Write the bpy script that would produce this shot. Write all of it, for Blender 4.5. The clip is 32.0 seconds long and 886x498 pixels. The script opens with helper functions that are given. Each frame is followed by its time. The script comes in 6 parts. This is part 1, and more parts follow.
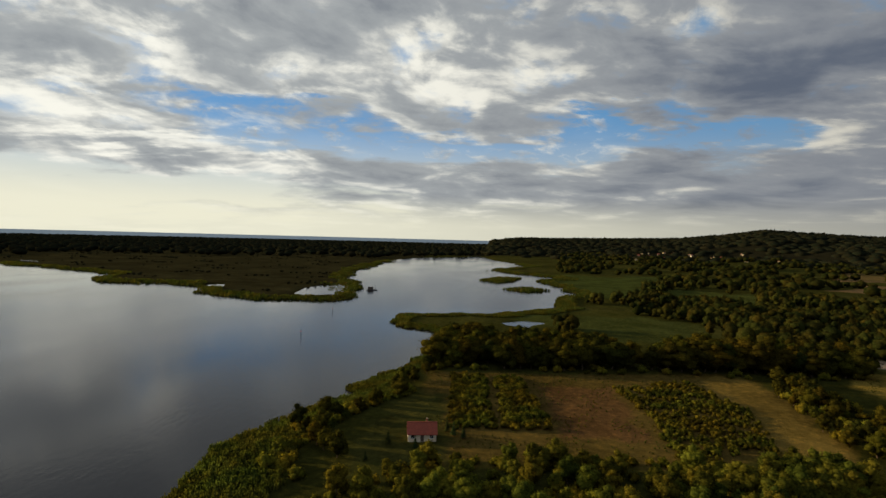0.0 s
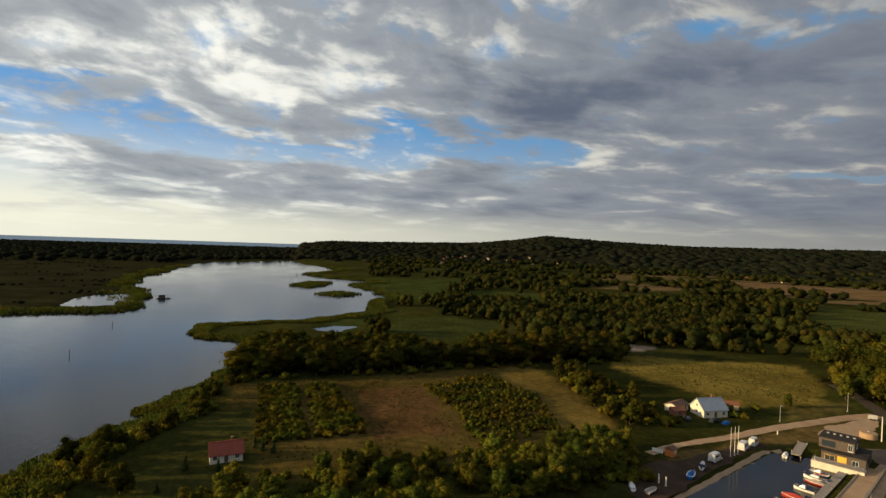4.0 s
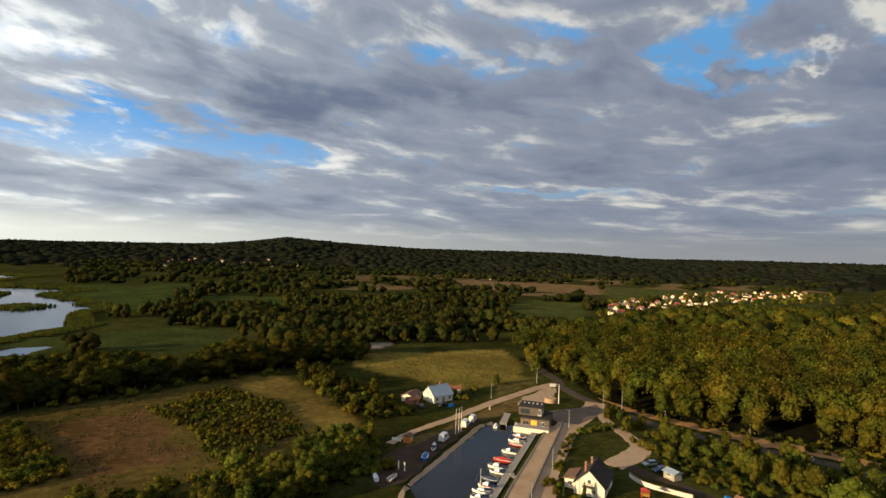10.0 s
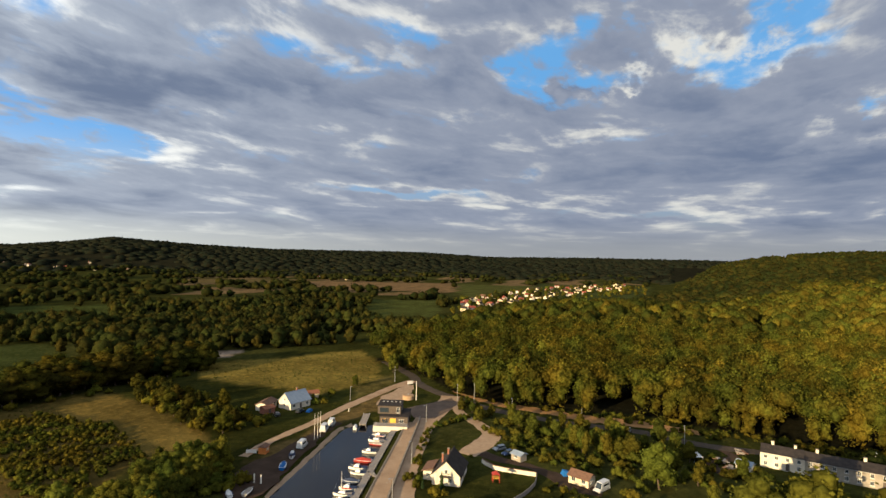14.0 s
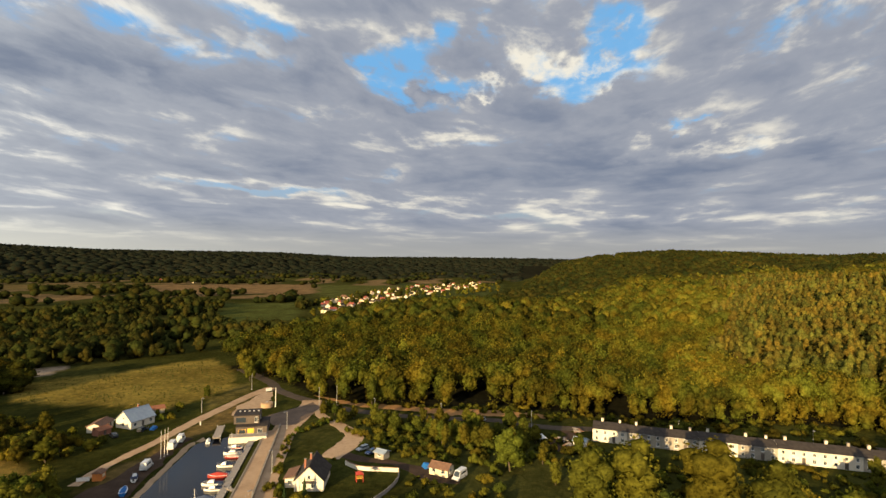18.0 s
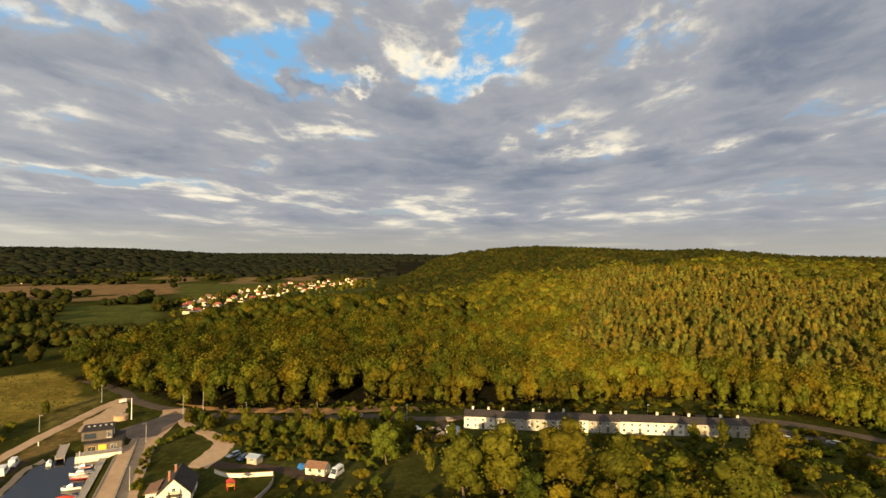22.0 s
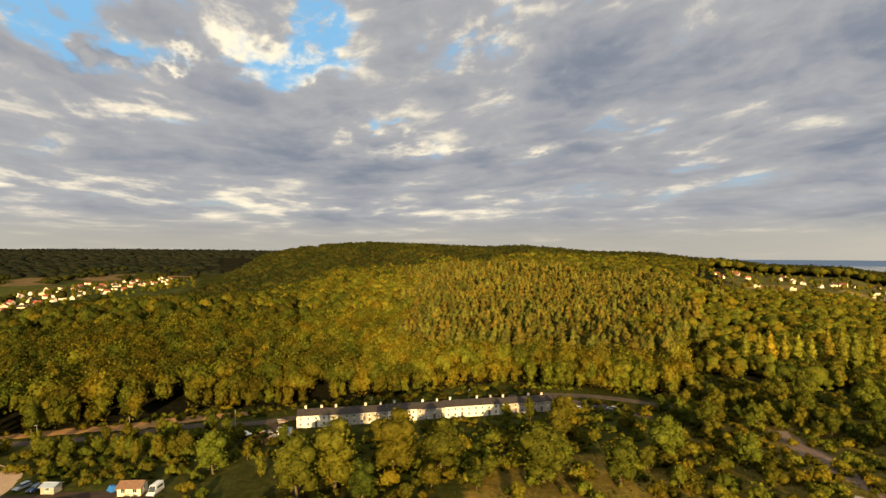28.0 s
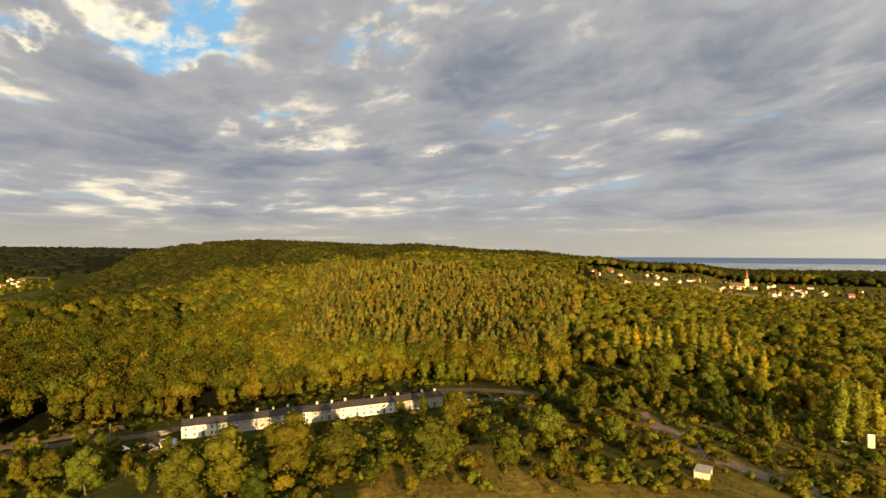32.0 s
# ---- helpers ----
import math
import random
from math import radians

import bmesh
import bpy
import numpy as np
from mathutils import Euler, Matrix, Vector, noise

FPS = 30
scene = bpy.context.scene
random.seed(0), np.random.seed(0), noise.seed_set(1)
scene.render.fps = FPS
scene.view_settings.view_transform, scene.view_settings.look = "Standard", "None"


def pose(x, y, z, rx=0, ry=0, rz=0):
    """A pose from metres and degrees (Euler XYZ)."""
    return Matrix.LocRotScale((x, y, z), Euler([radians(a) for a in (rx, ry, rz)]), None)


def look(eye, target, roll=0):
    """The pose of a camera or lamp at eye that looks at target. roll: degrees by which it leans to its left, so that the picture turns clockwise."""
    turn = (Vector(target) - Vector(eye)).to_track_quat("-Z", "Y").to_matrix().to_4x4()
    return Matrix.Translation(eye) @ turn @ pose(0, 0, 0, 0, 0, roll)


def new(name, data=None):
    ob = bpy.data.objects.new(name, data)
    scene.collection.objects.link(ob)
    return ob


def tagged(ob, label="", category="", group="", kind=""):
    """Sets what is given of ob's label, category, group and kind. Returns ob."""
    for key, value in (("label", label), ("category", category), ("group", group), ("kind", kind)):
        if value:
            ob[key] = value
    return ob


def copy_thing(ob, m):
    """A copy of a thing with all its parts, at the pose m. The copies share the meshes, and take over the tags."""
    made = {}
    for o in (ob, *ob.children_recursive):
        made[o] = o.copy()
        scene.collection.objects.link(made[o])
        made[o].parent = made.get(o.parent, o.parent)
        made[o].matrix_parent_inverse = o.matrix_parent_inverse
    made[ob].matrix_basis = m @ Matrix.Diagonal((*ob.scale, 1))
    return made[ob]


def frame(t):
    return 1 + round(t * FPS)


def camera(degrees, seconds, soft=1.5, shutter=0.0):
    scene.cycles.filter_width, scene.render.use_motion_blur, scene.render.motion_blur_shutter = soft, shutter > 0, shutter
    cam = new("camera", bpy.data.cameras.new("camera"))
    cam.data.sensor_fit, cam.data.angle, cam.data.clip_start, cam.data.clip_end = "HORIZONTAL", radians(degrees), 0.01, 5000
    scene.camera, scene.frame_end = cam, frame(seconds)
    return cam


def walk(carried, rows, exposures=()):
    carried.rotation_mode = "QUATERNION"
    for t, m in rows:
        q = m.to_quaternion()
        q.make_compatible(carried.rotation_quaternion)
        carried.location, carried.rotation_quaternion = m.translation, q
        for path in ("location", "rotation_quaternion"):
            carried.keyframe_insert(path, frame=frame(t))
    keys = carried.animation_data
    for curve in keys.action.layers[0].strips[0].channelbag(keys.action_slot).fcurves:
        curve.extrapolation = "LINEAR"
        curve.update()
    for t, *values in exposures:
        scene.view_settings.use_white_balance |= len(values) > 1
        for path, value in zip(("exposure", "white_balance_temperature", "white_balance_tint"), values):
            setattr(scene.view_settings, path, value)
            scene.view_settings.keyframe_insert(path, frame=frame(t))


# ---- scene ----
SUN, SKY = 4.8, 0.54
EXPOSURES = [(0.0, 0.40, 5950, 3), (3.5, 0.50, 5850, 3), (9.0, 0.82, 5560, 4), (14.0, 1.06, 5430, 5), (19.0, 1.27, 6080, 4), (25.0, 1.42, 6500, 3), (32.0, 1.48, 6750, 3)]
# cloud deck, each as azimuth, elevation, half width, half height in degrees, weight: openings, sunlit billows, thick grey masses
OPENINGS = [
    (-22.1, 12, 14.1, 1.48, 0.3), (-16.1, 14.6, 3.5, 1.06, 0.22), (-2.4, 9.5, 20.5, 1.59, 0.42), (15.4, 11.9, 3.2, 1.18, 0.34), (27.9, 10.2, 5.2, 1.29, 0.36), (-32.6, 3.4, 23, 2.6, 0.5),
    (16.2, 11.9, 2.7, 1.15, 0.34), (26, 10.6, 5.3, 1.18, 0.34), (58.4, 7.3, 8, 0.61, 0.4), (73.9, 19.3, 4.6, 1.97, 0.42), (80, 22.7, 2.4, 1.94, 0.26), (90.3, 20.3, 4.8, 2.75, 0.34),
    (48.7, 21.7, 3.9, 1.83, 0.2), (61, 21.8, 2.6, 2.19, 0.22), (81.6, 5.1, 5.9, 0.33, 0.26), (95, 22.8, 3.6, 3.67, 0.36), (81, 18.1, 3.1, 0.85, 0.22), (110.9, 21, 4.1, 2.88, 0.16),
    (100.6, 13.8, 1.8, 0.48, 0.18), (123.8, 25, 6.1, 1.47, 0.22),
]
BILLOWS = [
    (-30.5, 8.2, 11.7, 0.74, 0.55), (2.3, 16.4, 7.6, 2.75, 0.5), (-36.1, 11.4, 6.6, 1.5, 0.3), (15.5, 9.6, 5.1, 0.82, 0.4), (35.7, 9.9, 3.6, 1.38, 0.25), (86.9, 19.7, 3.7, 1.56, 0.75),
    (36.8, 11.1, 5.1, 1.98, 0.42), (22, 19.7, 4.2, 1.55, 0.3), (80.8, 18.1, 3.1, 0.5, 0.5), (67.5, 24.1, 4.5, 2.39, 0.3), (94.4, 19.4, 3.2, 0.73, 0.7), (121.5, 11.2, 12.1, 0.53, 0.38),
    (101.2, 11.3, 8.5, 0.6, 0.4), (100, 4.8, 10.2, 0.54, 0.42), (72.5, 6.5, 14.4, 0.52, 0.25), (140.7, 12, 9.4, 0.92, 0.38), (159.4, 15.9, 1.9, 1.43, 0.35), (77.5, 13.1, 4.2, 0.72, 0.3),
]
MASSES = [
    (28, 17, 18, 10, 0.30), (150, 14, 16, 13, 0.34), (108, 9, 26, 7, 0.14),
    (31.3, 15.9, 10.9, 3.1, 0.3), (-11, 19.8, 9.5, 2.05, 0.16), (14.6, 20.6, 5.5, 2.95, 0.16), (25.7, 5.1, 14.8, 1.43, 0.1), (59.3, 17.4, 14, 3.66, 0.26), (28.6, 16.9, 10.4, 1.65, 0.14),
    (91.7, 11.7, 6.8, 1.97, 0.2), (74.5, 17.2, 1.6, 0.58, 0.45), (104.7, 20.8, 5.6, 3.28, 0.22), (124.6, 19.6, 10, 3.07, 0.26), (92.1, 9.7, 20.5, 1.72, 0.14), (131, 18.7, 14.4, 3.01, 0.24),
    (155.9, 11, 12.4, 5.99, 0.12), (83.9, 8.3, 12.3, 1.29, 0.12),
]
CAM_Z = 62.0
cam = camera(79.96, 32.0, soft=1.5)
# seconds, place of the slowly drifting drone, yaw, pitch, roll
PATH = [
    (0.0, 4.39, -0.43, 60.59, 0.63, -1.26, -1.53),
    (0.5, 4.32, -0.29, 60.56, -1.95, -1.08, -1.71),
    (1.0, 4.24, -0.17, 60.55, -4.61, -0.92, -1.79),
    (2.0, 4.06, 0.03, 60.56, -9.66, -0.70, -1.82),
    (3.0, 3.84, 0.19, 60.60, -14.63, -0.52, -1.83),
    (4.0, 3.57, 0.31, 60.68, -19.64, -0.26, -1.92),
    (5.0, 3.27, 0.38, 60.79, -24.62, -0.02, -1.97),
    (6.0, 2.93, 0.41, 60.92, -29.46, 0.22, -2.07),
    (7.0, 2.54, 0.41, 61.07, -34.46, 0.40, -2.08),
    (8.0, 2.12, 0.37, 61.23, -38.87, 0.49, -2.18),
    (9.0, 1.65, 0.31, 61.41, -43.33, 0.73, -2.13),
    (10.0, 1.14, 0.23, 61.60, -47.28, 0.84, -1.97),
    (11.0, 0.59, 0.12, 61.80, -51.26, 1.01, -1.79),
    (12.0, 0.00, 0.00, 62.00, -55.16, 1.12, -1.72),
    (13.0, -0.63, -0.13, 62.21, -58.89, 1.19, -1.45),
    (14.0, -1.30, -0.27, 62.41, -62.83, 1.23, -1.31),
    (15.0, -2.02, -0.42, 62.62, -66.76, 1.32, -1.16),
    (16.0, -2.77, -0.56, 62.83, -70.50, 1.38, -1.03),
    (17.0, -3.56, -0.70, 63.04, -74.31, 1.45, -0.96),
    (18.0, -4.38, -0.82, 63.25, -77.80, 1.46, -0.82),
    (19.0, -5.24, -0.93, 63.47, -81.15, 1.49, -0.80),
    (20.0, -6.14, -1.01, 63.68, -84.42, 1.46, -0.65),
    (21.0, -7.07, -1.07, 63.90, -87.74, 1.30, -0.52),
    (22.0, -8.02, -1.10, 64.12, -91.16, 1.15, -0.50),
    (23.0, -9.01, -1.08, 64.36, -94.55, 1.19, -0.47),
    (24.0, -10.03, -1.03, 64.60, -97.72, 1.13, -0.43),
    (25.0, -11.06, -0.92, 64.86, -100.53, 1.06, -0.34),
    (26.0, -12.13, -0.75, 65.13, -103.45, 0.95, -0.31),
    (27.0, -13.21, -0.53, 65.42, -106.32, 0.87, -0.26),
    (28.0, -14.31, -0.23, 65.74, -109.08, 0.75, -0.22),
    (29.0, -15.43, 0.14, 66.09, -112.02, 0.73, -0.13),
    (30.0, -16.56, 0.59, 66.47, -114.77, 0.66, -0.08),
    (31.0, -17.69, 1.14, 66.89, -117.61, 0.56, -0.08),
    (32.0, -18.84, 1.78, 67.36, -120.41, 0.55, -0.19),
]

walk(cam, [(t, pose(x, y, z, 90 + p, r, w)) for t, x, y, z, w, p, r in PATH], exposures=EXPOSURES)

# ---------------- light ----------------
SUN_AZ, SUN_EL = -76.0, 11.0  # degrees, clockwise from +y


def node(nt, kind, **kw):
    n = nt.nodes.new(kind)
    for k, v in kw.items():
        if k == "inp":
            for i, val in v.items():
                n.inputs[i].default_value = val
        elif k == "op":
            n.operation = v
        elif k == "blend":
            n.blend_type = v
        elif k == "data":
            n.data_type = v
    return n


def math_node(nt, op, a, b=None, c=None, clamp=False):
    n = nt.nodes.new("ShaderNodeMath")
    n.operation, n.use_clamp = op, clamp
    for i, v in enumerate((a, b, c)):
        if v is None:
            continue
        if isinstance(v, (int, float)):
            n.inputs[i].default_value = v
        else:
            nt.links.new(v, n.inputs[i])
    return n.outputs[0]


def mix_col(nt, fac, a, b, blend="MIX"):
    n = nt.nodes.new("ShaderNodeMix")
    n.data_type, n.blend_type = "RGBA", blend
    for sock, v in ((n.inputs[0], fac), (n.inputs[6], a), (n.inputs[7], b)):
        if isinstance(v, (int, float)):
            sock.default_value = v
        elif isinstance(v, tuple):
            sock.default_value = (*v, 1) if len(v) == 3 else v
        else:
            nt.links.new(v, sock)
    return n.outputs[2]


def smooth(nt, v, lo, hi, out0=0.0, out1=1.0):
    n = nt.nodes.new("ShaderNodeMapRange")
    n.interpolation_type = "SMOOTHSTEP"
    nt.links.new(v, n.inputs[0])
    n.inputs[1].default_value, n.inputs[2].default_value = lo, hi
    n.inputs[3].default_value, n.inputs[4].default_value = out0, out1
    return n.outputs[0]


def noise_tex(nt, vec, scale, detail=6.0, rough=0.55, distortion=0.0):
    n = nt.nodes.new("ShaderNodeTexNoise")
    n.inputs["Scale"].default_value, n.inputs["Detail"].default_value = scale, detail
    n.inputs["Roughness"].default_value, n.inputs["Distortion"].default_value = rough, distortion
    if vec is not None:
        nt.links.new(vec, n.inputs["Vector"])
    return n.outputs["Fac"]


def build_world():
    world = bpy.data.worlds.new("evening_sky")
    scene.world = world
    world.use_nodes = True
    nt = world.node_tree
    nt.nodes.clear()
    L = nt.links
    coord = nt.nodes.new("ShaderNodeTexCoord").outputs["Generated"]
    sep = nt.nodes.new("ShaderNodeSeparateXYZ")
    L.new(coord, sep.inputs[0])
    x, y, z = sep.outputs
    up = math_node(nt, "ADD", math_node(nt, "MAXIMUM", z, 0.0), 0.11)
    px, py = math_node(nt, "DIVIDE", x, up), math_node(nt, "DIVIDE", y, up)

    def plane(ox, oy, sx=0.55, sy=1.0):
        """Flat cloud layer seen in perspective, drawn out along the wind."""
        c = nt.nodes.new("ShaderNodeCombineXYZ")
        L.new(math_node(nt, "MULTIPLY", math_node(nt, "ADD", px, ox), sx), c.inputs[0])
        L.new(math_node(nt, "MULTIPLY", math_node(nt, "ADD", py, oy), sy), c.inputs[1])
        return c.outputs[0]

    sx, sy = math.sin(radians(SUN_AZ)), math.cos(radians(SUN_AZ))
    # direction in degrees, bent by the ragged cloud edges
    ragged = math_node(nt, "SUBTRACT", noise_tex(nt, plane(5.3, 1.7), 2.6, 7, 0.58), 0.5)
    ragged2 = math_node(nt, "SUBTRACT", noise_tex(nt, plane(1.9, 8.4), 2.6, 7, 0.58), 0.5)
    reach = smooth(nt, z, 0.03, 0.34, 4.0, 20.0)
    az = math_node(nt, "MULTIPLY", math_node(nt, "ARCTAN2", x, y), 57.2958)
    az0 = az = math_node(nt, "WRAP", az, 270.0, -90.0)
    az = math_node(nt, "MULTIPLY_ADD", ragged, math_node(nt, "MULTIPLY", reach, 1.5), az)
    el0 = el = math_node(nt, "MULTIPLY", math_node(nt, "ARCSINE", z), 57.2958)
    el = math_node(nt, "MULTIPLY_ADD", ragged2, math_node(nt, "MULTIPLY", reach, 0.7), el)

    def gathered(rows):
        """Sum of soft ovals in the sky."""
        total = 0.0
        for a, e, wa, we, k in rows:
            da = math_node(nt, "MULTIPLY_ADD", az, 1 / wa, -a / wa)
            de = math_node(nt, "MULTIPLY_ADD", el, 1 / we, -e / we)
            d2 = math_node(nt, "MULTIPLY_ADD", de, de, math_node(nt, "MULTIPLY", da, da))
            total = math_node(nt, "MULTIPLY_ADD", math_node(nt, "POWER", 0.3679, d2), k, total)
        return total

    # billows drawn out level with the horizon, lower ones thinner; rows rise to either side of the wind's vanishing point
    side = math_node(nt, "SQRT", math_node(nt, "MULTIPLY_ADD", math_node(nt, "SUBTRACT", az0, 88.0), math_node(nt, "SUBTRACT", az0, 88.0), 250.0))
    level = math_node(nt, "DIVIDE", math_node(nt, "MAXIMUM", el0, -3.0), math_node(nt, "MULTIPLY_ADD", side, 0.010, 0.85))
    level = math_node(nt, "MULTIPLY", math_node(nt, "LOGARITHM", math_node(nt, "ADD", level, 4.5), 2.718), 6.5)

    def billow(ox, oy, wide=8.5):
        c = nt.nodes.new("ShaderNodeCombineXYZ")
        L.new(math_node(nt, "MULTIPLY_ADD", az0, 1 / wide, ox), c.inputs[0])
        L.new(math_node(nt, "ADD", level, oy), c.inputs[1])
        return c.outputs[0]

    big = noise_tex(nt, plane(3.1, 7.7), 0.7, 3, 0.5)
    puff = noise_tex(nt, billow(0, 0), 1.0, 9, 0.56, 0.25)
    puff_sun = noise_tex(nt, billow(-0.10, -0.22), 1.0, 9, 0.56, 0.25)
    soft = noise_tex(nt, plane(6.2, 3.3, 0.8), 1.0, 4, 0.5)
    cover = math_node(nt, "MULTIPLY_ADD", big, 0.45, math_node(nt, "MULTIPLY", puff, 1.05))
    cover = math_node(nt, "SUBTRACT", math_node(nt, "SUBTRACT", cover, 0.07), gathered(OPENINGS))
    alpha = smooth(nt, cover, 0.33, 0.60, 0.04, 1.0)
    wisps = smooth(nt, noise_tex(nt, billow(4.4, 2.1, 6.0), 2.0, 8, 0.62, 0.4), 0.47, 0.72, 0.0, 0.85)
    alpha = math_node(nt, "MAXIMUM", alpha, math_node(nt, "MULTIPLY", wisps, smooth(nt, z, 0.08, 0.16)))
    thick = smooth(nt, cover, 0.50, 0.85)
    lit = smooth(nt, math_node(nt, "SUBTRACT", puff, puff_sun), -0.10, 0.16)
    tone = math_node(nt, "MULTIPLY_ADD", soft, 1.15, -0.24)
    tone = math_node(nt, "MULTIPLY_ADD", math_node(nt, "SUBTRACT", 0.5, puff), 0.9, tone)
    tone = math_node(nt, "MULTIPLY_ADD", thick, -0.30, tone)
    tone = math_node(nt, "MULTIPLY_ADD", lit, 0.50, tone)
    tone = math_node(nt, "MULTIPLY_ADD", gathered(BILLOWS), 1.0, tone)
    tone = math_node(nt, "SUBTRACT", tone, gathered(MASSES))
    tone = math_node(nt, "MULTIPLY_ADD", tone, 1.16, -0.06)
    # side of the sky towards the sun
    sunward = math_node(nt, "ADD", math_node(nt, "MULTIPLY", x, sx), math_node(nt, "MULTIPLY", y, sy))
    warm = smooth(nt, sunward, -0.95, 0.65)
    sky = nt.nodes.new("ShaderNodeTexSky")
    sky.sky_type, sky.sun_disc = "NISHITA", False
    sky.sun_elevation, sky.sun_rotation = radians(SUN_EL), radians(SUN_AZ)
    sky.altitude, sky.dust_density, sky.ozone_density = 60, 1.0, 2.0
    clear = mix_col(nt, 1.0, sky.outputs[0], (0.10, 0.105, 0.11), "MULTIPLY")
    hazecol = mix_col(nt, warm, (0.335, 0.305, 0.275), (1.30, 1.15, 0.86))
    bluecol = mix_col(nt, 0.85, clear, mix_col(nt, warm, (0.17, 0.375, 0.62), (0.22, 0.47, 0.86)))
    clear = mix_col(nt, smooth(nt, z, 0.02, 0.23), hazecol, bluecol)
    shade = mix_col(nt, warm, (0.150, 0.167, 0.222), (0.185, 0.196, 0.238))
    mid = mix_col(nt, warm, (0.305, 0.295, 0.318), (0.60, 0.575, 0.555))
    glow = mix_col(nt, warm, (0.76, 0.655, 0.525), (1.44, 1.29, 1.10))
    body = mix_col(nt, smooth(nt, tone, -0.80, 0.62), shade, mid)
    body = mix_col(nt, smooth(nt, tone, 0.36, 1.05), body, glow)
    deck = mix_col(nt, alpha, clear, body)
    # low band of haze over the horizon
    low = smooth(nt, z, 0.015, 0.085, 0.9, 0.0)
    col = mix_col(nt, low, deck, hazecol)
    # open sea under the horizon
    sea = mix_col(nt, warm, (0.10, 0.125, 0.17), (0.22, 0.25, 0.28))
    col = mix_col(nt, math_node(nt, "LESS_THAN", z, -0.0044), col, sea)
    bg = nt.nodes.new("ShaderNodeBackground")
    bg.inputs[1].default_value = SKY
    L.new(col, bg.inputs[0])
    L.new(bg.outputs[0], nt.nodes.new("ShaderNodeOutputWorld").inputs[0])


build_world()
sun_data = bpy.data.lights.new("sun", "SUN")
sun_data.energy, sun_data.angle, sun_data.color = SUN, radians(0.5), (1.0, 0.66, 0.30)
sun = new("sun", sun_data)
sd = Vector((math.sin(radians(SUN_AZ)) * math.cos(radians(SUN_EL)), math.cos(radians(SUN_AZ)) * math.cos(radians(SUN_EL)), math.sin(radians(SUN_EL))))
sun.matrix_world = look(sd * 300, (0, 0, 0))

# ---------------- materials ----------------


def material(name, base, rough=0.8, metal=0.0, spec=0.3):
    m = bpy.data.materials.new(name)
    m.use_nodes = True
    b = m.node_tree.nodes["Principled BSDF"]
    b.inputs["Base Color"].default_value = (*base, 1)
    b.inputs["Roughness"].default_value, b.inputs["Metallic"].default_value = rough, metal
    b.inputs["Specular IOR Level"].default_value = spec
    return m, m.node_tree, b


def worn(name, base, other, scale=1.0, rough=0.8, metal=0.0, spec=0.12, bump=0.15, fine=12.0, amount=1.0):
    """A surface that varies between two colours by stains and by grain."""
    m, nt, b = material(name, base, rough, metal, spec)
    pos = nt.nodes.new("ShaderNodeTexCoord").outputs["Object"]
    n1 = noise_tex(nt, pos, scale, 5, 0.6)
    n2 = noise_tex(nt, pos, scale * fine, 4, 0.6)
    f = math_node(nt, "ADD", math_node(nt, "MULTIPLY", n1, 0.6), math_node(nt, "MULTIPLY", n2, 0.4))
    f = smooth(nt, f, 0.35, 0.65, 0.0, amount)
    col = mix_col(nt, f, base, other)
    nt.links.new(col, b.inputs["Base Color"])
    if bump:
        bp = nt.nodes.new("ShaderNodeBump")
        bp.inputs["Strength"].default_value, bp.inputs["Distance"].default_value = bump, 0.05
        nt.links.new(n2, bp.inputs["Height"])
        nt.links.new(bp.outputs[0], b.inputs["Normal"])
    return m


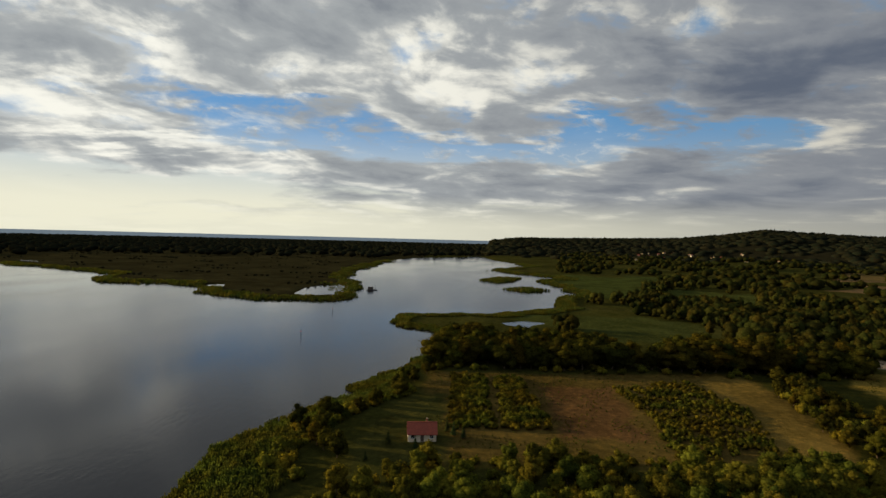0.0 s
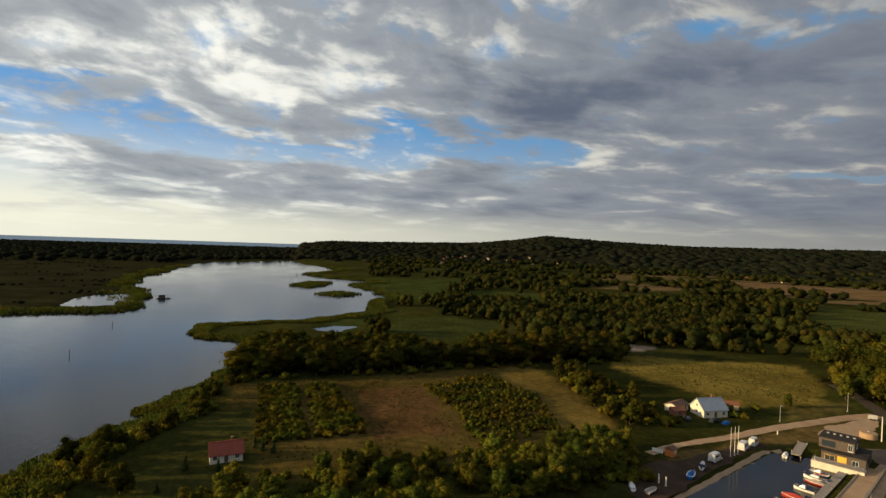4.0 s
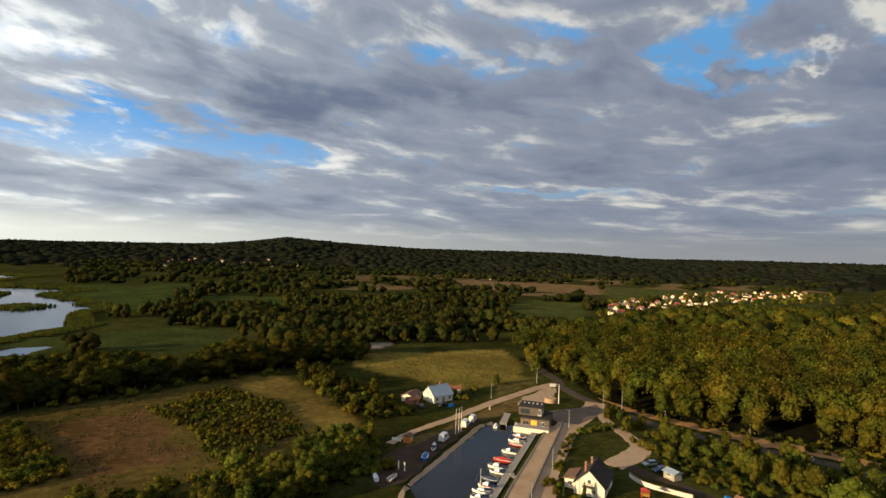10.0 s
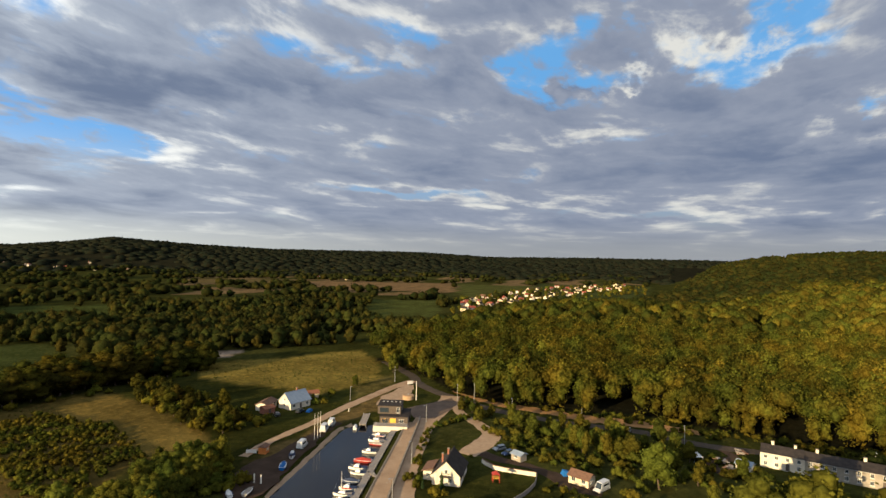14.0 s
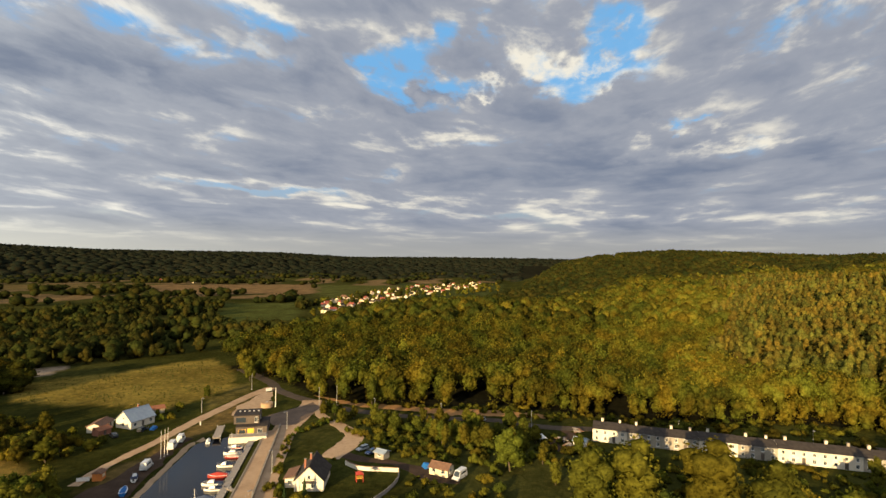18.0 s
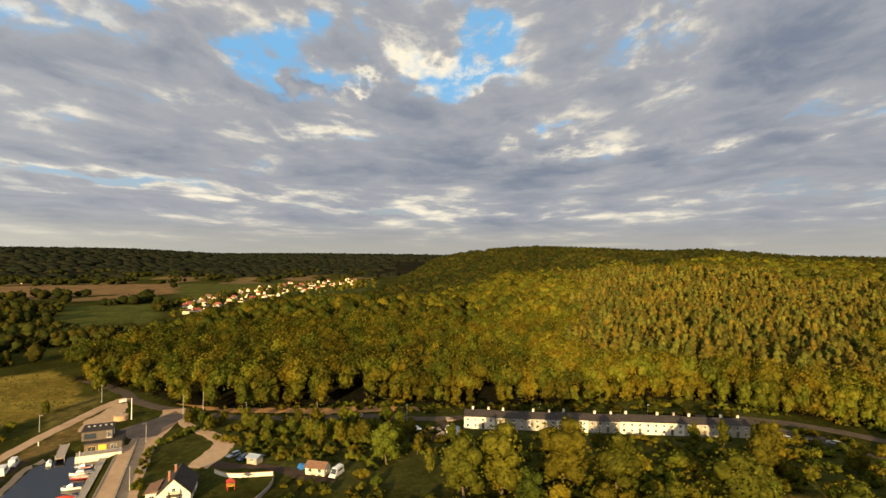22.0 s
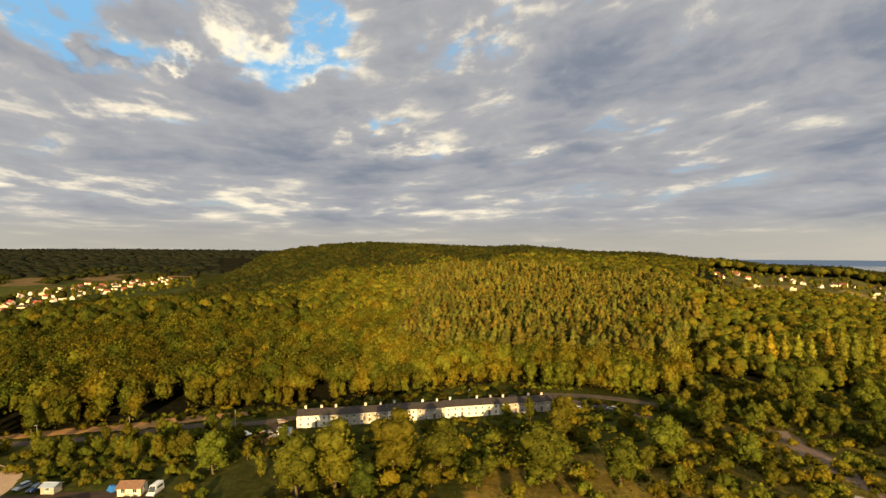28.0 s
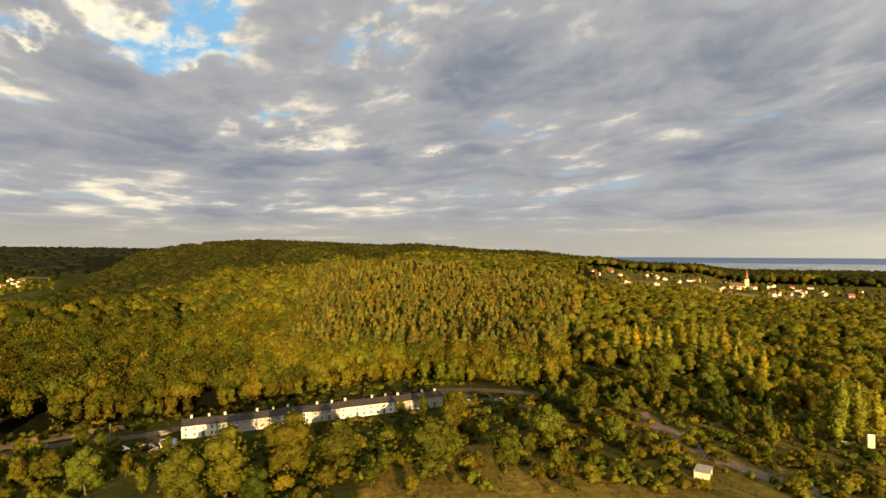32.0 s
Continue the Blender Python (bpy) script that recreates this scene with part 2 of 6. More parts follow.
def foliage(name, dark, light, by_object=False, translucent=0.3, grain=1.5, bump=0.6):
    """Leaves: colour varies from tree to tree and from leaf to leaf."""
    m = bpy.data.materials.new(name)
    m.use_nodes = True
    nt = m.node_tree
    nt.nodes.clear()
    if by_object:
        tint = nt.nodes.new("ShaderNodeObjectInfo").outputs["Random"]
    else:
        a = nt.nodes.new("ShaderNodeAttribute")
        a.attribute_name = "tint"
        tint = a.outputs["Fac"]
    lf = nt.nodes.new("ShaderNodeAttribute")
    lf.attribute_name = "leaf"
    f = math_node(nt, "ADD", math_node(nt, "MULTIPLY", tint, 0.72), math_node(nt, "MULTIPLY", lf.outputs["Fac"], 0.28))
    col = mix_col(nt, f, dark, light)
    pos = nt.nodes.new("ShaderNodeTexCoord").outputs["Object"]
    n1 = noise_tex(nt, pos, grain, 4, 0.7)
    n2 = noise_tex(nt, pos, grain * 0.22, 2, 0.5)
    v = math_node(nt, "ADD", math_node(nt, "MULTIPLY", n1, 0.75), math_node(nt, "MULTIPLY", n2, 0.25))
    col = mix_col(nt, 1.0, col, smooth(nt, v, 0.33, 0.66, 0.45, 1.65), "MULTIPLY")
    # some crowns greener, some turning brown
    if by_object:
        hue = math_node(nt, "FRACT", math_node(nt, "MULTIPLY", tint, 7.31))
    else:
        hue = smooth(nt, noise_tex(nt, pos, 0.075, 3, 0.6), 0.34, 0.66)
    col = mix_col(nt, 1.0, col, mix_col(nt, hue, (0.83, 1.05, 1.15), (1.13, 0.95, 0.88)), "MULTIPLY")
    d = nt.nodes.new("ShaderNodeBsdfDiffuse")
    t = nt.nodes.new("ShaderNodeBsdfTranslucent")
    bp = nt.nodes.new("ShaderNodeBump")
    bp.inputs["Strength"].default_value, bp.inputs["Distance"].default_value = bump, 1.2 / grain
    nt.links.new(n1, bp.inputs["Height"])
    nt.links.new(bp.outputs[0], d.inputs["Normal"])
    nt.links.new(col, d.inputs[0])
    nt.links.new(mix_col(nt, 1.0, col, (1.1, 1.15, 0.6), "MULTIPLY"), t.inputs[0])
    mx = nt.nodes.new("ShaderNodeMixShader")
    mx.inputs[0].default_value = translucent
    nt.links.new(d.outputs[0], mx.inputs[1])
    nt.links.new(t.outputs[0], mx.inputs[2])
    nt.links.new(mx.outputs[0], nt.nodes.new("ShaderNodeOutputMaterial").inputs[0])
    return m


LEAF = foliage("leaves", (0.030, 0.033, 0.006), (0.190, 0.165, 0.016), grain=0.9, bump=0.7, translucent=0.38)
LEAF_NEAR = foliage("leaves_of_single_trees", (0.030, 0.035, 0.006), (0.115, 0.108, 0.012), by_object=True, grain=15.0)
NEEDLE = foliage("pine_needles", (0.038, 0.036, 0.008), (0.142, 0.118, 0.018), translucent=0.15)
# single trees of the left side: cloud shade put into a darker leaf colour
LEAF_SHADED = foliage("shaded_tree_leaves", (0.017, 0.019, 0.005), (0.064, 0.056, 0.006), by_object=True, grain=15.0)
# woods under cloud: the shade is in this dark leaf colour
SHADED_WOOD = foliage("shaded_wood_leaves", (0.014, 0.017, 0.005), (0.050, 0.046, 0.008), translucent=0.15)
LEAF_GOLD = foliage("poplar_leaves", (0.120, 0.106, 0.014), (0.220, 0.188, 0.018), by_object=True, grain=15.0)
REED = foliage("reeds", (0.040, 0.050, 0.011), (0.105, 0.102, 0.022), translucent=0.4)
# near-black leaves paint the cloud shadow over the far range
SHADED_FAR = foliage("shaded_far_leaves", (0.011, 0.013, 0.008), (0.018, 0.018, 0.010), translucent=0.1, bump=0.2)
BARK = worn("bark", (0.07, 0.052, 0.035), (0.13, 0.10, 0.07), 2.0, 0.9)
BIRCH = worn("pale_bark", (0.42, 0.38, 0.32), (0.16, 0.13, 0.10), 1.5, 0.9)


def ground_material():
    m, nt, b = material("ground_cover", (0.1, 0.1, 0.05), 1.0, 0, 0.0)
    a = nt.nodes.new("ShaderNodeAttribute")
    a.attribute_name = "cover"
    pos = nt.nodes.new("ShaderNodeTexCoord").outputs["Object"]
    n1 = noise_tex(nt, pos, 0.035, 6, 0.6)
    n2 = noise_tex(nt, pos, 0.45, 5, 0.65)
    n3 = noise_tex(nt, pos, 2.5, 3, 0.6)
    v = math_node(nt, "ADD", math_node(nt, "MULTIPLY", n1, 0.5), math_node(nt, "MULTIPLY", n2, 0.5))
    v = smooth(nt, v, 0.3, 0.7, 0.55, 1.5)
    v = math_node(nt, "MULTIPLY", v, math_node(nt, "ADD", math_node(nt, "MULTIPLY", n3, 0.8), 0.6))
    col = mix_col(nt, 1.0, a.outputs["Color"], v, "MULTIPLY")
    straw = smooth(nt, n2, 0.52, 0.72, 0.0, 0.45)
    col = mix_col(nt, straw, col, mix_col(nt, 1.0, col, (1.7, 1.35, 0.9), "MULTIPLY"))
    nt.links.new(col, b.inputs["Base Color"])
    bp = nt.nodes.new("ShaderNodeBump")
    bp.inputs["Strength"].default_value, bp.inputs["Distance"].default_value = 0.8, 0.6
    nt.links.new(math_node(nt, "ADD", n2, math_node(nt, "MULTIPLY", n3, 0.3)), bp.inputs["Height"])
    nt.links.new(bp.outputs[0], b.inputs["Normal"])
    return m


def water_material():
    m, nt, b = material("lagoon_water", (0.009, 0.010, 0.014), 0.07, 0, 0.36)
    b.inputs["IOR"].default_value = 1.33
    pos = nt.nodes.new("ShaderNodeTexCoord").outputs["Object"]
    mp = nt.nodes.new("ShaderNodeMapping")
    mp.inputs["Rotation"].default_value = (0, 0, radians(35))
    mp.inputs["Scale"].default_value = (1.0, 0.35, 1.0)
    nt.links.new(pos, mp.inputs[0])
    n1 = noise_tex(nt, mp.outputs[0], 0.55, 3, 0.6)
    n2 = noise_tex(nt, mp.outputs[0], 0.012, 3, 0.5)
    bp = nt.nodes.new("ShaderNodeBump")
    bp.inputs["Distance"].default_value = 0.25
    nt.links.new(smooth(nt, n2, 0.35, 0.7, 0.12, 0.45), bp.inputs["Strength"])
    nt.links.new(n1, bp.inputs["Height"])
    nt.links.new(bp.outputs[0], b.inputs["Normal"])
    nt.links.new(smooth(nt, n2, 0.35, 0.7, 0.09, 0.16), b.inputs["Roughness"])
    return m


GROUND, WATER = ground_material(), water_material()

# ---------------- terrain ----------------
rng = np.random.default_rng(7)

# line of the lagoon's shore, from beside the drone round the bay to the far peninsula
SHORE = [
    (-179.3, -322.4), (-64.4, 38), (-57.4, 118.4), (-58.8, 146.7), (-41, 184.2), (-27.5, 198.2), (-34.4, 206.9), (-18, 234.6), (-3.5, 276),
    (4.2, 308.4), (-3, 337.6), (-29.9, 353.8), (-36, 373.2), (-29.3, 402.7), (0.3, 415), (39.5, 416.7), (103.6, 467.2), (120.4, 547.8), (157.7, 601.4),
    (143.1, 707.8), (144.5, 783.1), (188.4, 830), (103.4, 965.8), (90.9, 1012.3), (188.5, 1178), (140.1, 1427.1), (106, 1734.5), (-110.8, 1487.2),
    (-153.7, 1070.7), (-150.9, 770.4), (-110.2, 624.3), (-87.4, 509.2), (-97, 480.7), (-170.9, 475.7), (-240, 516.1), (-278.6, 584.1), (-344.9, 600.3), (-404.1, 580.8),
    (-442.8, 702.8), (-525.1, 752.5), (-690.9, 824.1), (-1473.5, 1206), (-4808.8, 2491.2),
]
LAND = SHORE + [(-6000, 7000), (7000, 7000), (7000, -7000), (-2500, -7000)]
ISLES = [[(51.9, 760.3), (83.2, 821.5), (116.6, 815.5), (95.1, 755.3), (73.2, 723.5)], [(73.7, 634.6), (105.1, 655.9), (125.2, 630.1), (96.7, 604.9)]]
PONDS = [[(-150, 527), (-155, 592), (-131, 657), (-107, 633), (-96, 544), (-106, 533), (-135, 520)], [(-268, 552), (-276, 584), (-252, 607), (-244, 583), (-255, 538)], [(40.7, 378.6), (60.6, 389.9), (77.7, 385.5), (56, 360.4)], [(-138.8, 533.8), (-111.6, 563.6), (-105.3, 531.4)], [(-461.7, 674), (-447.8, 712.5), (-426, 677.6)], [(-764.2, 922), (-728.1, 930.2), (-700.5, 898.2)]]
BASIN = [(88.2, 77.9), (101.2, 100.8), (157.1, 118.9), (166.1, 111.9), (168.1, 105), (112, 81.9), (97.8, 65.9)]


def signed(poly, x, y):
    """Distance to a polygon's outline, above nought inside it."""
    p = np.array(poly, float)
    q = np.roll(p, -1, 0)
    best = np.full(x.shape, 1e12)
    inside = np.zeros(x.shape, bool)
    for (ax, ay), (bx, by) in zip(p, q):
        ex, ey = bx - ax, by - ay
        t = np.clip(((x - ax) * ex + (y - ay) * ey) / (ex * ex + ey * ey + 1e-9), 0, 1)
        best = np.minimum(best, (x - ax - t * ex) ** 2 + (y - ay - t * ey) ** 2)
        if ay != by:
            inside ^= ((ay > y) != (by > y)) & (x < (bx - ax) * (y - ay) / (by - ay) + ax)
    return np.where(inside, 1, -1) * np.sqrt(best)


def waves(x, y, size, seed, octaves=3):
    """Smooth uneven values about -1 to 1, made of turned sines."""
    r = np.random.default_rng(seed)
    out, amp, tot = np.zeros(np.shape(x)), 1.0, 0.0
    for o in range(octaves):
        for _ in range(4):
            a, ph = r.uniform(0, 6.283), r.uniform(0, 6.283)
            k = 6.283 / (size * r.uniform(0.7, 1.4))
            out = out + amp * np.sin((x * math.cos(a) + y * math.sin(a)) * k + ph + 1.3 * np.sin((x * math.sin(a) - y * math.cos(a)) * k * 0.6 + ph * 2))
        tot += amp * 2.2
        amp *= 0.6
        size *= 0.45
    return out / tot


def step(v, lo, hi):
    t = np.clip((v - lo) / (hi - lo), 0, 1)
    return t * t * (3 - 2 * t)


# skyline of the far range and of the wooded hill: azimuth, elevation in degrees
RANGE = [(-20.5, -2), (3.9, -2), (4.9, -0.1), (7.6, 0.2), (12.5, 0.25), (23.6, 0.55), (27.6, 1.0), (30.7, 1.5), (33.7, 1.3), (37.8, 1.05), (44.9, 0.8), (60.1, 0.85), (68.2, 0.5), (77.3, 0.6), (86.4, 0.6), (95.3, 0.5), (110.4, 0.3)]
HILL = [(81.4, -1.9), (84.9, -1.6), (86.9, -0.7), (88.4, -0.2), (91.3, 0.62), (94.9, 1.07), (100.9, 1.5), (106.6, 1.33), (111, 1.15), (113.6, 1.05), (117.8, 1.2), (121.6, 0.9), (125.2, 0.55), (131.4, 0.42), (134.7, -0.07), (137.5, -0.2), (141, -0.75), (143.5, -0.8), (147, -0.95), (149.5, -1.6), (153, -2), (160, -2.2), (172, -2.2), (200, -2), (260, -1.8)]


def shore_wobble(x, y, r):
    return 5 * waves(x, y, 45, 3) * step(r, 100, 300) + 16 * waves(x, y * 1.6, 120, 6) * step(r, 450, 700)


def height(x, y):
    x, y = np.asarray(x, float), np.asarray(y, float)
    r, az = np.hypot(x, y), np.degrees(np.arctan2(x, y))
    az = np.where(az < -90, az + 360, az)
    sdl = signed(LAND, x, y) + shore_wobble(x, y, r)
    h = np.clip(sdl * 0.12, -3.0, 1.2)
    for isle in ISLES:
        h = np.maximum(h, np.clip((signed(isle, x, y) + 2 * waves(x, y, 25, 4)) * 0.12, -3, 0.7))
    for pond in PONDS:
        h = np.minimum(h, np.clip((-signed(pond, x, y) + 2 * waves(x, y, 20, 5)) * 0.15, -2, 1.2))
    land = h > 1.0
    # far range behind the lowland
    crest = np.interp(az, *zip(*RANGE))
    top = np.maximum(CAM_Z + 3300 * np.tan(np.radians(crest)) - 12, 4)
    rise = step(r, 1500 + 250 * waves(x, y, 900, 11, 2), 3300) * (1 - 0.55 * step(r, 3400, 4700))
    far = np.where((az > 3) & (az < 112), top * rise * (1 + 0.10 * waves(x, y, 420, 12) * step(3300 - r, 150, 800)), 0)
    # wooded hill behind the terrace
    crest = np.interp(az, *zip(*HILL))
    dist = np.interp(az, [84, 95, 125, 135, 150, 200], [1900, 1900, 1700, 1400, 1300, 1500])
    top2 = np.maximum(CAM_Z + 2.5 + dist * np.tan(np.radians(crest)) - 18, 6)
    u = np.clip((r - 225) / (dist - 225), 0, 1)
    up = np.where(r < dist, u ** np.interp(az, [84, 92, 98, 110], [1.8, 1.5, 1.2, 0.95]), 1 - step(r, dist, dist + 900) * 0.9)
    near = np.where(az > 70, top2 * up * (1 + 0.24 * waves(x, y, 300, 13) * step(dist - r, 60, 500) * step(r, 250, 500)), 0) * step(az, 72, 97)
    # low rise of the wood behind the road
    near = near + 14 * np.exp(-((x - 440) / 120) ** 2 - ((y - 55) / 130) ** 2) * step(r, 235, 330)
    h = np.where(land, h + np.maximum(far, near), h)
    # open sea beyond the hill's end
    h = np.where((az > 126) & (az < 200), h - 140 * step(r, 2300, 3000), h)
    b = signed(BASIN, x, y)
    return np.where(b > -4, np.minimum(h, np.clip(-b * 0.5 - 0.4, -2.5, 1.2)), h)


def zat(x, y):
    return float(height(np.array([x]), np.array([y]))[0])


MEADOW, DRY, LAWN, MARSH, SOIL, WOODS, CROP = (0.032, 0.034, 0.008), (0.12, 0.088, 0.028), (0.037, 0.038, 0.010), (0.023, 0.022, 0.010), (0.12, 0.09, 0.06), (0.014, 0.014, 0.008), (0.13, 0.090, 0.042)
# outlines and colour of the open land
FIELDS = [
    ([(-2.6, 161.5), (-4.1, 230), (59.8, 234.4), (128.7, 240.8), (139.2, 213.4), (123.8, 149.5), (60.7, 138.6), (2.6, 135.2)], (0.078, 0.057, 0.015)),
    ([(100, 156.9), (116.8, 237.7), (140.8, 238), (134.4, 203.5), (121.9, 144.5), (112, 139.5)], (0.120, 0.086, 0.021)),
    ([(40.9, 157.7), (42.3, 211.6), (72, 215.1), (66.4, 156.3)], (0.090, 0.052, 0.020)),
    ([(-21, 136.7), (-12.7, 195.6), (5, 200.8), (6.5, 137.3)], LAWN),
    ([(178.9, 226.8), (203.5, 253.8), (285.5, 207.9), (262.6, 178), (222.4, 148), (186, 155.9)], (0.150, 0.114, 0.024)),
    ([(210.4, 264.7), (222, 296), (244.6, 271), (228.6, 261)], (0.26, 0.20, 0.145)),
    ([(137.9, 23.6), (170.9, 32.7), (169.7, -10.3), (136.6, -10.1)], LAWN),
    ([(48.9, -64.1), (79.8, -133.5), (133.7, -107.2), (134.9, -64.8), (104, -43.5)], (0.155, 0.105, 0.022)),
    ([(39, -43.1), (47.1, -160.6), (90.3, -171.3), (134.9, -64.8)], (0.125, 0.090, 0.020)),
    ([(49.3, -136.9), (95, -134.5), (127.3, -119.7), (146.3, -149.3), (139.7, -203.1), (111.9, -252.3), (47.2, -268.5), (14.8, -203.8)], (0.095, 0.076, 0.018)),
    ([(166, 92), (190, 88.1), (180.8, 74), (151.7, 75)], LAWN),
    ([(112.1, 122.7), (160, 128.9), (196.3, 133.9), (215.4, 134.1), (184.2, 120), (160.1, 121.4), (120.1, 117.8)], (0.11, 0.078, 0.028)),
    ([(186.2, 137.9), (222.4, 140.1), (236.5, 150.1), (205.2, 149.9)], (0.10, 0.082, 0.024)),
]


# pastures and ploughland of the valley: azimuths, distances, colour
PASTURES = [
    (18.7, 22.2, 745, 990, (0.040, 0.052, 0.014)), (22.5, 30.8, 605, 735, (0.046, 0.056, 0.014)), (13.9, 26.8, 335, 440, (0.036, 0.044, 0.012)),
    (48.5, 64.1, 1020, 1400, (0.15, 0.098, 0.046)), (36.8, 47.7, 1250, 1480, (0.10, 0.075, 0.030)), (64.4, 72.5, 880, 1380, (0.062, 0.066, 0.018)),
    (10.7, 20.3, 575, 930, (0.040, 0.052, 0.013)), (22.3, 29.8, 575, 690, (0.042, 0.052, 0.013)), (8.0, 21.9, 366, 436, (0.038, 0.046, 0.012)),
    (55.1, 62.1, 560, 800, (0.055, 0.062, 0.016)), (72.8, 84.4, 900, 1500, (0.048, 0.055, 0.016)), (137.8, 161.9, 830, 1290, (0.075, 0.070, 0.022)), (146.9, 155.0, 840, 960, (0.22, 0.155, 0.06)), (139.9, 143.9, 880, 1000, (0.17, 0.125, 0.045)),
]


def pasture(x, y, item):
    """Distance in metres inside a pasture."""
    r, a = polar(x, y)
    d = np.minimum(np.minimum(a - item[0], item[1] - a) * r * 0.0175, np.minimum(r - item[2], item[3] - r) * 0.6)
    return d + 10 * waves(x, y, 70, 24)


def polar(x, y):
    a = np.degrees(np.arctan2(x, y))
    return np.hypot(x, y), np.where(a < -90, a + 360, a)


# edge of the big forest along the road, seen from above
EDGE = [(262.6, 181.9), (247.7, 142.2), (222.5, 108.2), (214.4, 83.9), (219.4, 61.2), (219.2, 44.7), (228.2, 26.1), (225.8, 7.9), (221.5, -16.7), (225.2, -60.5), (226.6, -107.3), (222.3, -144.1), (209.1, -169.1)]


def forest_mask(x, y):
    r, a = polar(x, y)
    ex = np.interp(-y, [-p[1] for p in EDGE], [p[0] for p in EDGE])
    inside = (x > ex + 2 * waves(x, y, 20, 31)) & (y < 182) & (y > -170)
    inside |= (a > 96) & (a < 136) & (r > 266 - 14 * step(a, 100, 112)) & (y < -60)
    inside |= (a >= 136) & (a < 172) & (r > 1290)
    # lower end of the wood towards the valley
    inside &= r < np.interp(a, [56, 62, 68, 74, 79, 83, 86, 89, 92], [335, 390, 455, 520, 600, 720, 950, 1500, 3000]) * (1 + 0.06 * waves(x, y, 60, 32))
    return inside


def build_ground():
    az = np.radians(np.concatenate([np.arange(-48, 166, 0.5), np.arange(166, 312, 4.0)]))
    rad = 30 * 1.0170 ** np.arange(0, 303)
    rad = rad[rad < 4930]
    A, Rr = np.meshgrid(az, rad, indexing="ij")
    X, Y = (Rr * np.sin(A)), (Rr * np.cos(A))
    Z = height(X, Y)
    na, nr = A.shape
    verts = np.stack([X, Y, Z], -1).reshape(-1, 3)
    verts = np.vstack([verts, [[0, 0, 1.2]]])
    i, j = np.meshgrid(np.arange(na), np.arange(nr - 1), indexing="ij")
    k = (i + 1) % na
    quads = np.stack([i * nr + j, i * nr + j + 1, k * nr + j + 1, k * nr + j], -1).reshape(-1, 4)
    c = np.arange(na)
    tris = np.stack([np.full(na, na * nr), c * nr, ((c + 1) % na) * nr], -1)
    me = bpy.data.meshes.new("ground")
    me.vertices.add(len(verts))
    me.vertices.foreach_set("co", verts.astype(np.float32).ravel())
    nl = quads.size + tris.size
    me.loops.add(nl)
    me.loops.foreach_set("vertex_index", np.concatenate([quads.ravel(), tris.ravel()]).astype(np.int32))
    me.polygons.add(len(quads) + len(tris))
    starts = np.concatenate([np.arange(len(quads)) * 4, quads.size + np.arange(len(tris)) * 3]).astype(np.int32)
    me.polygons.foreach_set("loop_start", starts)
    me.polygons.foreach_set("use_smooth", np.ones(len(starts), bool))
    me.update(calc_edges=True)
    x, y = verts[:, 0], verts[:, 1]
    r, a = np.hypot(x, y), np.degrees(np.arctan2(x, y))
    w = waves(x, y, 140, 21)
    col = np.array(MEADOW) * (1 + 0.35 * w[:, None])
    # patchwork of fields and pastures on the lowland
    patch = waves(x, y * 2.2, 420, 22, 2)[:, None]
    low = ((r > 330) & (r < 1700) & (a > 3) & (a < 84))[:, None]
    col = np.where(low & (patch > 0.25), np.array(LAWN) * 1.1, col)
    col = np.where(low & (r[:, None] > 900) & (patch < -0.15) & (a[:, None] > 36), np.array(CROP), col)
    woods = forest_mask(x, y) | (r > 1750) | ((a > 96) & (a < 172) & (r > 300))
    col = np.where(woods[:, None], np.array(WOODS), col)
    pen = (y > 440) & (x < -60) & (r < 2100)
    col = np.where(pen[:, None], np.array(MARSH) * (1 + 0.3 * w[:, None]), col)
    for item in PASTURES:
        col = col + (np.array(item[4]) - col) * step(pasture(x, y, item), -4, 4)[:, None]
    for poly, c3 in FIELDS:
        s = signed(poly, x, y) + 3 * waves(x, y, 18, 23)
        col = col + (np.array(c3) - col) * step(s, -2, 2)[:, None]
    at = me.attributes.new("cover", "FLOAT_COLOR", "POINT")
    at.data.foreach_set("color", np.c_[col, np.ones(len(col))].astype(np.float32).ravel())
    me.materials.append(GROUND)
    return tagged(new("ground", me), "uneven meadow and field land sloping into the lagoon", "ground", kind="structure")


def build_water():
    bm = bmesh.new()
    n = 96
    ring = [bm.verts.new((4930 * math.sin(6.28318 * i / n), 4930 * math.cos(6.28318 * i / n), 0)) for i in range(n)]
    bm.faces.new(ring[::-1])
    me = bpy.data.meshes.new("water")
    bm.to_mesh(me)
    me.materials.append(WATER)
    return tagged(new("water", me), "calm grey lagoon water with faint ripples", "water", kind="structure")


build_ground()
build_water()

# ---------------- small builders ----------------


def part(name, bm, mat, parent=None, label="", m=None, smooth_faces=False):
    me = bpy.data.meshes.new(name)
    bm.to_mesh(me)
    bm.free()
    if smooth_faces:
        me.polygons.foreach_set("use_smooth", np.ones(len(me.polygons), bool))
    me.materials.append(mat)
    ob = new(name, me)
    if parent:
        ob.parent = parent
    if m is not None:
        ob.matrix_basis = m
    return tagged(ob, label) if label else ob


def thing(name, x, y, z=None, turn=0.0, label="", category="", group="", kind=""):
    ob = new(name)
    ob.empty_display_size = 0.5
    ob.matrix_basis = pose(x, y, zat(x, y) if z is None else z, 0, 0, turn)
    return tagged(ob, label, category, group, kind)


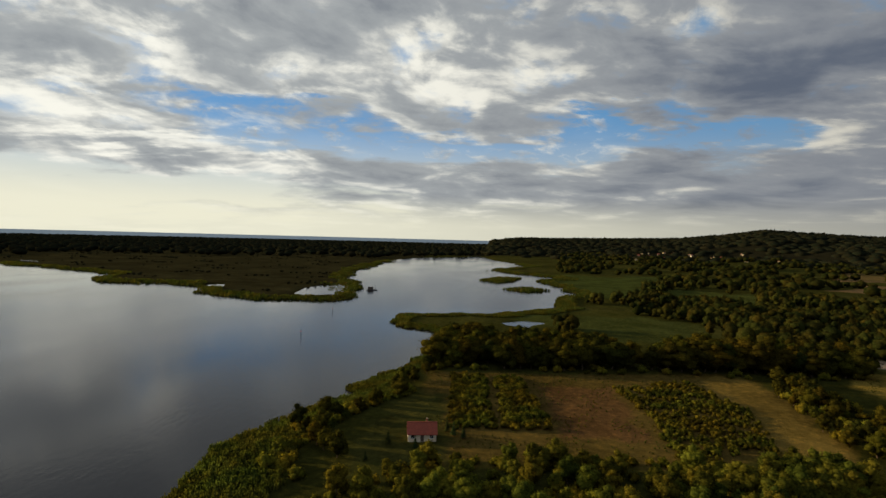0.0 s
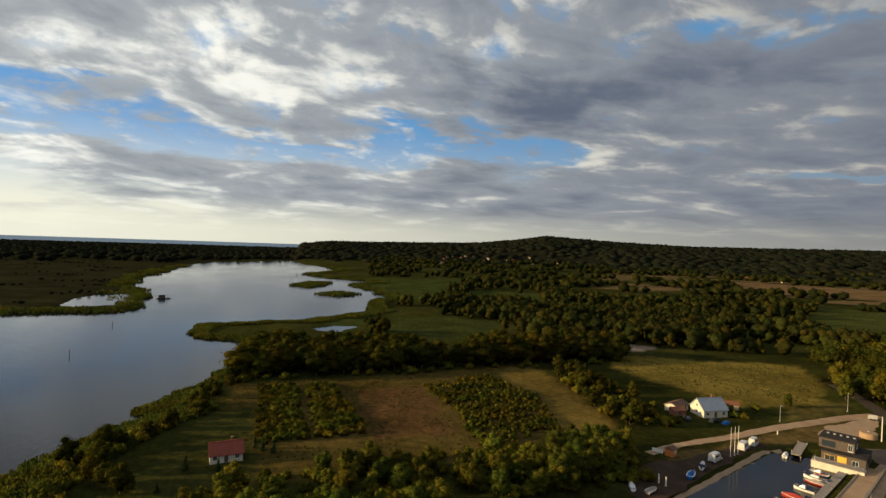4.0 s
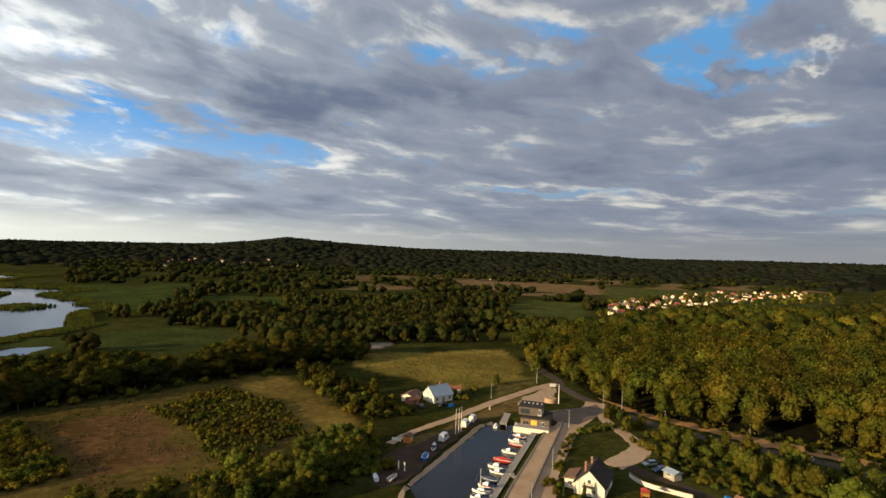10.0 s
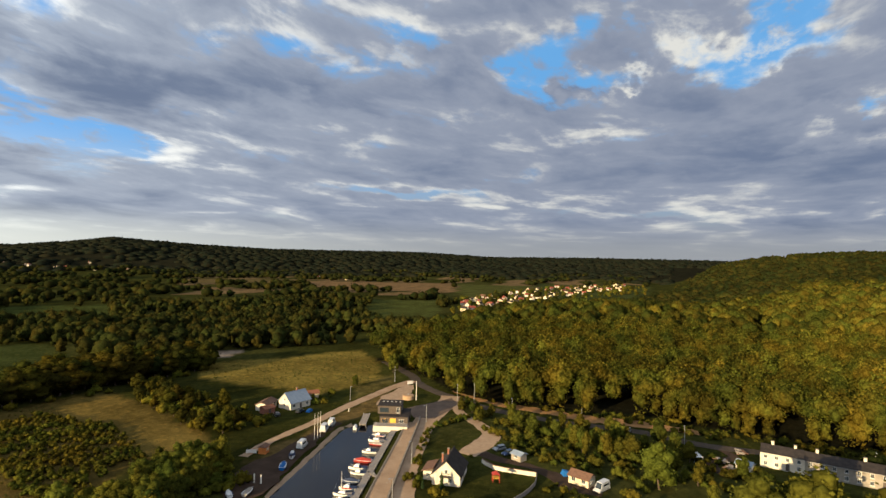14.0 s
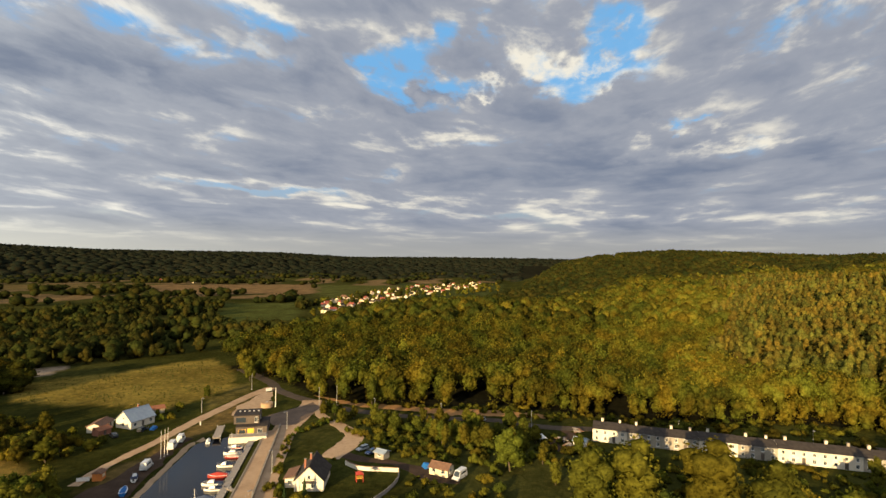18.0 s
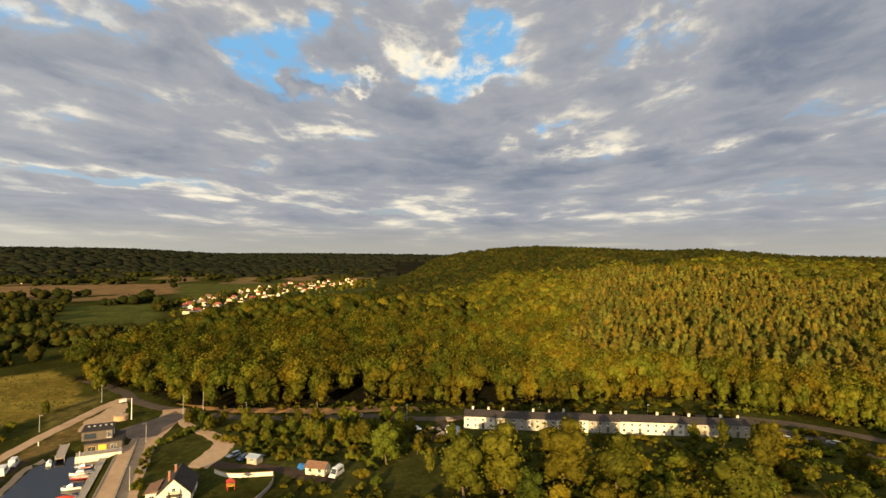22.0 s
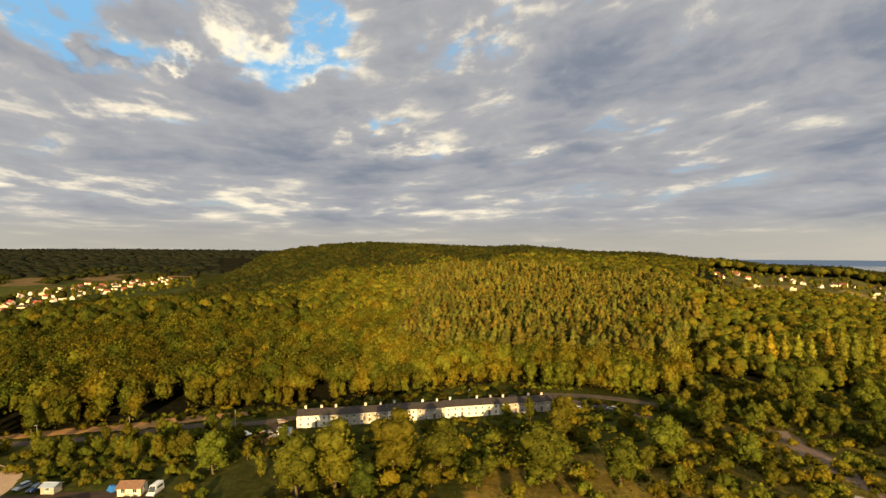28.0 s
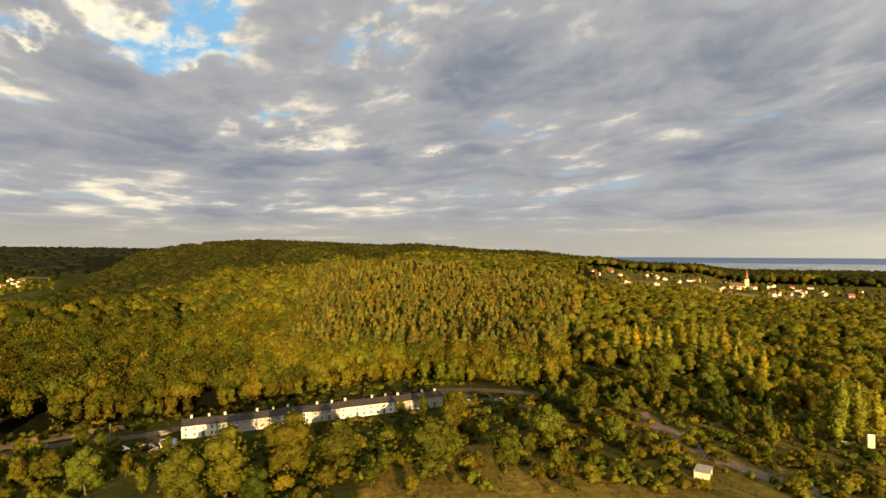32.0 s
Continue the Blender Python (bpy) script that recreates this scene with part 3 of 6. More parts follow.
def box(x0, x1, y0, y1, z0, z1, bm=None, bevel=0.0):
    bm = bm or bmesh.new()
    vs = bmesh.ops.create_cube(bm, size=1)["verts"]
    bmesh.ops.scale(bm, vec=(x1 - x0, y1 - y0, z1 - z0), verts=vs)
    bmesh.ops.translate(bm, vec=((x0 + x1) / 2, (y0 + y1) / 2, (z0 + z1) / 2), verts=vs)
    if bevel:
        es = list({e for v in vs for e in v.link_edges})
        bmesh.ops.bevel(bm, geom=es, offset=bevel, segments=1, affect="EDGES")
    return bm


def tube(x, y, z0, z1, r0, r1, n=8, bm=None):
    bm = bm or bmesh.new()
    vs = bmesh.ops.create_cone(bm, cap_ends=True, segments=n, radius1=r0, radius2=r1, depth=z1 - z0)["verts"]
    bmesh.ops.translate(bm, vec=(x, y, (z0 + z1) / 2), verts=vs)
    return bm


def loft(rings, cap=True, bm=None):
    """Skin through rings of points, all with the same count."""
    bm = bm or bmesh.new()
    vv = [[bm.verts.new(p) for p in ring] for ring in rings]
    n = len(vv[0])
    for a, b in zip(vv, vv[1:]):
        for i in range(n):
            bm.faces.new((a[i], a[(i + 1) % n], b[(i + 1) % n], b[i]))
    if cap:
        bm.faces.new(vv[0][::-1])
        bm.faces.new(vv[-1])
    bmesh.ops.recalc_face_normals(bm, faces=bm.faces)
    return bm


# ---------------- trees ----------------


def crown(seed, lobes, n, size, flat=0.8, core=2, hearts=9, fill=0.84):
    """A leafy crown: lumpy bodies of foliage with leaf clumps standing out of their skin. Returns vertices, quads, triangles, leaf tint."""
    r = np.random.default_rng(seed)
    wts = np.array([l[3] * l[4] for l in lobes])
    pick = r.choice(len(lobes), n, p=wts / wts.sum())
    d = r.normal(size=(n, 3))
    d[:, 2] += 0.25
    d /= np.linalg.norm(d, axis=1)[:, None]
    L = np.array(lobes)[pick]
    rad = np.stack([L[:, 3], L[:, 3], L[:, 4]], 1)
    c = L[:, :3] + d * rad * r.uniform(0.86, 1.10, n)[:, None]
    nrm = d + r.normal(size=(n, 3)) * 0.55
    nrm /= np.linalg.norm(nrm, axis=1)[:, None]
    t = np.cross(nrm, r.normal(size=(n, 3)))
    t /= np.linalg.norm(t, axis=1)[:, None]
    b = np.cross(nrm, t)
    s = size * r.uniform(0.6, 1.3, n)[:, None]
    q = np.stack([c + t * s, c + b * s * flat + nrm * s * 0.15, c - t * s * r.uniform(0.6, 1, (n, 1)), c - b * s * flat - nrm * s * 0.25], 1)
    verts = q.reshape(-1, 3)
    quads = np.arange(n * 4).reshape(-1, 4)
    tris = np.zeros((0, 3), int)
    leaf = np.repeat(r.uniform(0.1, 1, n), 4)
    for l in lobes[:hearts if core else 0]:
        bm = bmesh.new()
        bmesh.ops.create_icosphere(bm, subdivisions=core, radius=1)
        iv = np.array([v.co[:] for v in bm.verts]) * (fill * r.uniform(0.80, 1.12, (len(bm.verts), 1)))
        it = np.array([[v.index for v in f.verts] for f in bm.faces])
        bm.free()
        iv = iv * np.array([l[3], l[3], l[4]]) + np.array(l[:3])
        tris = np.vstack([tris, it + len(verts)])
        verts = np.vstack([verts, iv])
        leaf = np.concatenate([leaf, r.uniform(0.0, 0.75, len(iv))])
    return verts, quads, tris, leaf


def lobes_round(seed, h, w, k=6, base=0.16):
    """Lobes of a broad crown h high above the ground and w wide; base: where the leaves begin."""
    r = np.random.default_rng(seed)
    mid, half = (0.92 + base) / 2, (0.92 - base) / 2
    out = [(0, 0, h * mid, w * 0.34, h * half)]
    for i in range(k):
        a = i * 6.283 / k + r.uniform(-0.4, 0.4)
        d = w * r.uniform(0.17, 0.28)
        out.append((d * math.cos(a), d * math.sin(a), h * r.uniform(base + 0.20, 0.72), w * r.uniform(0.18, 0.27), h * r.uniform(0.13, 0.20)))
    out.append((r.uniform(-1, 1) * w * 0.08, r.uniform(-1, 1) * w * 0.08, h * 0.83, w * 0.20, h * 0.16))
    return out


def lobes_column(seed, h, w):
    r = np.random.default_rng(seed)
    return [(r.uniform(-0.1, 0.1) * w, r.uniform(-0.1, 0.1) * w, h * z, w * s * 0.5, h * 0.13) for z, s in ((0.18, 0.75), (0.32, 0.95), (0.48, 1.0), (0.63, 0.85), (0.77, 0.62), (0.9, 0.34))]


def lobes_pine(seed, h, w):
    r = np.random.default_rng(seed)
    return [(r.uniform(-0.12, 0.12) * w, r.uniform(-0.12, 0.12) * w, h * z, w * s * 0.5, h * 0.125) for z, s in ((0.62, 1.0), (0.77, 0.80), (0.90, 0.42))]


def trunk_mesh(seed, h, girth, limbs=4):
    r = random.Random(seed)
    bm = bmesh.new()

    def limb(p0, p1, r0, r1, n=6):
        p0, p1 = Vector(p0), Vector(p1)
        ax = (p1 - p0).normalized()
        t = ax.orthogonal().normalized()
        b = ax.cross(t)
        mid = (p0 + p1) / 2 + t * (p1 - p0).length * 0.06
        rings = [[p + (t * math.cos(6.283 * i / n) + b * math.sin(6.283 * i / n)) * rr for i in range(n)] for p, rr in ((p0, r0), (mid, (r0 + r1) / 2), (p1, r1))]
        loft(rings, True, bm)

    limb((0, 0, -0.05), (r.uniform(-0.02, 0.02), r.uniform(-0.02, 0.02), h * 0.8), girth, girth * 0.25)
    for i in range(limbs):
        a = i * 6.283 / limbs + r.uniform(-0.5, 0.5)
        z = h * r.uniform(0.25, 0.5)
        limb((0, 0, z), (math.cos(a) * h * 0.13, math.sin(a) * h * 0.13, z + h * 0.22), girth * 0.5, girth * 0.12, 5)
    return bm


def mesh_of(name, verts, quads, tris, mat, attrs):
    me = bpy.data.meshes.new(name)
    me.vertices.add(len(verts))
    me.vertices.foreach_set("co", np.ascontiguousarray(verts, dtype=np.float32).ravel())
    me.loops.add(quads.size + tris.size)
    me.loops.foreach_set("vertex_index", np.concatenate([quads.ravel(), tris.ravel()]).astype(np.int32))
    me.polygons.add(len(quads) + len(tris))
    me.polygons.foreach_set("loop_start", np.concatenate([np.arange(len(quads)) * 4, quads.size + np.arange(len(tris)) * 3]).astype(np.int32))
    me.polygons.foreach_set("use_smooth", np.arange(len(quads) + len(tris)) >= len(quads))
    me.update(calc_edges=True)
    for k, v in attrs.items():
        at = me.attributes.new(k, "FLOAT", "POINT")
        at.data.foreach_set("value", np.ascontiguousarray(v, dtype=np.float32))
    me.materials.append(mat)
    return me


def merged(name, templates, xs, ys, sizes, mat, seed, label, category, sink=0.0, tint_fn=None, squash=0.12):
    """Many small plants in one mesh of kind stuff."""
    r = np.random.default_rng(seed)
    n = len(xs)
    zs = height(xs, ys)
    which = r.integers(0, len(templates), n)
    V, Q, T, tint, leaf, off = [], [], [], [], [], 0
    tn = r.uniform(0, 1, n) if tint_fn is None else np.clip(tint_fn(xs, ys) + r.normal(0, 0.24, n), 0, 1)
    for ti, (tv, tq, tt, tl) in enumerate(templates):
        idx = np.where(which == ti)[0]
        m = len(idx)
        if not m:
            continue
        a = r.uniform(0, 6.283, m)
        ca, sa = np.cos(a)[:, None], np.sin(a)[:, None]
        s = sizes[idx][:, None]
        k = s * r.uniform(1 - squash, 1 + squash, m)[:, None]
        vx = (tv[None, :, 0] * ca - tv[None, :, 1] * sa) * k + xs[idx][:, None]
        vy = (tv[None, :, 0] * sa + tv[None, :, 1] * ca) * k + ys[idx][:, None]
        vz = tv[None, :, 2] * s + zs[idx][:, None] - sink
        V.append(np.stack([vx, vy, vz], -1).reshape(-1, 3))
        base = off + np.arange(m)[:, None, None] * len(tv)
        Q.append((tq[None] + base).reshape(-1, 4))
        T.append((tt[None] + base).reshape(-1, 3))
        tint.append(np.repeat(tn[idx], len(tv)))
        leaf.append(np.tile(tl, m))
        off += m * len(tv)
    me = mesh_of(name, np.vstack(V), np.vstack(Q), np.vstack(T), mat, {"tint": np.concatenate(tint), "leaf": np.concatenate(leaf)})
    return tagged(new(name, me), label, category, kind="stuff")


def grid_points(x0, x1, y0, y1, step_m, seed, keep):
    r = np.random.default_rng(seed)
    gx, gy = np.meshgrid(np.arange(x0, x1, step_m), np.arange(y0, y1, step_m))
    gx = gx.ravel() + r.uniform(-0.45, 0.45, gx.size) * step_m
    gy = gy.ravel() + r.uniform(-0.45, 0.45, gy.size) * step_m
    k = keep(gx, gy)
    return gx[k], gy[k]


# unit-high crowns in three degrees of detail
BROAD_MID = [crown(100 + i, lobes_round(100 + i, 1.0, 0.58 + 0.05 * i, 7, 0.36), 330, 0.028, core=1, hearts=7, fill=0.76) for i in range(5)]
EDGE_TREES = [crown(110 + i, lobes_round(110 + i, 1.0, 0.58, 7, 0.02), 340, 0.027, core=1, hearts=8, fill=0.78) for i in range(3)]
BROAD_LOW = [crown(120 + i, lobes_round(120 + i, 1.0, 0.62 + 0.06 * i, 3, 0.34), 26, 0.038, core=1, hearts=4, fill=0.98) for i in range(4)]
FIELD_TREES = [crown(130 + i, lobes_round(130 + i, 1.0, 0.80 + 0.08 * i, 4, -0.06), 24, 0.050, core=1, hearts=5, fill=0.98) for i in range(4)]
BROAD_FAR = [crown(140 + i, lobes_round(140 + i, 1.0, 1.7, 2, -0.05), 8, 0.09, core=1, hearts=2, fill=1.0) for i in range(4)]
FAR_WOOD = [crown(145 + i, lobes_round(145 + i, 1.0, 1.25, 1), 6, 0.10, core=1, hearts=2, fill=1.0) for i in range(4)]
FAR_TINY = [crown(150 + i, lobes_round(150 + i, 1.0, 2.3, 1), 3, 0.10, core=1, hearts=1, fill=1.0) for i in range(4)]
PINE_MID = [crown(160 + i, lobes_pine(160 + i, 1.0, 0.36), 50, 0.032, core=1, hearts=3, fill=0.95) for i in range(3)]
PINE_LOW = [crown(170 + i, lobes_pine(170 + i, 1.0, 0.40), 12, 0.05, core=1, hearts=3, fill=0.98) for i in range(3)]
BUSH = [crown(180 + i, [(0, 0, 0.4, 0.5, 0.45), (0.35, 0.1, 0.3, 0.35, 0.35), (-0.3, 0.2, 0.35, 0.33, 0.35), (0.05, -0.35, 0.3, 0.33, 0.32)], 60, 0.09, core=1, hearts=4) for i in range(4)]


def pine_zone(x, y):
    r, a = polar(x, y)
    return (a > 107 + 3 * waves(x, y, 120, 33)) & (a < 133 + 5 * waves(x, y, 90, 38)) & (r > 275) & (r < 850 + 200 * waves(x, y, 200, 34))


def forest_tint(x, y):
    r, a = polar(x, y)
    # sunlit slope painted in: lighter leaf tint past azimuth 90, fading uphill
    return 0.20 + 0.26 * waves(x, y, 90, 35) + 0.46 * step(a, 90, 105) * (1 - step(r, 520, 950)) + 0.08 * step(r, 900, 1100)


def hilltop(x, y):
    """Where the upper hill's leaves turn darker, as cloud shade painted into their colour."""
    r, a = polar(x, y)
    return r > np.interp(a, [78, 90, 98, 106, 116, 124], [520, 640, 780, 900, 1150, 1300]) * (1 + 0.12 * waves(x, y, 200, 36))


def plant_forest():
    def near(x, y):
        r, a = polar(x, y)
        return forest_mask(x, y) & (r < 370) & ~pine_zone(x, y)
    x, y = grid_points(180, 420, -330, 200, 7.0, 1, near)
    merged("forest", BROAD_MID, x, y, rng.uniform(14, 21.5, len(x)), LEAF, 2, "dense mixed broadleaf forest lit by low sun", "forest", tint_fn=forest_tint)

    # leafy margin of the wood along the road
    def margin(x, y):
        ex = np.interp(-y, [-p[1] for p in EDGE], [p[0] for p in EDGE])
        r, a = polar(x, y)
        return ((x > ex - 2.0 + 2 * waves(x, y, 20, 31)) & (x < ex + 4) & (y < 178) & (y > -164)) | ((a > 112) & (a < 135) & (r > 247) & (r < 262))
    x, y = grid_points(160, 270, -200, 180, 5.0, 51, margin)
    merged("forest_margin", EDGE_TREES, x, y, rng.uniform(8, 19, len(x)), LEAF, 52, "leafy forest margin down to the ground", "forest", tint_fn=forest_tint)

    def mid(x, y):
        r, a = polar(x, y)
        return forest_mask(x, y) & (r >= 370) & (r < 800) & ~pine_zone(x, y) & (a < 172) & ~hilltop(x, y)
    x, y = grid_points(150, 820, -760, 430, 9.0, 3, mid)
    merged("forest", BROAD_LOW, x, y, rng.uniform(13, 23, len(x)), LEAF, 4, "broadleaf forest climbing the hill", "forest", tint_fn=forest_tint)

    def far(x, y):
        r, a = polar(x, y)
        return forest_mask(x, y) & (r >= 800) & (r < 2000) & (a > 76) & (a < 172) & ~((a > 135) & (r < 1290))
    x, y = grid_points(300, 2000, -1900, 420, 15.0, 5, lambda x, y: far(x, y) & ~hilltop(x, y))
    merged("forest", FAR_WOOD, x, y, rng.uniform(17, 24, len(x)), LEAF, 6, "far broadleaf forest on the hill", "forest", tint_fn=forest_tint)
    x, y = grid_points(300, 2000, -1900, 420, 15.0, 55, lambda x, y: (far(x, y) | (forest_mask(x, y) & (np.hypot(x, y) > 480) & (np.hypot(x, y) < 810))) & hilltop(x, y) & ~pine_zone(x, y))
    merged("forest", FAR_WOOD, x, y, rng.uniform(17, 24, len(x)), SHADED_WOOD, 56, "upper hill forest with its leaves darkened for cloud shade", "forest", tint_fn=lambda x, y: 0.35 + 0.3 * waves(x, y, 160, 37))

    def pn(x, y):
        r, a = polar(x, y)
        return pine_zone(x, y) & (r < 480) & (y > -560)
    x, y = grid_points(150, 480, -480, 0, 6.0, 7, pn)
    merged("pine_wood", PINE_MID, x, y, rng.uniform(16, 23, len(x)), NEEDLE, 8, "stand of tall reddish pines on the slope", "forest")

    def pf(x, y):
        r, a = polar(x, y)
        return pine_zone(x, y) & (r >= 480) & (r < 1150)
    x, y = grid_points(200, 1150, -900, -100, 8.2, 9, pf)
    merged("pine_wood", PINE_LOW, x, y, rng.uniform(16, 23, len(x)), NEEDLE, 10, "far stand of pines on the slope", "forest")


def lowland_mask(x, y):
    r, a = polar(x, y)
    across, along = 0.6 * x + 0.8 * y, 0.8 * x - 0.6 * y
    w = waves(along * 0.5, across * 1.9, 190, 41, 3)
    ok = (a > 12) & (a < 84) & (r > 330) & (r < 1900) & (signed(LAND, x, y) > 25) & (w > 0.28 - 0.30 * step(r, 300, 420) * (1 - step(r, 420, 620)))
    ok &= ~((a > 62) & (a < 84) & (r > 500) & (w < 0.45)) & ~forest_mask(x, y)
    ok |= (a > 20) & (a < 56) & (r > 372) & (r < 760) & (waves(along * 0.4, across * 1.3, 80, 46) > 0.20)
    for item in PASTURES:
        ok &= pasture(x, y, item) < 0
    for poly, _ in FIELDS:
        ok &= signed(poly, x, y) < 2
    return ok


def plant_lowland():
    # valley belts take the dimmed leaf colour too, for the cloud shade over them
    x, y = grid_points(60, 900, 60, 900, 9.0, 11, lambda x, y: lowland_mask(x, y) & (np.hypot(x, y) < 800))
    merged("lowland_wood", FIELD_TREES, x, y, rng.uniform(8, 15, len(x)), SHADED_WOOD, 12, "belts of trees between pastures on the lowland", "woodland", tint_fn=lambda x, y: 0.34 + 0.40 * waves(x, y, 50, 42))
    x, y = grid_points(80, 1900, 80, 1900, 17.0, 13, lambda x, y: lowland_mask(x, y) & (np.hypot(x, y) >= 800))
    merged("lowland_wood", BROAD_FAR, x, y, rng.uniform(10, 17, len(x)), SHADED_WOOD, 14, "distant belts of trees on the lowland", "woodland", tint_fn=lambda x, y: 0.10 + 0.25 * waves(x, y, 90, 43))

    def range_mask(x, y):
        r, a = polar(x, y)
        return ~((a > 13) & (a < 37) & (r < 2300) & (waves(x, y, 170, 48) > 0.05)) & (a > 4.5) & (a < 100) & (r > 1700) & (r < 3700) & (signed(LAND, x, y) > 30) & ~((a > 86) & (r < 2600)) & (waves(x, y, 300, 44) > -0.75 + 0.4 * (r < 2100))
    x, y = grid_points(100, 3700, -700, 3700, 40.0, 15, range_mask)
    merged("far_wood", FAR_TINY, x, y, rng.uniform(31, 35, len(x)), SHADED_FAR, 16, "wooded range on the horizon, coloured dark as under cloud", "forest", sink=19, tint_fn=lambda x, y: 0.15 + 0.1 * waves(x, y, 90, 45), squash=0.2)

    def spit(x, y):
        r, a = polar(x, y)
        return (a > -46) & (a < 5.2) & (r > 1480 + 120 * waves(x, y, 260, 47)) & (r < 4600) & (signed(LAND, x, y) > 45)
    x, y = grid_points(-3300, 420, 1000, 4600, 44.0, 17, spit)
    merged("far_wood", FAR_TINY, x, y, rng.uniform(16, 20, len(x)), SHADED_FAR, 18, "flat dark forest on the far peninsula", "forest", sink=3, tint_fn=lambda x, y: 0.05 + 0 * x, squash=0.4)


plant_forest()
plant_lowland()

# ---------------- paved land, marina ----------------
ASPHALT = worn("asphalt", (0.048, 0.038, 0.030), (0.088, 0.068, 0.052), 0.3, 0.9)
CONCRETE = worn("pale_paving", (0.30, 0.198, 0.115), (0.42, 0.295, 0.185), 0.25, 0.9)
GRAVEL = worn("gravel", (0.32, 0.22, 0.135), (0.42, 0.30, 0.19), 0.6, 0.95, bump=0.5)
DIRT = worn("dirt", (0.036, 0.023, 0.015), (0.066, 0.042, 0.027), 0.25, 0.95, bump=0.5)
OLDTARMAC = worn("old_brown_tarmac", (0.115, 0.082, 0.060), (0.180, 0.128, 0.092), 0.2, 0.95, bump=0.4)
SAND = worn("sandy_verge", (0.36, 0.19, 0.075), (0.24, 0.14, 0.05), 0.3, 0.95, bump=0.5)
PLANK = worn("weathered_planks", (0.34, 0.30, 0.26), (0.22, 0.19, 0.16), 1.2, 0.85)
WALL_STONE = worn("wall_concrete", (0.20, 0.17, 0.13), (0.30, 0.25, 0.19), 0.6, 0.9)
WHITE = worn("white_plaster", (0.74, 0.68, 0.56), (0.60, 0.53, 0.42), 0.35, 0.85)
CREAM = worn("cream_plaster", (0.72, 0.62, 0.42), (0.60, 0.50, 0.33), 0.4, 0.85)
GREYWALL = worn("grey_plaster", (0.36, 0.32, 0.26), (0.26, 0.23, 0.19), 0.4, 0.85)
SLATE = worn("dark_roof", (0.030, 0.026, 0.024), (0.058, 0.048, 0.042), 0.8, 0.9, bump=0.3)
BROWNROOF = worn("brown_roof_tiles", (0.13, 0.075, 0.05), (0.19, 0.11, 0.07), 1.5, 0.75, bump=0.3)
TILE = worn("red_roof_tiles", (0.28, 0.075, 0.05), (0.20, 0.058, 0.042), 1.2, 0.7, bump=0.3)
ORANGE = worn("orange_roof_tiles", (0.26, 0.11, 0.06), (0.19, 0.085, 0.05), 1.2, 0.7, bump=0.3)
STEELROOF = worn("blue_grey_sheet_roof", (0.26, 0.31, 0.38), (0.33, 0.38, 0.44), 0.8, 0.45, 0.2)
CLAD = worn("dark_timber_cladding", (0.085, 0.07, 0.06), (0.13, 0.105, 0.085), 1.5, 0.8)
ORANGEPAINT = worn("orange_paint", (0.62, 0.22, 0.05), (0.50, 0.17, 0.05), 1.0, 0.6)
BLUETARP = worn("blue_tarpaulin", (0.03, 0.14, 0.42), (0.02, 0.10, 0.30), 2.0, 0.5)
TEALTARP = worn("teal_sheet_roof", (0.05, 0.30, 0.28), (0.04, 0.22, 0.22), 2.0, 0.6)
GELCOAT = worn("white_gelcoat", (0.80, 0.79, 0.76), (0.70, 0.68, 0.64), 0.6, 0.3, spec=0.5)
REDHULL = worn("red_hull_paint", (0.36, 0.045, 0.03), (0.26, 0.04, 0.03), 0.8, 0.4)
NAVY = worn("navy_canvas", (0.03, 0.045, 0.09), (0.05, 0.06, 0.10), 1.0, 0.8)
STEEL = worn("galvanised_steel", (0.42, 0.42, 0.42), (0.34, 0.34, 0.34), 2.0, 0.5, 0.6)
PALEPOLE = worn("pale_painted_pole", (0.75, 0.72, 0.65), (0.62, 0.58, 0.5), 2.0, 0.5)
DARKMETAL = worn("dark_metal", (0.04, 0.04, 0.045), (0.07, 0.07, 0.075), 2.0, 0.5, 0.4)
RUBBER = worn("rubber", (0.02, 0.02, 0.02), (0.035, 0.035, 0.035), 3.0, 0.9)
GLASS, _nt, _b = material("window_glass", (0.03, 0.04, 0.05), 0.06, 0, 0.6)
YELLOWWALL = worn("yellow_panel", (0.75, 0.45, 0.06), (0.62, 0.36, 0.05), 1.0, 0.6)
BRICKWALL = worn("brick_wall", (0.30, 0.13, 0.08), (0.22, 0.10, 0.07), 2.5, 0.85)
CARPAINT = [worn("car_paint_%s" % n, c, tuple(v * 0.8 for v in c), 1.0, 0.3, 0.2, 0.5, bump=0) for n, c in (("white", (0.78, 0.77, 0.74)), ("silver", (0.45, 0.46, 0.47)), ("black", (0.02, 0.02, 0.025)), ("blue", (0.05, 0.09, 0.22)), ("red", (0.35, 0.03, 0.02)))]


def curve_points(pts, every=2.0):
    """Points along a smooth line through pts."""
    p = [pts[0], *pts, pts[-1]]
    out = []
    for i in range(1, len(p) - 2):
        a, b, c, d = (np.array(q, float) for q in p[i - 1:i + 3])
        n = max(2, int(np.linalg.norm(c - b) / every))
        for k in range(n):
            t = k / n
            out.append(0.5 * (2 * b + (c - a) * t + (2 * a - 5 * b + 4 * c - d) * t * t + (3 * b - a - 3 * c + d) * t ** 3))
    out.append(np.array(pts[-1], float))
    return np.array(out)


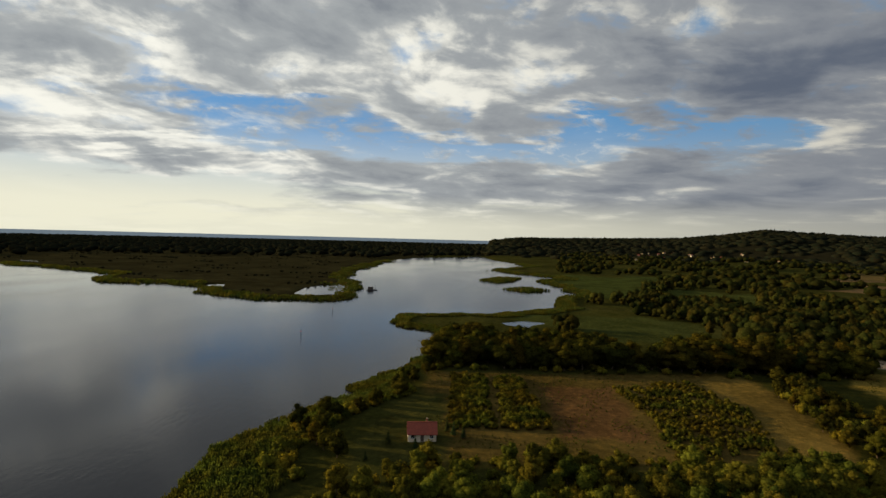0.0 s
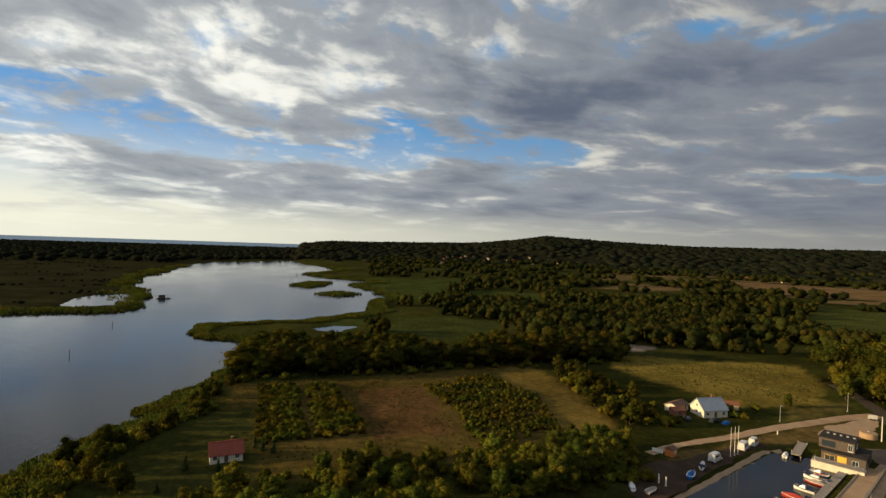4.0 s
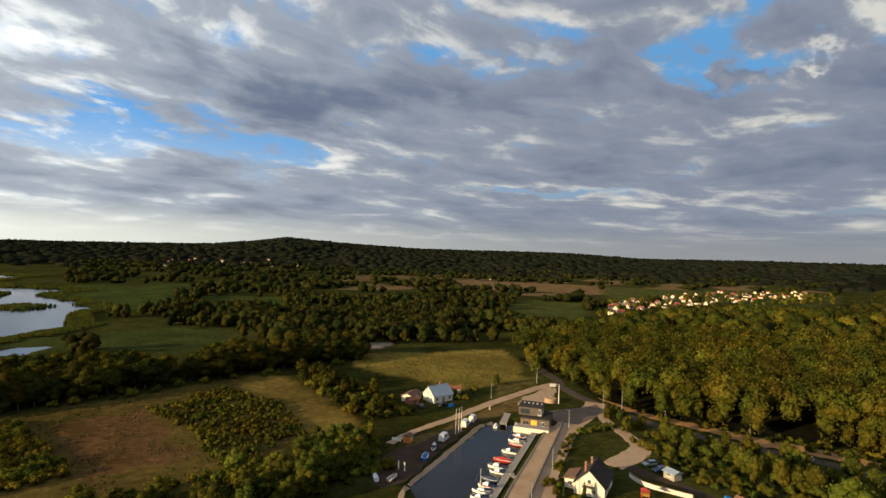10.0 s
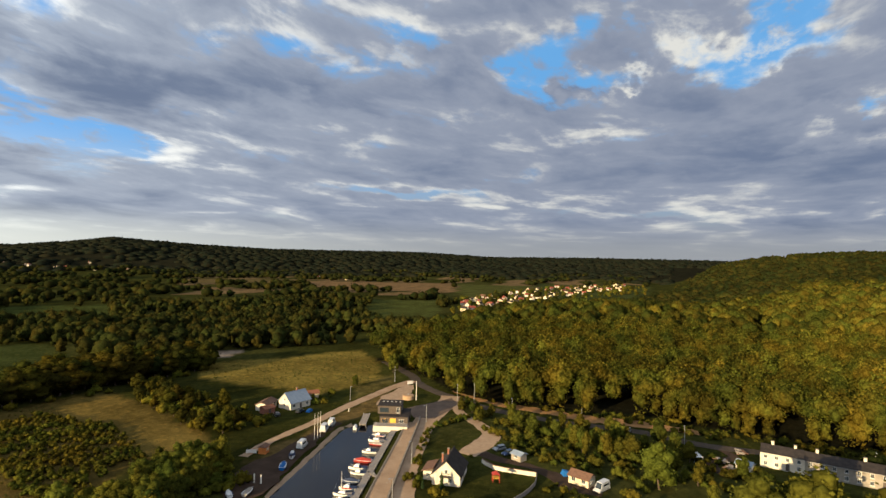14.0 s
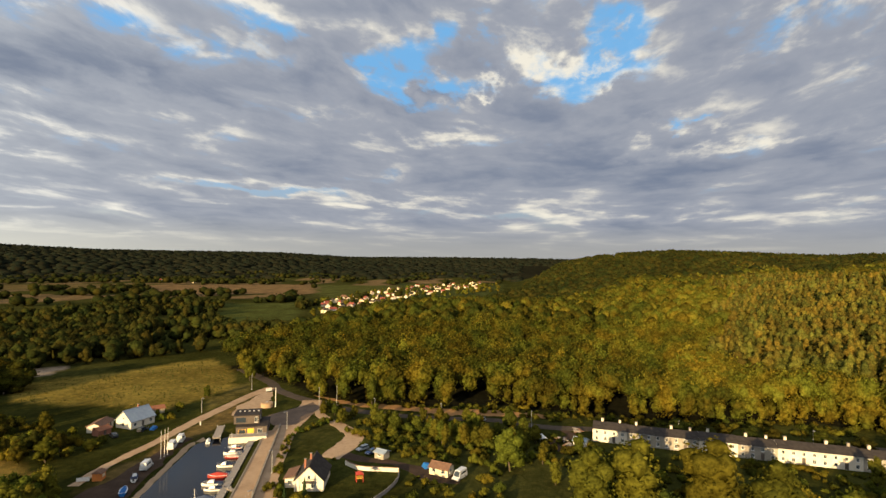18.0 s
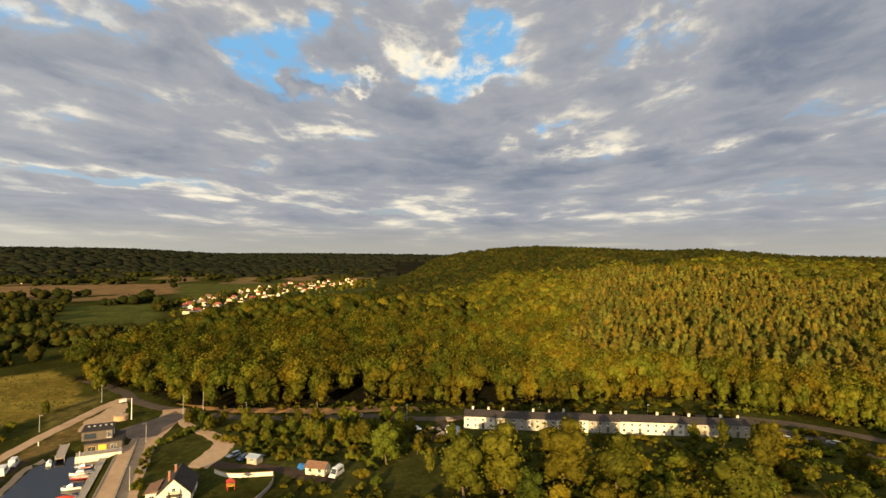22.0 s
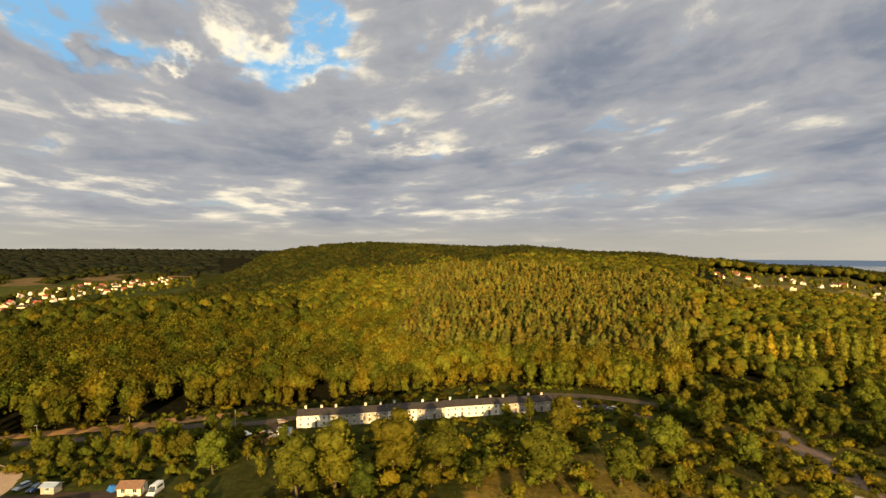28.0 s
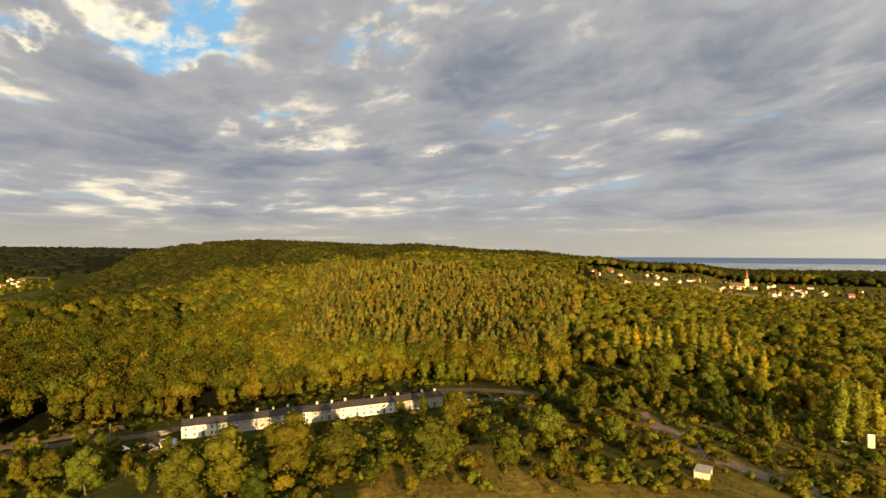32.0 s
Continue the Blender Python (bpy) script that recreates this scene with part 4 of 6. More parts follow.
def ribbon(name, pts, width, mat, label, category, lift=0.06, ragged=0.0, seed=0, kind="structure"):
    """A strip of paving that follows the ground; it is thick enough to show an edge."""
    c = curve_points(pts)
    d = np.gradient(c, axis=0)
    d /= np.linalg.norm(d, axis=1)[:, None] + 1e-9
    nrm = np.stack([-d[:, 1], d[:, 0]], 1)
    w = np.interp(np.linspace(0, 1, len(c)), np.linspace(0, 1, len(np.atleast_1d(width))), np.atleast_1d(width)) / 2
    r = np.random.default_rng(seed)
    bm = bmesh.new()
    rows = []
    for i in range(len(c)):
        row = []
        for k in (-1, -0.33, 0.33, 1):
            q = c[i] + nrm[i] * (w[i] * k + (r.uniform(-ragged, ragged) if abs(k) == 1 else 0))
            row.append((q[0], q[1]))
        rows.append(row)
    flat = np.array(rows).reshape(-1, 2)
    z = height(flat[:, 0], flat[:, 1]) + lift
    vs = [bm.verts.new((x, y, h)) for (x, y), h in zip(flat, z)]
    for i in range(len(c) - 1):
        for k in range(3):
            bm.faces.new((vs[i * 4 + k], vs[i * 4 + k + 1], vs[i * 4 + k + 5], vs[i * 4 + k + 4]))
    bmesh.ops.recalc_face_normals(bm, faces=bm.faces)
    if bm.faces and sum(f.normal.z for f in bm.faces) < 0:
        bmesh.ops.reverse_faces(bm, faces=bm.faces)
    geo = bmesh.ops.extrude_edge_only(bm, edges=[e for e in bm.edges if e.is_boundary])
    bmesh.ops.translate(bm, vec=(0, 0, -0.3), verts=[v for v in geo["geom"] if isinstance(v, bmesh.types.BMVert)])
    return tagged(part(name, bm, mat), label, category, kind=kind)


def patch(name, poly, mat, label, category, lift=0.05, seed=1, ragged=0.5):
    """A flat piece of paving with an uneven outline."""
    r = np.random.default_rng(seed)
    pts = []
    for (ax, ay), (bx, by) in zip(poly, poly[1:] + poly[:1]):
        n = max(1, int(math.hypot(bx - ax, by - ay) / 3))
        for k in range(n):
            pts.append((ax + (bx - ax) * k / n + r.uniform(-ragged, ragged), ay + (by - ay) * k / n + r.uniform(-ragged, ragged)))
    bm = bmesh.new()
    z = 1.2 + lift
    f = bm.faces.new([bm.verts.new((x, y, z)) for x, y in pts])
    if f.normal.z < 0:
        f.normal_flip()
    bmesh.ops.triangulate(bm, faces=[f])
    bm.normal_update()
    if sum(f.normal.z for f in bm.faces) < 0:
        bmesh.ops.reverse_faces(bm, faces=bm.faces)
    geo = bmesh.ops.extrude_edge_only(bm, edges=[e for e in bm.edges if e.is_boundary])
    bmesh.ops.translate(bm, vec=(0, 0, -0.3), verts=[v for v in geo["geom"] if isinstance(v, bmesh.types.BMVert)])
    return tagged(part(name, bm, mat), label, category, kind="structure")


def build_roads():
    ribbon("road", [(60.5, 60), (89.8, 63.4), (113.6, 69.5), (130.7, 78), (151.8, 87), (171, 95), (187.1, 99), (203.3, 101.1), (214.4, 105.1)], [7.5, 7.5, 7, 6.5, 7, 9, 10, 8], CONCRETE, "pale worn concrete harbour road", "road", 0.07, 0.25, 1)
    patch("road_yard", [(178.1, 103.1), (184.2, 112.1), (190.2, 111.1), (200.3, 106.1), (211.4, 103.1), (206.2, 97.2), (196.2, 95.1), (180.1, 95)], OLDTARMAC, "patched sandy tarmac turning area beside the clubhouse", "pavement", 0.085, 2)
    ribbon("road", [(262.7, 172.1), (240.6, 141.2), (228.5, 130.2), (217.5, 114.1), (211.3, 98.2), (205.2, 84.1), (202.1, 65.4), (202.9, 44.9), (205.5, 23.2), (202, 1.9), (204.8, -22.8), (205.3, -64.6), (202.5, -117.5), (188.3, -147.7), (160, -170.6)], 5.2, ASPHALT, "narrow tarmac road along the forest edge", "road", 0.06, 0.2, 3)
    ribbon("sandy_verge", [(222.5, 108.2), (213.3, 83.9), (213.3, 61.3), (212.1, 44.8), (215.8, 24.2), (216.5, -0.2)], [2, 4, 7, 9, 8, 4], SAND, "dry sandy verge under the forest edge", "verge", 0.045, 1.2, 4)
    ribbon("lane", [(230.5, 134.2), (216.4, 135.6), (196.3, 134.9), (175.1, 133.9), (152.1, 131.3), (130, 129.9), (116.1, 126.7)], [5, 5, 4.6, 4.2, 3.6, 3.2, 3], CONCRETE, "pale lane curving past the slipway", "road", 0.075, 0.25, 5)
    ribbon("track", [(186.2, 121), (195.3, 124), (208.3, 127.1), (222.4, 131.2)], [9, 12, 8, 4], GRAVEL, "pale gravel apron behind the clubhouse", "pavement", 0.05, 0.6, 6)
    ribbon("driveway", [(204.3, 98.1), (192, 89.1), (181.8, 76.1), (174.7, 69.4), (163.5, 68), (152.5, 69)], [4, 4, 4, 6, 7.5, 7], GRAVEL, "sandy driveway to the houses", "road", 0.065, 0.4, 7)
    ribbon("driveway", [(157.5, 69.1), (154.4, 59.7), (153.6, 49.4), (150.9, 41.2), (146.5, 32.9), (146.2, 25.6)], [6, 4.2, 3.6, 4, 8, 7], DIRT, "dirt drive to the shed yard", "road", 0.055, 0.5, 8)
    patch("dirt_yard", [(92.3, 103.8), (99.8, 101.8), (120.2, 109.8), (140.1, 117.4), (157.1, 122.4), (158, 126.9), (140.1, 123.8), (126.1, 121.3), (110.1, 120.7), (96.2, 114.7)], DIRT, "dark trampled earth beside the harbour basin", "yard", 0.03, 9, 0.8)
    ribbon("gravel_bank", [(88.3, 91.9), (98.6, 100.4), (120.1, 108.4), (140.1, 115.1), (154.1, 119.7), (160.1, 118.9)], 1.3, GRAVEL, "pale gravel bank of the basin", "bank", 0.05, 0.2, 10)
    ribbon("promenade", [(95.9, 68.4), (112.8, 75.9), (139.9, 86.8), (164, 96.6), (172, 100.6)], [5, 5.4, 5.4, 5.4, 5], CONCRETE, "pale concrete promenade beside the moorings", "pavement", 0.06, 0.1, 11)
    ribbon("footpath", [(131.2, -182.7), (118.4, -175.3), (103.3, -169), (79.5, -161.7), (53.6, -163.9), (25.6, -171.4)], [6, 8, 7.5, 6, 5, 5], OLDTARMAC, "cracked brown tarmac track between bushes", "path", 0.04, 0.9, 12)
    ribbon("footpath", [(165.6, -10.2), (152.2, -9.1), (138.7, -10.1), (124.2, -8)], 2.2, DIRT, "trodden garden path", "path", 0.04, 0.3, 13)
    ribbon("driveway", [(203.6, -123.8), (188.6, -130.4), (175.6, -141.4), (159.9, -149.5)], [4, 6, 8, 4], ASPHALT, "parking bay at the end of the terrace", "pavement", 0.05, 0.4, 14)
    ribbon("driveway", [(203, -0.2), (194.7, -6.3), (184.4, -0.1), (176.1, -4.1)], 3.0, DIRT, "dirt path between sheds", "path", 0.04, 0.4, 15)


build_roads()


def wall_run(name, pts, thick, z0, z1, mat, label, category, kind="structure"):
    c = curve_points(pts, 4.0)
    d = np.gradient(c, axis=0)
    d /= np.linalg.norm(d, axis=1)[:, None]
    n = np.stack([-d[:, 1], d[:, 0]], 1) * thick / 2
    rings = [[(*(p + q), z0), (*(p - q), z0), (*(p - q), z1), (*(p + q), z1)] for p, q in zip(c, n)]
    return tagged(part(name, loft(rings), mat), label, category, kind=kind)


wall_run("retaining_wall", [(94.8, 64.4), (114.3, 73.2), (139.8, 84), (165, 94.5), (177.6, 99.9)], 0.5, 0.6, 2.1, WALL_STONE, "low concrete wall along the harbour road", "wall")
wall_run("trim_kerb", [(95.9, 70.9), (111.9, 78.5), (139.9, 89.6), (163.5, 99)], 0.35, -0.6, 1.42, WALL_STONE, "concrete quay edge", "kerb")


def jetty(name, ax, ay, bx, by, width, deck_z, label):
    """A boardwalk: frame, planks in sections, piles and bollards."""
    length, turn = math.hypot(bx - ax, by - ay), math.degrees(math.atan2(by - ay, bx - ax))
    t = thing(name, ax, ay, 0, turn, label, "jetty")
    part("frame", box(0, length, -width / 2 + 0.15, width / 2 - 0.15, deck_z - 0.4, deck_z - 0.08), WALL_STONE, t)
    n = int(length / 2.0)
    plank = None
    for i in range(n):
        if plank is None:
            plank = part("deck_section", box(0.02, length / n - 0.02, -width / 2, width / 2, deck_z - 0.08, deck_z, bevel=0.015), PLANK, t)
        else:
            o = new("deck_section", plank.data)
            o.parent, o.location = t, (i * length / n, 0, 0)
    k = int(length / 8) + 1
    for i in range(k):
        for s in (-1, 1):
            part("pile", tube(1 + i * (length - 2) / max(k - 1, 1), s * (width / 2 - 0.1), -1.6, deck_z + 0.5, 0.13, 0.11), STEEL, t)
    return t


jetty("pontoon", 164, 102.8, 106, 79.5, 2.1, 0.75, "long weathered plank pontoon with moored boats")
jetty("jetty", 172.2, 120.9, 160.1, 114.4, 2.6, 1.35, "short pale plank jetty at the basin's end")
jetty("jetty", 126, 86.8, 121.8, 77.4, 1.2, 1.0, "narrow gangway from promenade to pontoon")


# ---------------- houses ----------------


def gable_walls(L, W, eave, ridge, bm=None):
    """Walls of a house with gables at both ends, ridge along x."""
    bm = bm or bmesh.new()
    pts = [(-W / 2, -0.6), (W / 2, -0.6), (W / 2, eave), (0, ridge), (-W / 2, eave)]
    return loft([[(x, y, z) for y, z in pts] for x in (-L / 2, L / 2)], True, bm)


def roof_slope(L, W, eave, ridge, side, over=0.45, thick=0.16):
    """One slope of a gable roof as a slab."""
    k = (ridge - eave) / (W / 2)
    y0, y1 = 0.0, side * (W / 2 + over)
    z0, z1 = ridge, eave - k * over
    lx = L / 2 + over * 0.8
    top = [(-lx, y0, z0 + thick), (lx, y0, z0 + thick), (lx, y1, z1 + thick), (-lx, y1, z1 + thick)]
    low = [(x, y, z - thick + 0.012) for x, y, z in top]
    return loft([low, top])


def window(parent, x, y, z, w, h, face, mat_frame=None, lean=False):
    """A window set in the wall: frame, sill, glass. face: outward direction in degrees about z."""
    m = pose(x, y, z, 0, 0, face)
    bm = bmesh.new()
    f = 0.07
    box(0.0, 0.05, -w / 2, w / 2, -h / 2, -h / 2 + f, bm)
    box(0.0, 0.05, -w / 2, w / 2, h / 2 - f, h / 2, bm)
    box(0.0, 0.05, -w / 2, -w / 2 + f, -h / 2 + f, h / 2 - f, bm)
    box(0.0, 0.05, w / 2 - f, w / 2, -h / 2 + f, h / 2 - f, bm)
    box(0.0, 0.045, -f / 3, f / 3, -h / 2 + f, h / 2 - f, bm)
    fr = part("window", bm, mat_frame or GELCOAT, parent, "", m)
    if lean:
        return fr
    part("pane", box(-0.02, 0.02, -w / 2 + f * 0.8, w / 2 - f * 0.8, -h / 2 + f * 0.8, h / 2 - f * 0.8), GLASS, fr, "dark reflecting glass")
    part("sill", box(0.0, 0.14, -w / 2 - 0.08, w / 2 + 0.08, -h / 2 - 0.08, -h / 2), mat_frame or GELCOAT, fr)
    return fr


def door(parent, x, y, z, w, h, face, mat):
    m = pose(x, y, z, 0, 0, face)
    d = part("door", box(0.0, 0.06, -w / 2, w / 2, 0, h, bevel=0.015), mat, parent, "", m)
    part("handle", box(0.06, 0.12, w / 2 - 0.2, w / 2 - 0.1, 1.0, 1.06), STEEL, d)


def chimney(parent, x, y, z0, z1, mat, s=0.5):
    c = part("chimney", box(x - s / 2, x + s / 2, y - s / 2, y + s / 2, z0, z1, bevel=0.02), mat, parent)
    part("chimney_cap", box(x - s / 2 - 0.08, x + s / 2 + 0.08, y - s / 2 - 0.08, y + s / 2 + 0.08, z1, z1 + 0.12), WALL_STONE, c)


def house(name, x, y, turn, L, W, eave, ridge, wall, roof, label, group="", z=None, wins=3, gable_wins=1, chim=1, doors=True, lean=False):
    t = thing(name, x, y, z, turn, label, "house", group)
    part("wall", gable_walls(L, W, eave, ridge - 0.02), wall, t)
    for s in (-1, 1):
        part("roof", roof_slope(L, W, eave, ridge, s), roof, t)
    bm = box(-L / 2 - 0.36, L / 2 + 0.36, -0.14, 0.14, ridge + 0.08, ridge + 0.24)
    if lean:
        bm.free()
    else:
        part("ridge_cap", bm, roof, t)
    for i in range(wins):
        px = -L / 2 + (i + 0.5) * L / wins
        for s, face in ((-1, -90), (1, 90)):
            if doors and s == -1 and i == wins // 2:
                door(t, px, s * W / 2, 0.1, 1.0, 2.05, face, CLAD)
                continue
            window(t, px, s * W / 2, 1.5, 1.2, 1.2, face, DARKMETAL if lean else None, lean)
    for s, face in ((-1, 180), (1, 0)):
        for i in range(gable_wins):
            py = (i - (gable_wins - 1) / 2) * 2.2
            window(t, s * L / 2, py, 1.5, 1.1, 1.2, face, DARKMETAL if lean else None, lean)
        if ridge > 4.8 and not lean:
            window(t, s * L / 2, 0, eave + 0.9, 0.9, 1.1, face)
    if chim:
        chimney(t, L * 0.18, W * 0.12, eave, ridge + 0.9, BRICKWALL)
    return t


def build_gable_house():
    t = house("house", 133.9, 65.4, 15, 11.0, 7.8, 2.9, 6.6, WHITE, SLATE, "white gabled house with steep dark roof", gable_wins=2)
    part("balcony", box(-6.8, -5.5, -1.6, 1.6, 2.55, 2.75), CLAD, t)
    for k in (-1.6, -0.8, 0, 0.8, 1.6):
        part("baluster", tube(-6.95, k, 2.75, 3.65, 0.04, 0.04, 6), CLAD, t)
    part("handrail", box(-7.0, -6.9, -1.6, 1.6, 3.65, 3.73), CLAD, t)
    # lean-to with a brown roof
    part("annex_wall", box(-3.0, 3.5, 3.92, 7.0, -0.5, 2.4), WHITE, t)
    bm = loft([[(-3.4, 4.1, 3.35), (3.9, 4.1, 3.35), (3.9, 7.5, 2.35), (-3.4, 7.5, 2.35)], [(-3.4, 4.1, 3.5), (3.9, 4.1, 3.5), (3.9, 7.5, 2.5), (-3.4, 7.5, 2.5)]])
    part("annex_roof", bm, BROWNROOF, t)
    window(t, -3.0, 5.6, 1.4, 1.2, 1.1, 180)
    chimney(t, -2.6, 1.6, 4.5, 7.6, BRICKWALL)


def build_clubhouse():
    """Two stacked dark boxes over a white quay wall."""
    t = thing("clubhouse", 169.6, 107, 1.2, -65, "modern dark timber harbour clubhouse with flat stepped roofs", "building")
    # x runs along the front, y towards the basin's side is negative
    part("quay_base", box(-6.2, 6.2, -9.0, -5.6, -1.8, 0.75, bevel=0.05), WHITE, t, "white rendered terrace base")
    part("lower_storey", box(-4.4, 6.0, -5.2, 6.0, -0.5, 3.1, bevel=0.04), CLAD, t)
    part("lower_roof", box(-4.6, 6.2, -5.4, 6.2, 3.1, 3.35, bevel=0.03), SLATE, t, "flat grey roof with parapet")
    part("upper_storey", box(-5.6, 3.0, -2.2, 6.2, 3.35, 6.2, bevel=0.04), CLAD, t)
    part("upper_roof", box(-5.8, 3.2, -2.4, 6.4, 6.2, 6.42, bevel=0.03), SLATE, t, "flat grey roof with parapet")
    part("terrace_deck", box(-6.0, 6.0, -8.9, -5.2, 0.75, 0.9), PLANK, t)
    part("yellow_panel", box(-0.6, 1.6, -5.26, -5.18, 0.4, 2.6), YELLOWWALL, t, "bright yellow entrance panel")
    window(t, -2.4, -5.2, 1.5, 2.4, 1.7, -90, YELLOWWALL)
    window(t, 3.6, -5.2, 1.6, 1.6, 1.5, -90, GELCOAT)
    window(t, -3.2, -2.2, 4.8, 3.4, 1.7, -90, DARKMETAL)
    window(t, 2.0, -2.2, 4.8, 1.1, 2.0, -90, GELCOAT)
    window(t, 3.0, 1.5, 4.8, 1.4, 1.4, 0, GELCOAT)
    window(t, 6.0, 0, 1.5, 1.6, 1.3, 0, DARKMETAL)
    door(t, 6.0, -3, 0.0, 1.1, 2.1, 0, GREYWALL)
    for i in range(5):
        part("roof_vent", box(-4.5 + i * 1.6, -3.9 + i * 1.6, 3 - 0.3, 3.3, 6.42, 6.75), STEEL, t)
    for i in range(7):
        part("railing_post", tube(-5.9 + i * 1.96, -8.8, 0.9, 1.9, 0.035, 0.035, 6), STEEL, t)
    part("handrail", box(-6.0, 6.0, -8.84, -8.76, 1.88, 1.95), STEEL, t)


def build_white_house():
    house("house", 165.5, 152.2, -8, 10, 7.5, 2.9, 6.2, WHITE, STEELROOF, "white cottage with pale blue-grey sheet roof", gable_wins=1)
    house("house", 157.8, 160.1, 20, 8.5, 5.0, 2.3, 3.2, WHITE, BROWNROOF, "low white outbuilding with brown roof", gable_wins=1, chim=0, wins=2)
    house("shed", 153.4, 155.1, -8, 4.6, 3.4, 2.0, 2.7, BRICKWALL, ORANGE, "small brick shed with orange roof", gable_wins=0, chim=0, wins=1)
    house("shed", 180.5, 155.8, -35, 4.8, 3.2, 2.1, 2.9, CREAM, ORANGE, "small yellow garden shed", gable_wins=0, chim=0, wins=1)
    t = thing("tarpaulin_pile", 163, 142.3, None, 20, "blue tarpaulin over stacked goods in the yard", "tarpaulin")
    part("cover", loft([[(-1.6, -0.9, 0), (1.6, -1.0, 0), (1.7, 0.9, 0), (-1.5, 1.0, 0)], [(-1.2, -0.6, 0.8), (1.3, -0.7, 0.7), (1.3, 0.6, 0.9), (-1.1, 0.7, 0.75)]]), BLUETARP, t)


def build_yard_things():
    t = thing("water_tank", 199.9, 118.6, None, 0, "low round pale concrete tank beside the clubhouse", "tank")
    part("wall", tube(0, 0, -0.2, 1.7, 2.5, 2.45, 24), GRAVEL, t)
    part("lid", tube(0, 0, 1.7, 1.95, 2.65, 2.2, 24), CONCRETE, t)
    part("hatch", tube(0.6, 0.3, 1.95, 2.1, 0.45, 0.42, 12), STEEL, t)
    t = thing("garden_tent", 184.8, 4.0, None, 25, "small white garden tent on the grass", "tent")
    part("canopy", loft([[(-1.6, -1.4, 1.7), (1.6, -1.4, 1.7), (1.6, 1.4, 1.7), (-1.6, 1.4, 1.7)], [(-0.15, -0.1, 2.8), (0.15, -0.1, 2.8), (0.15, 0.1, 2.8), (-0.15, 0.1, 2.8)]]), GELCOAT, t)
    for sx in (-1, 1):
        for sy in (-1, 1):
            part("pole", tube(sx * 1.5, sy * 1.3, 0, 1.72, 0.05, 0.05, 6), STEEL, t)
    house("shed", 183.2, -9.1, 70, 4.2, 3.0, 2.3, 3.0, WHITE, STEELROOF, "small white shed among the terrace gardens", gable_wins=0, chim=0, wins=1)
    for k, (x, y) in enumerate([(199.1, -8.7), (187.4, -3.1), (181.9, -5.2)]):
        t = thing("timber_heap", x, y, None, 40 * k, "loose heap of pale timber and rubble", "heap", "garden heaps")
        r = random.Random(60 + k)
        for i in range(9):
            w, d = r.uniform(0.8, 1.9), r.uniform(0.2, 0.5)
            part("plank", box(-w, w, -d, d, 0.0, 0.18, bevel=0.02), PLANK if i % 3 else BROWNROOF, t, "", pose(r.uniform(-1.2, 1.2), r.uniform(-1.0, 1.0), 0.1 + 0.11 * i, r.uniform(-9, 9), r.uniform(-9, 9), r.uniform(0, 180)))


def build_terrace():
    """Row of joined two-storey houses."""
    ax, ay, bx, by = 190.4, -13.5, 179.9, -115.4
    n = 9
    turn = math.degrees(math.atan2(by - ay, bx - ax))
    length = math.hypot(bx - ax, by - ay)
    unit = length / n
    walls = [WHITE, GREYWALL, GREYWALL, WHITE, GREYWALL, WHITE, WHITE, GREYWALL, GREYWALL]
    dx, dy = (bx - ax) / length, (by - ay) / length
    nx, ny = -dy, dx  # behind the front
    for i in range(n):
        s = (i + 0.5) * unit
        cx, cy = ax + dx * s + nx * 4.5, ay + dy * s + ny * 4.5
        white = walls[i] is WHITE
        t = thing("terraced_house", cx, cy, 1.2, turn, "white rendered terraced house with low dark roof" if white else "grey rendered terraced house with low dark roof", "house", "terrace row")
        L, W, e, rg = unit - 0.006, 9.0, 4.3 + (0.2 if white else 0.0), 5.6 + (0.2 if white else 0.0)
        part("wall", gable_walls(L, W, e, rg - 0.02), walls[i], t)
        for sd_ in (-1, 1):
            k = (rg - e) / (W / 2)
            bm = loft([[(-L / 2, 0, rg + 0.012), (L / 2, 0, rg + 0.012), (L / 2, sd_ * 4.9, e - k * 0.4 + 0.012), (-L / 2, sd_ * 4.9, e - k * 0.4 + 0.012)], [(-L / 2, 0, rg + 0.16), (L / 2, 0, rg + 0.16), (L / 2, sd_ * 4.9, e - k * 0.4 + 0.16), (-L / 2, sd_ * 4.9, e - k * 0.4 + 0.16)]])
            part("roof", bm, SLATE, t)
        part("gutter", box(-L / 2, L / 2, -4.98, -4.88, e - 0.16, e - 0.03), STEEL, t)
        for j in range(4):
            px = -L / 2 + (j + 0.5) * L / 4
            window(t, px, -W / 2, 3.35, 0.9, 1.1, -90)
            if j == 2:
                door(t, px, -W / 2, 0.1, 1.0, 2.1, -90, CLAD)
            else:
                window(t, px, -W / 2, 1.3, 0.95, 1.2, -90)
        chimney(t, -L * 0.22, 0.3, 5.1, rg + 1.15, WHITE, 0.75)
        if i % 2 == 0:
            chimney(t, L * 0.3, 0.3, 5.1, rg + 1.05, GREYWALL if i % 4 else WHITE, 0.7)
        if i in (0, n - 1):
            f = 180 if i == 0 else 0
            xx = -L / 2 if i == 0 else L / 2
            for yy in (-2.4, 0, 2.4):
                window(t, xx, yy, 3.3, 0.85, 1.05, f)


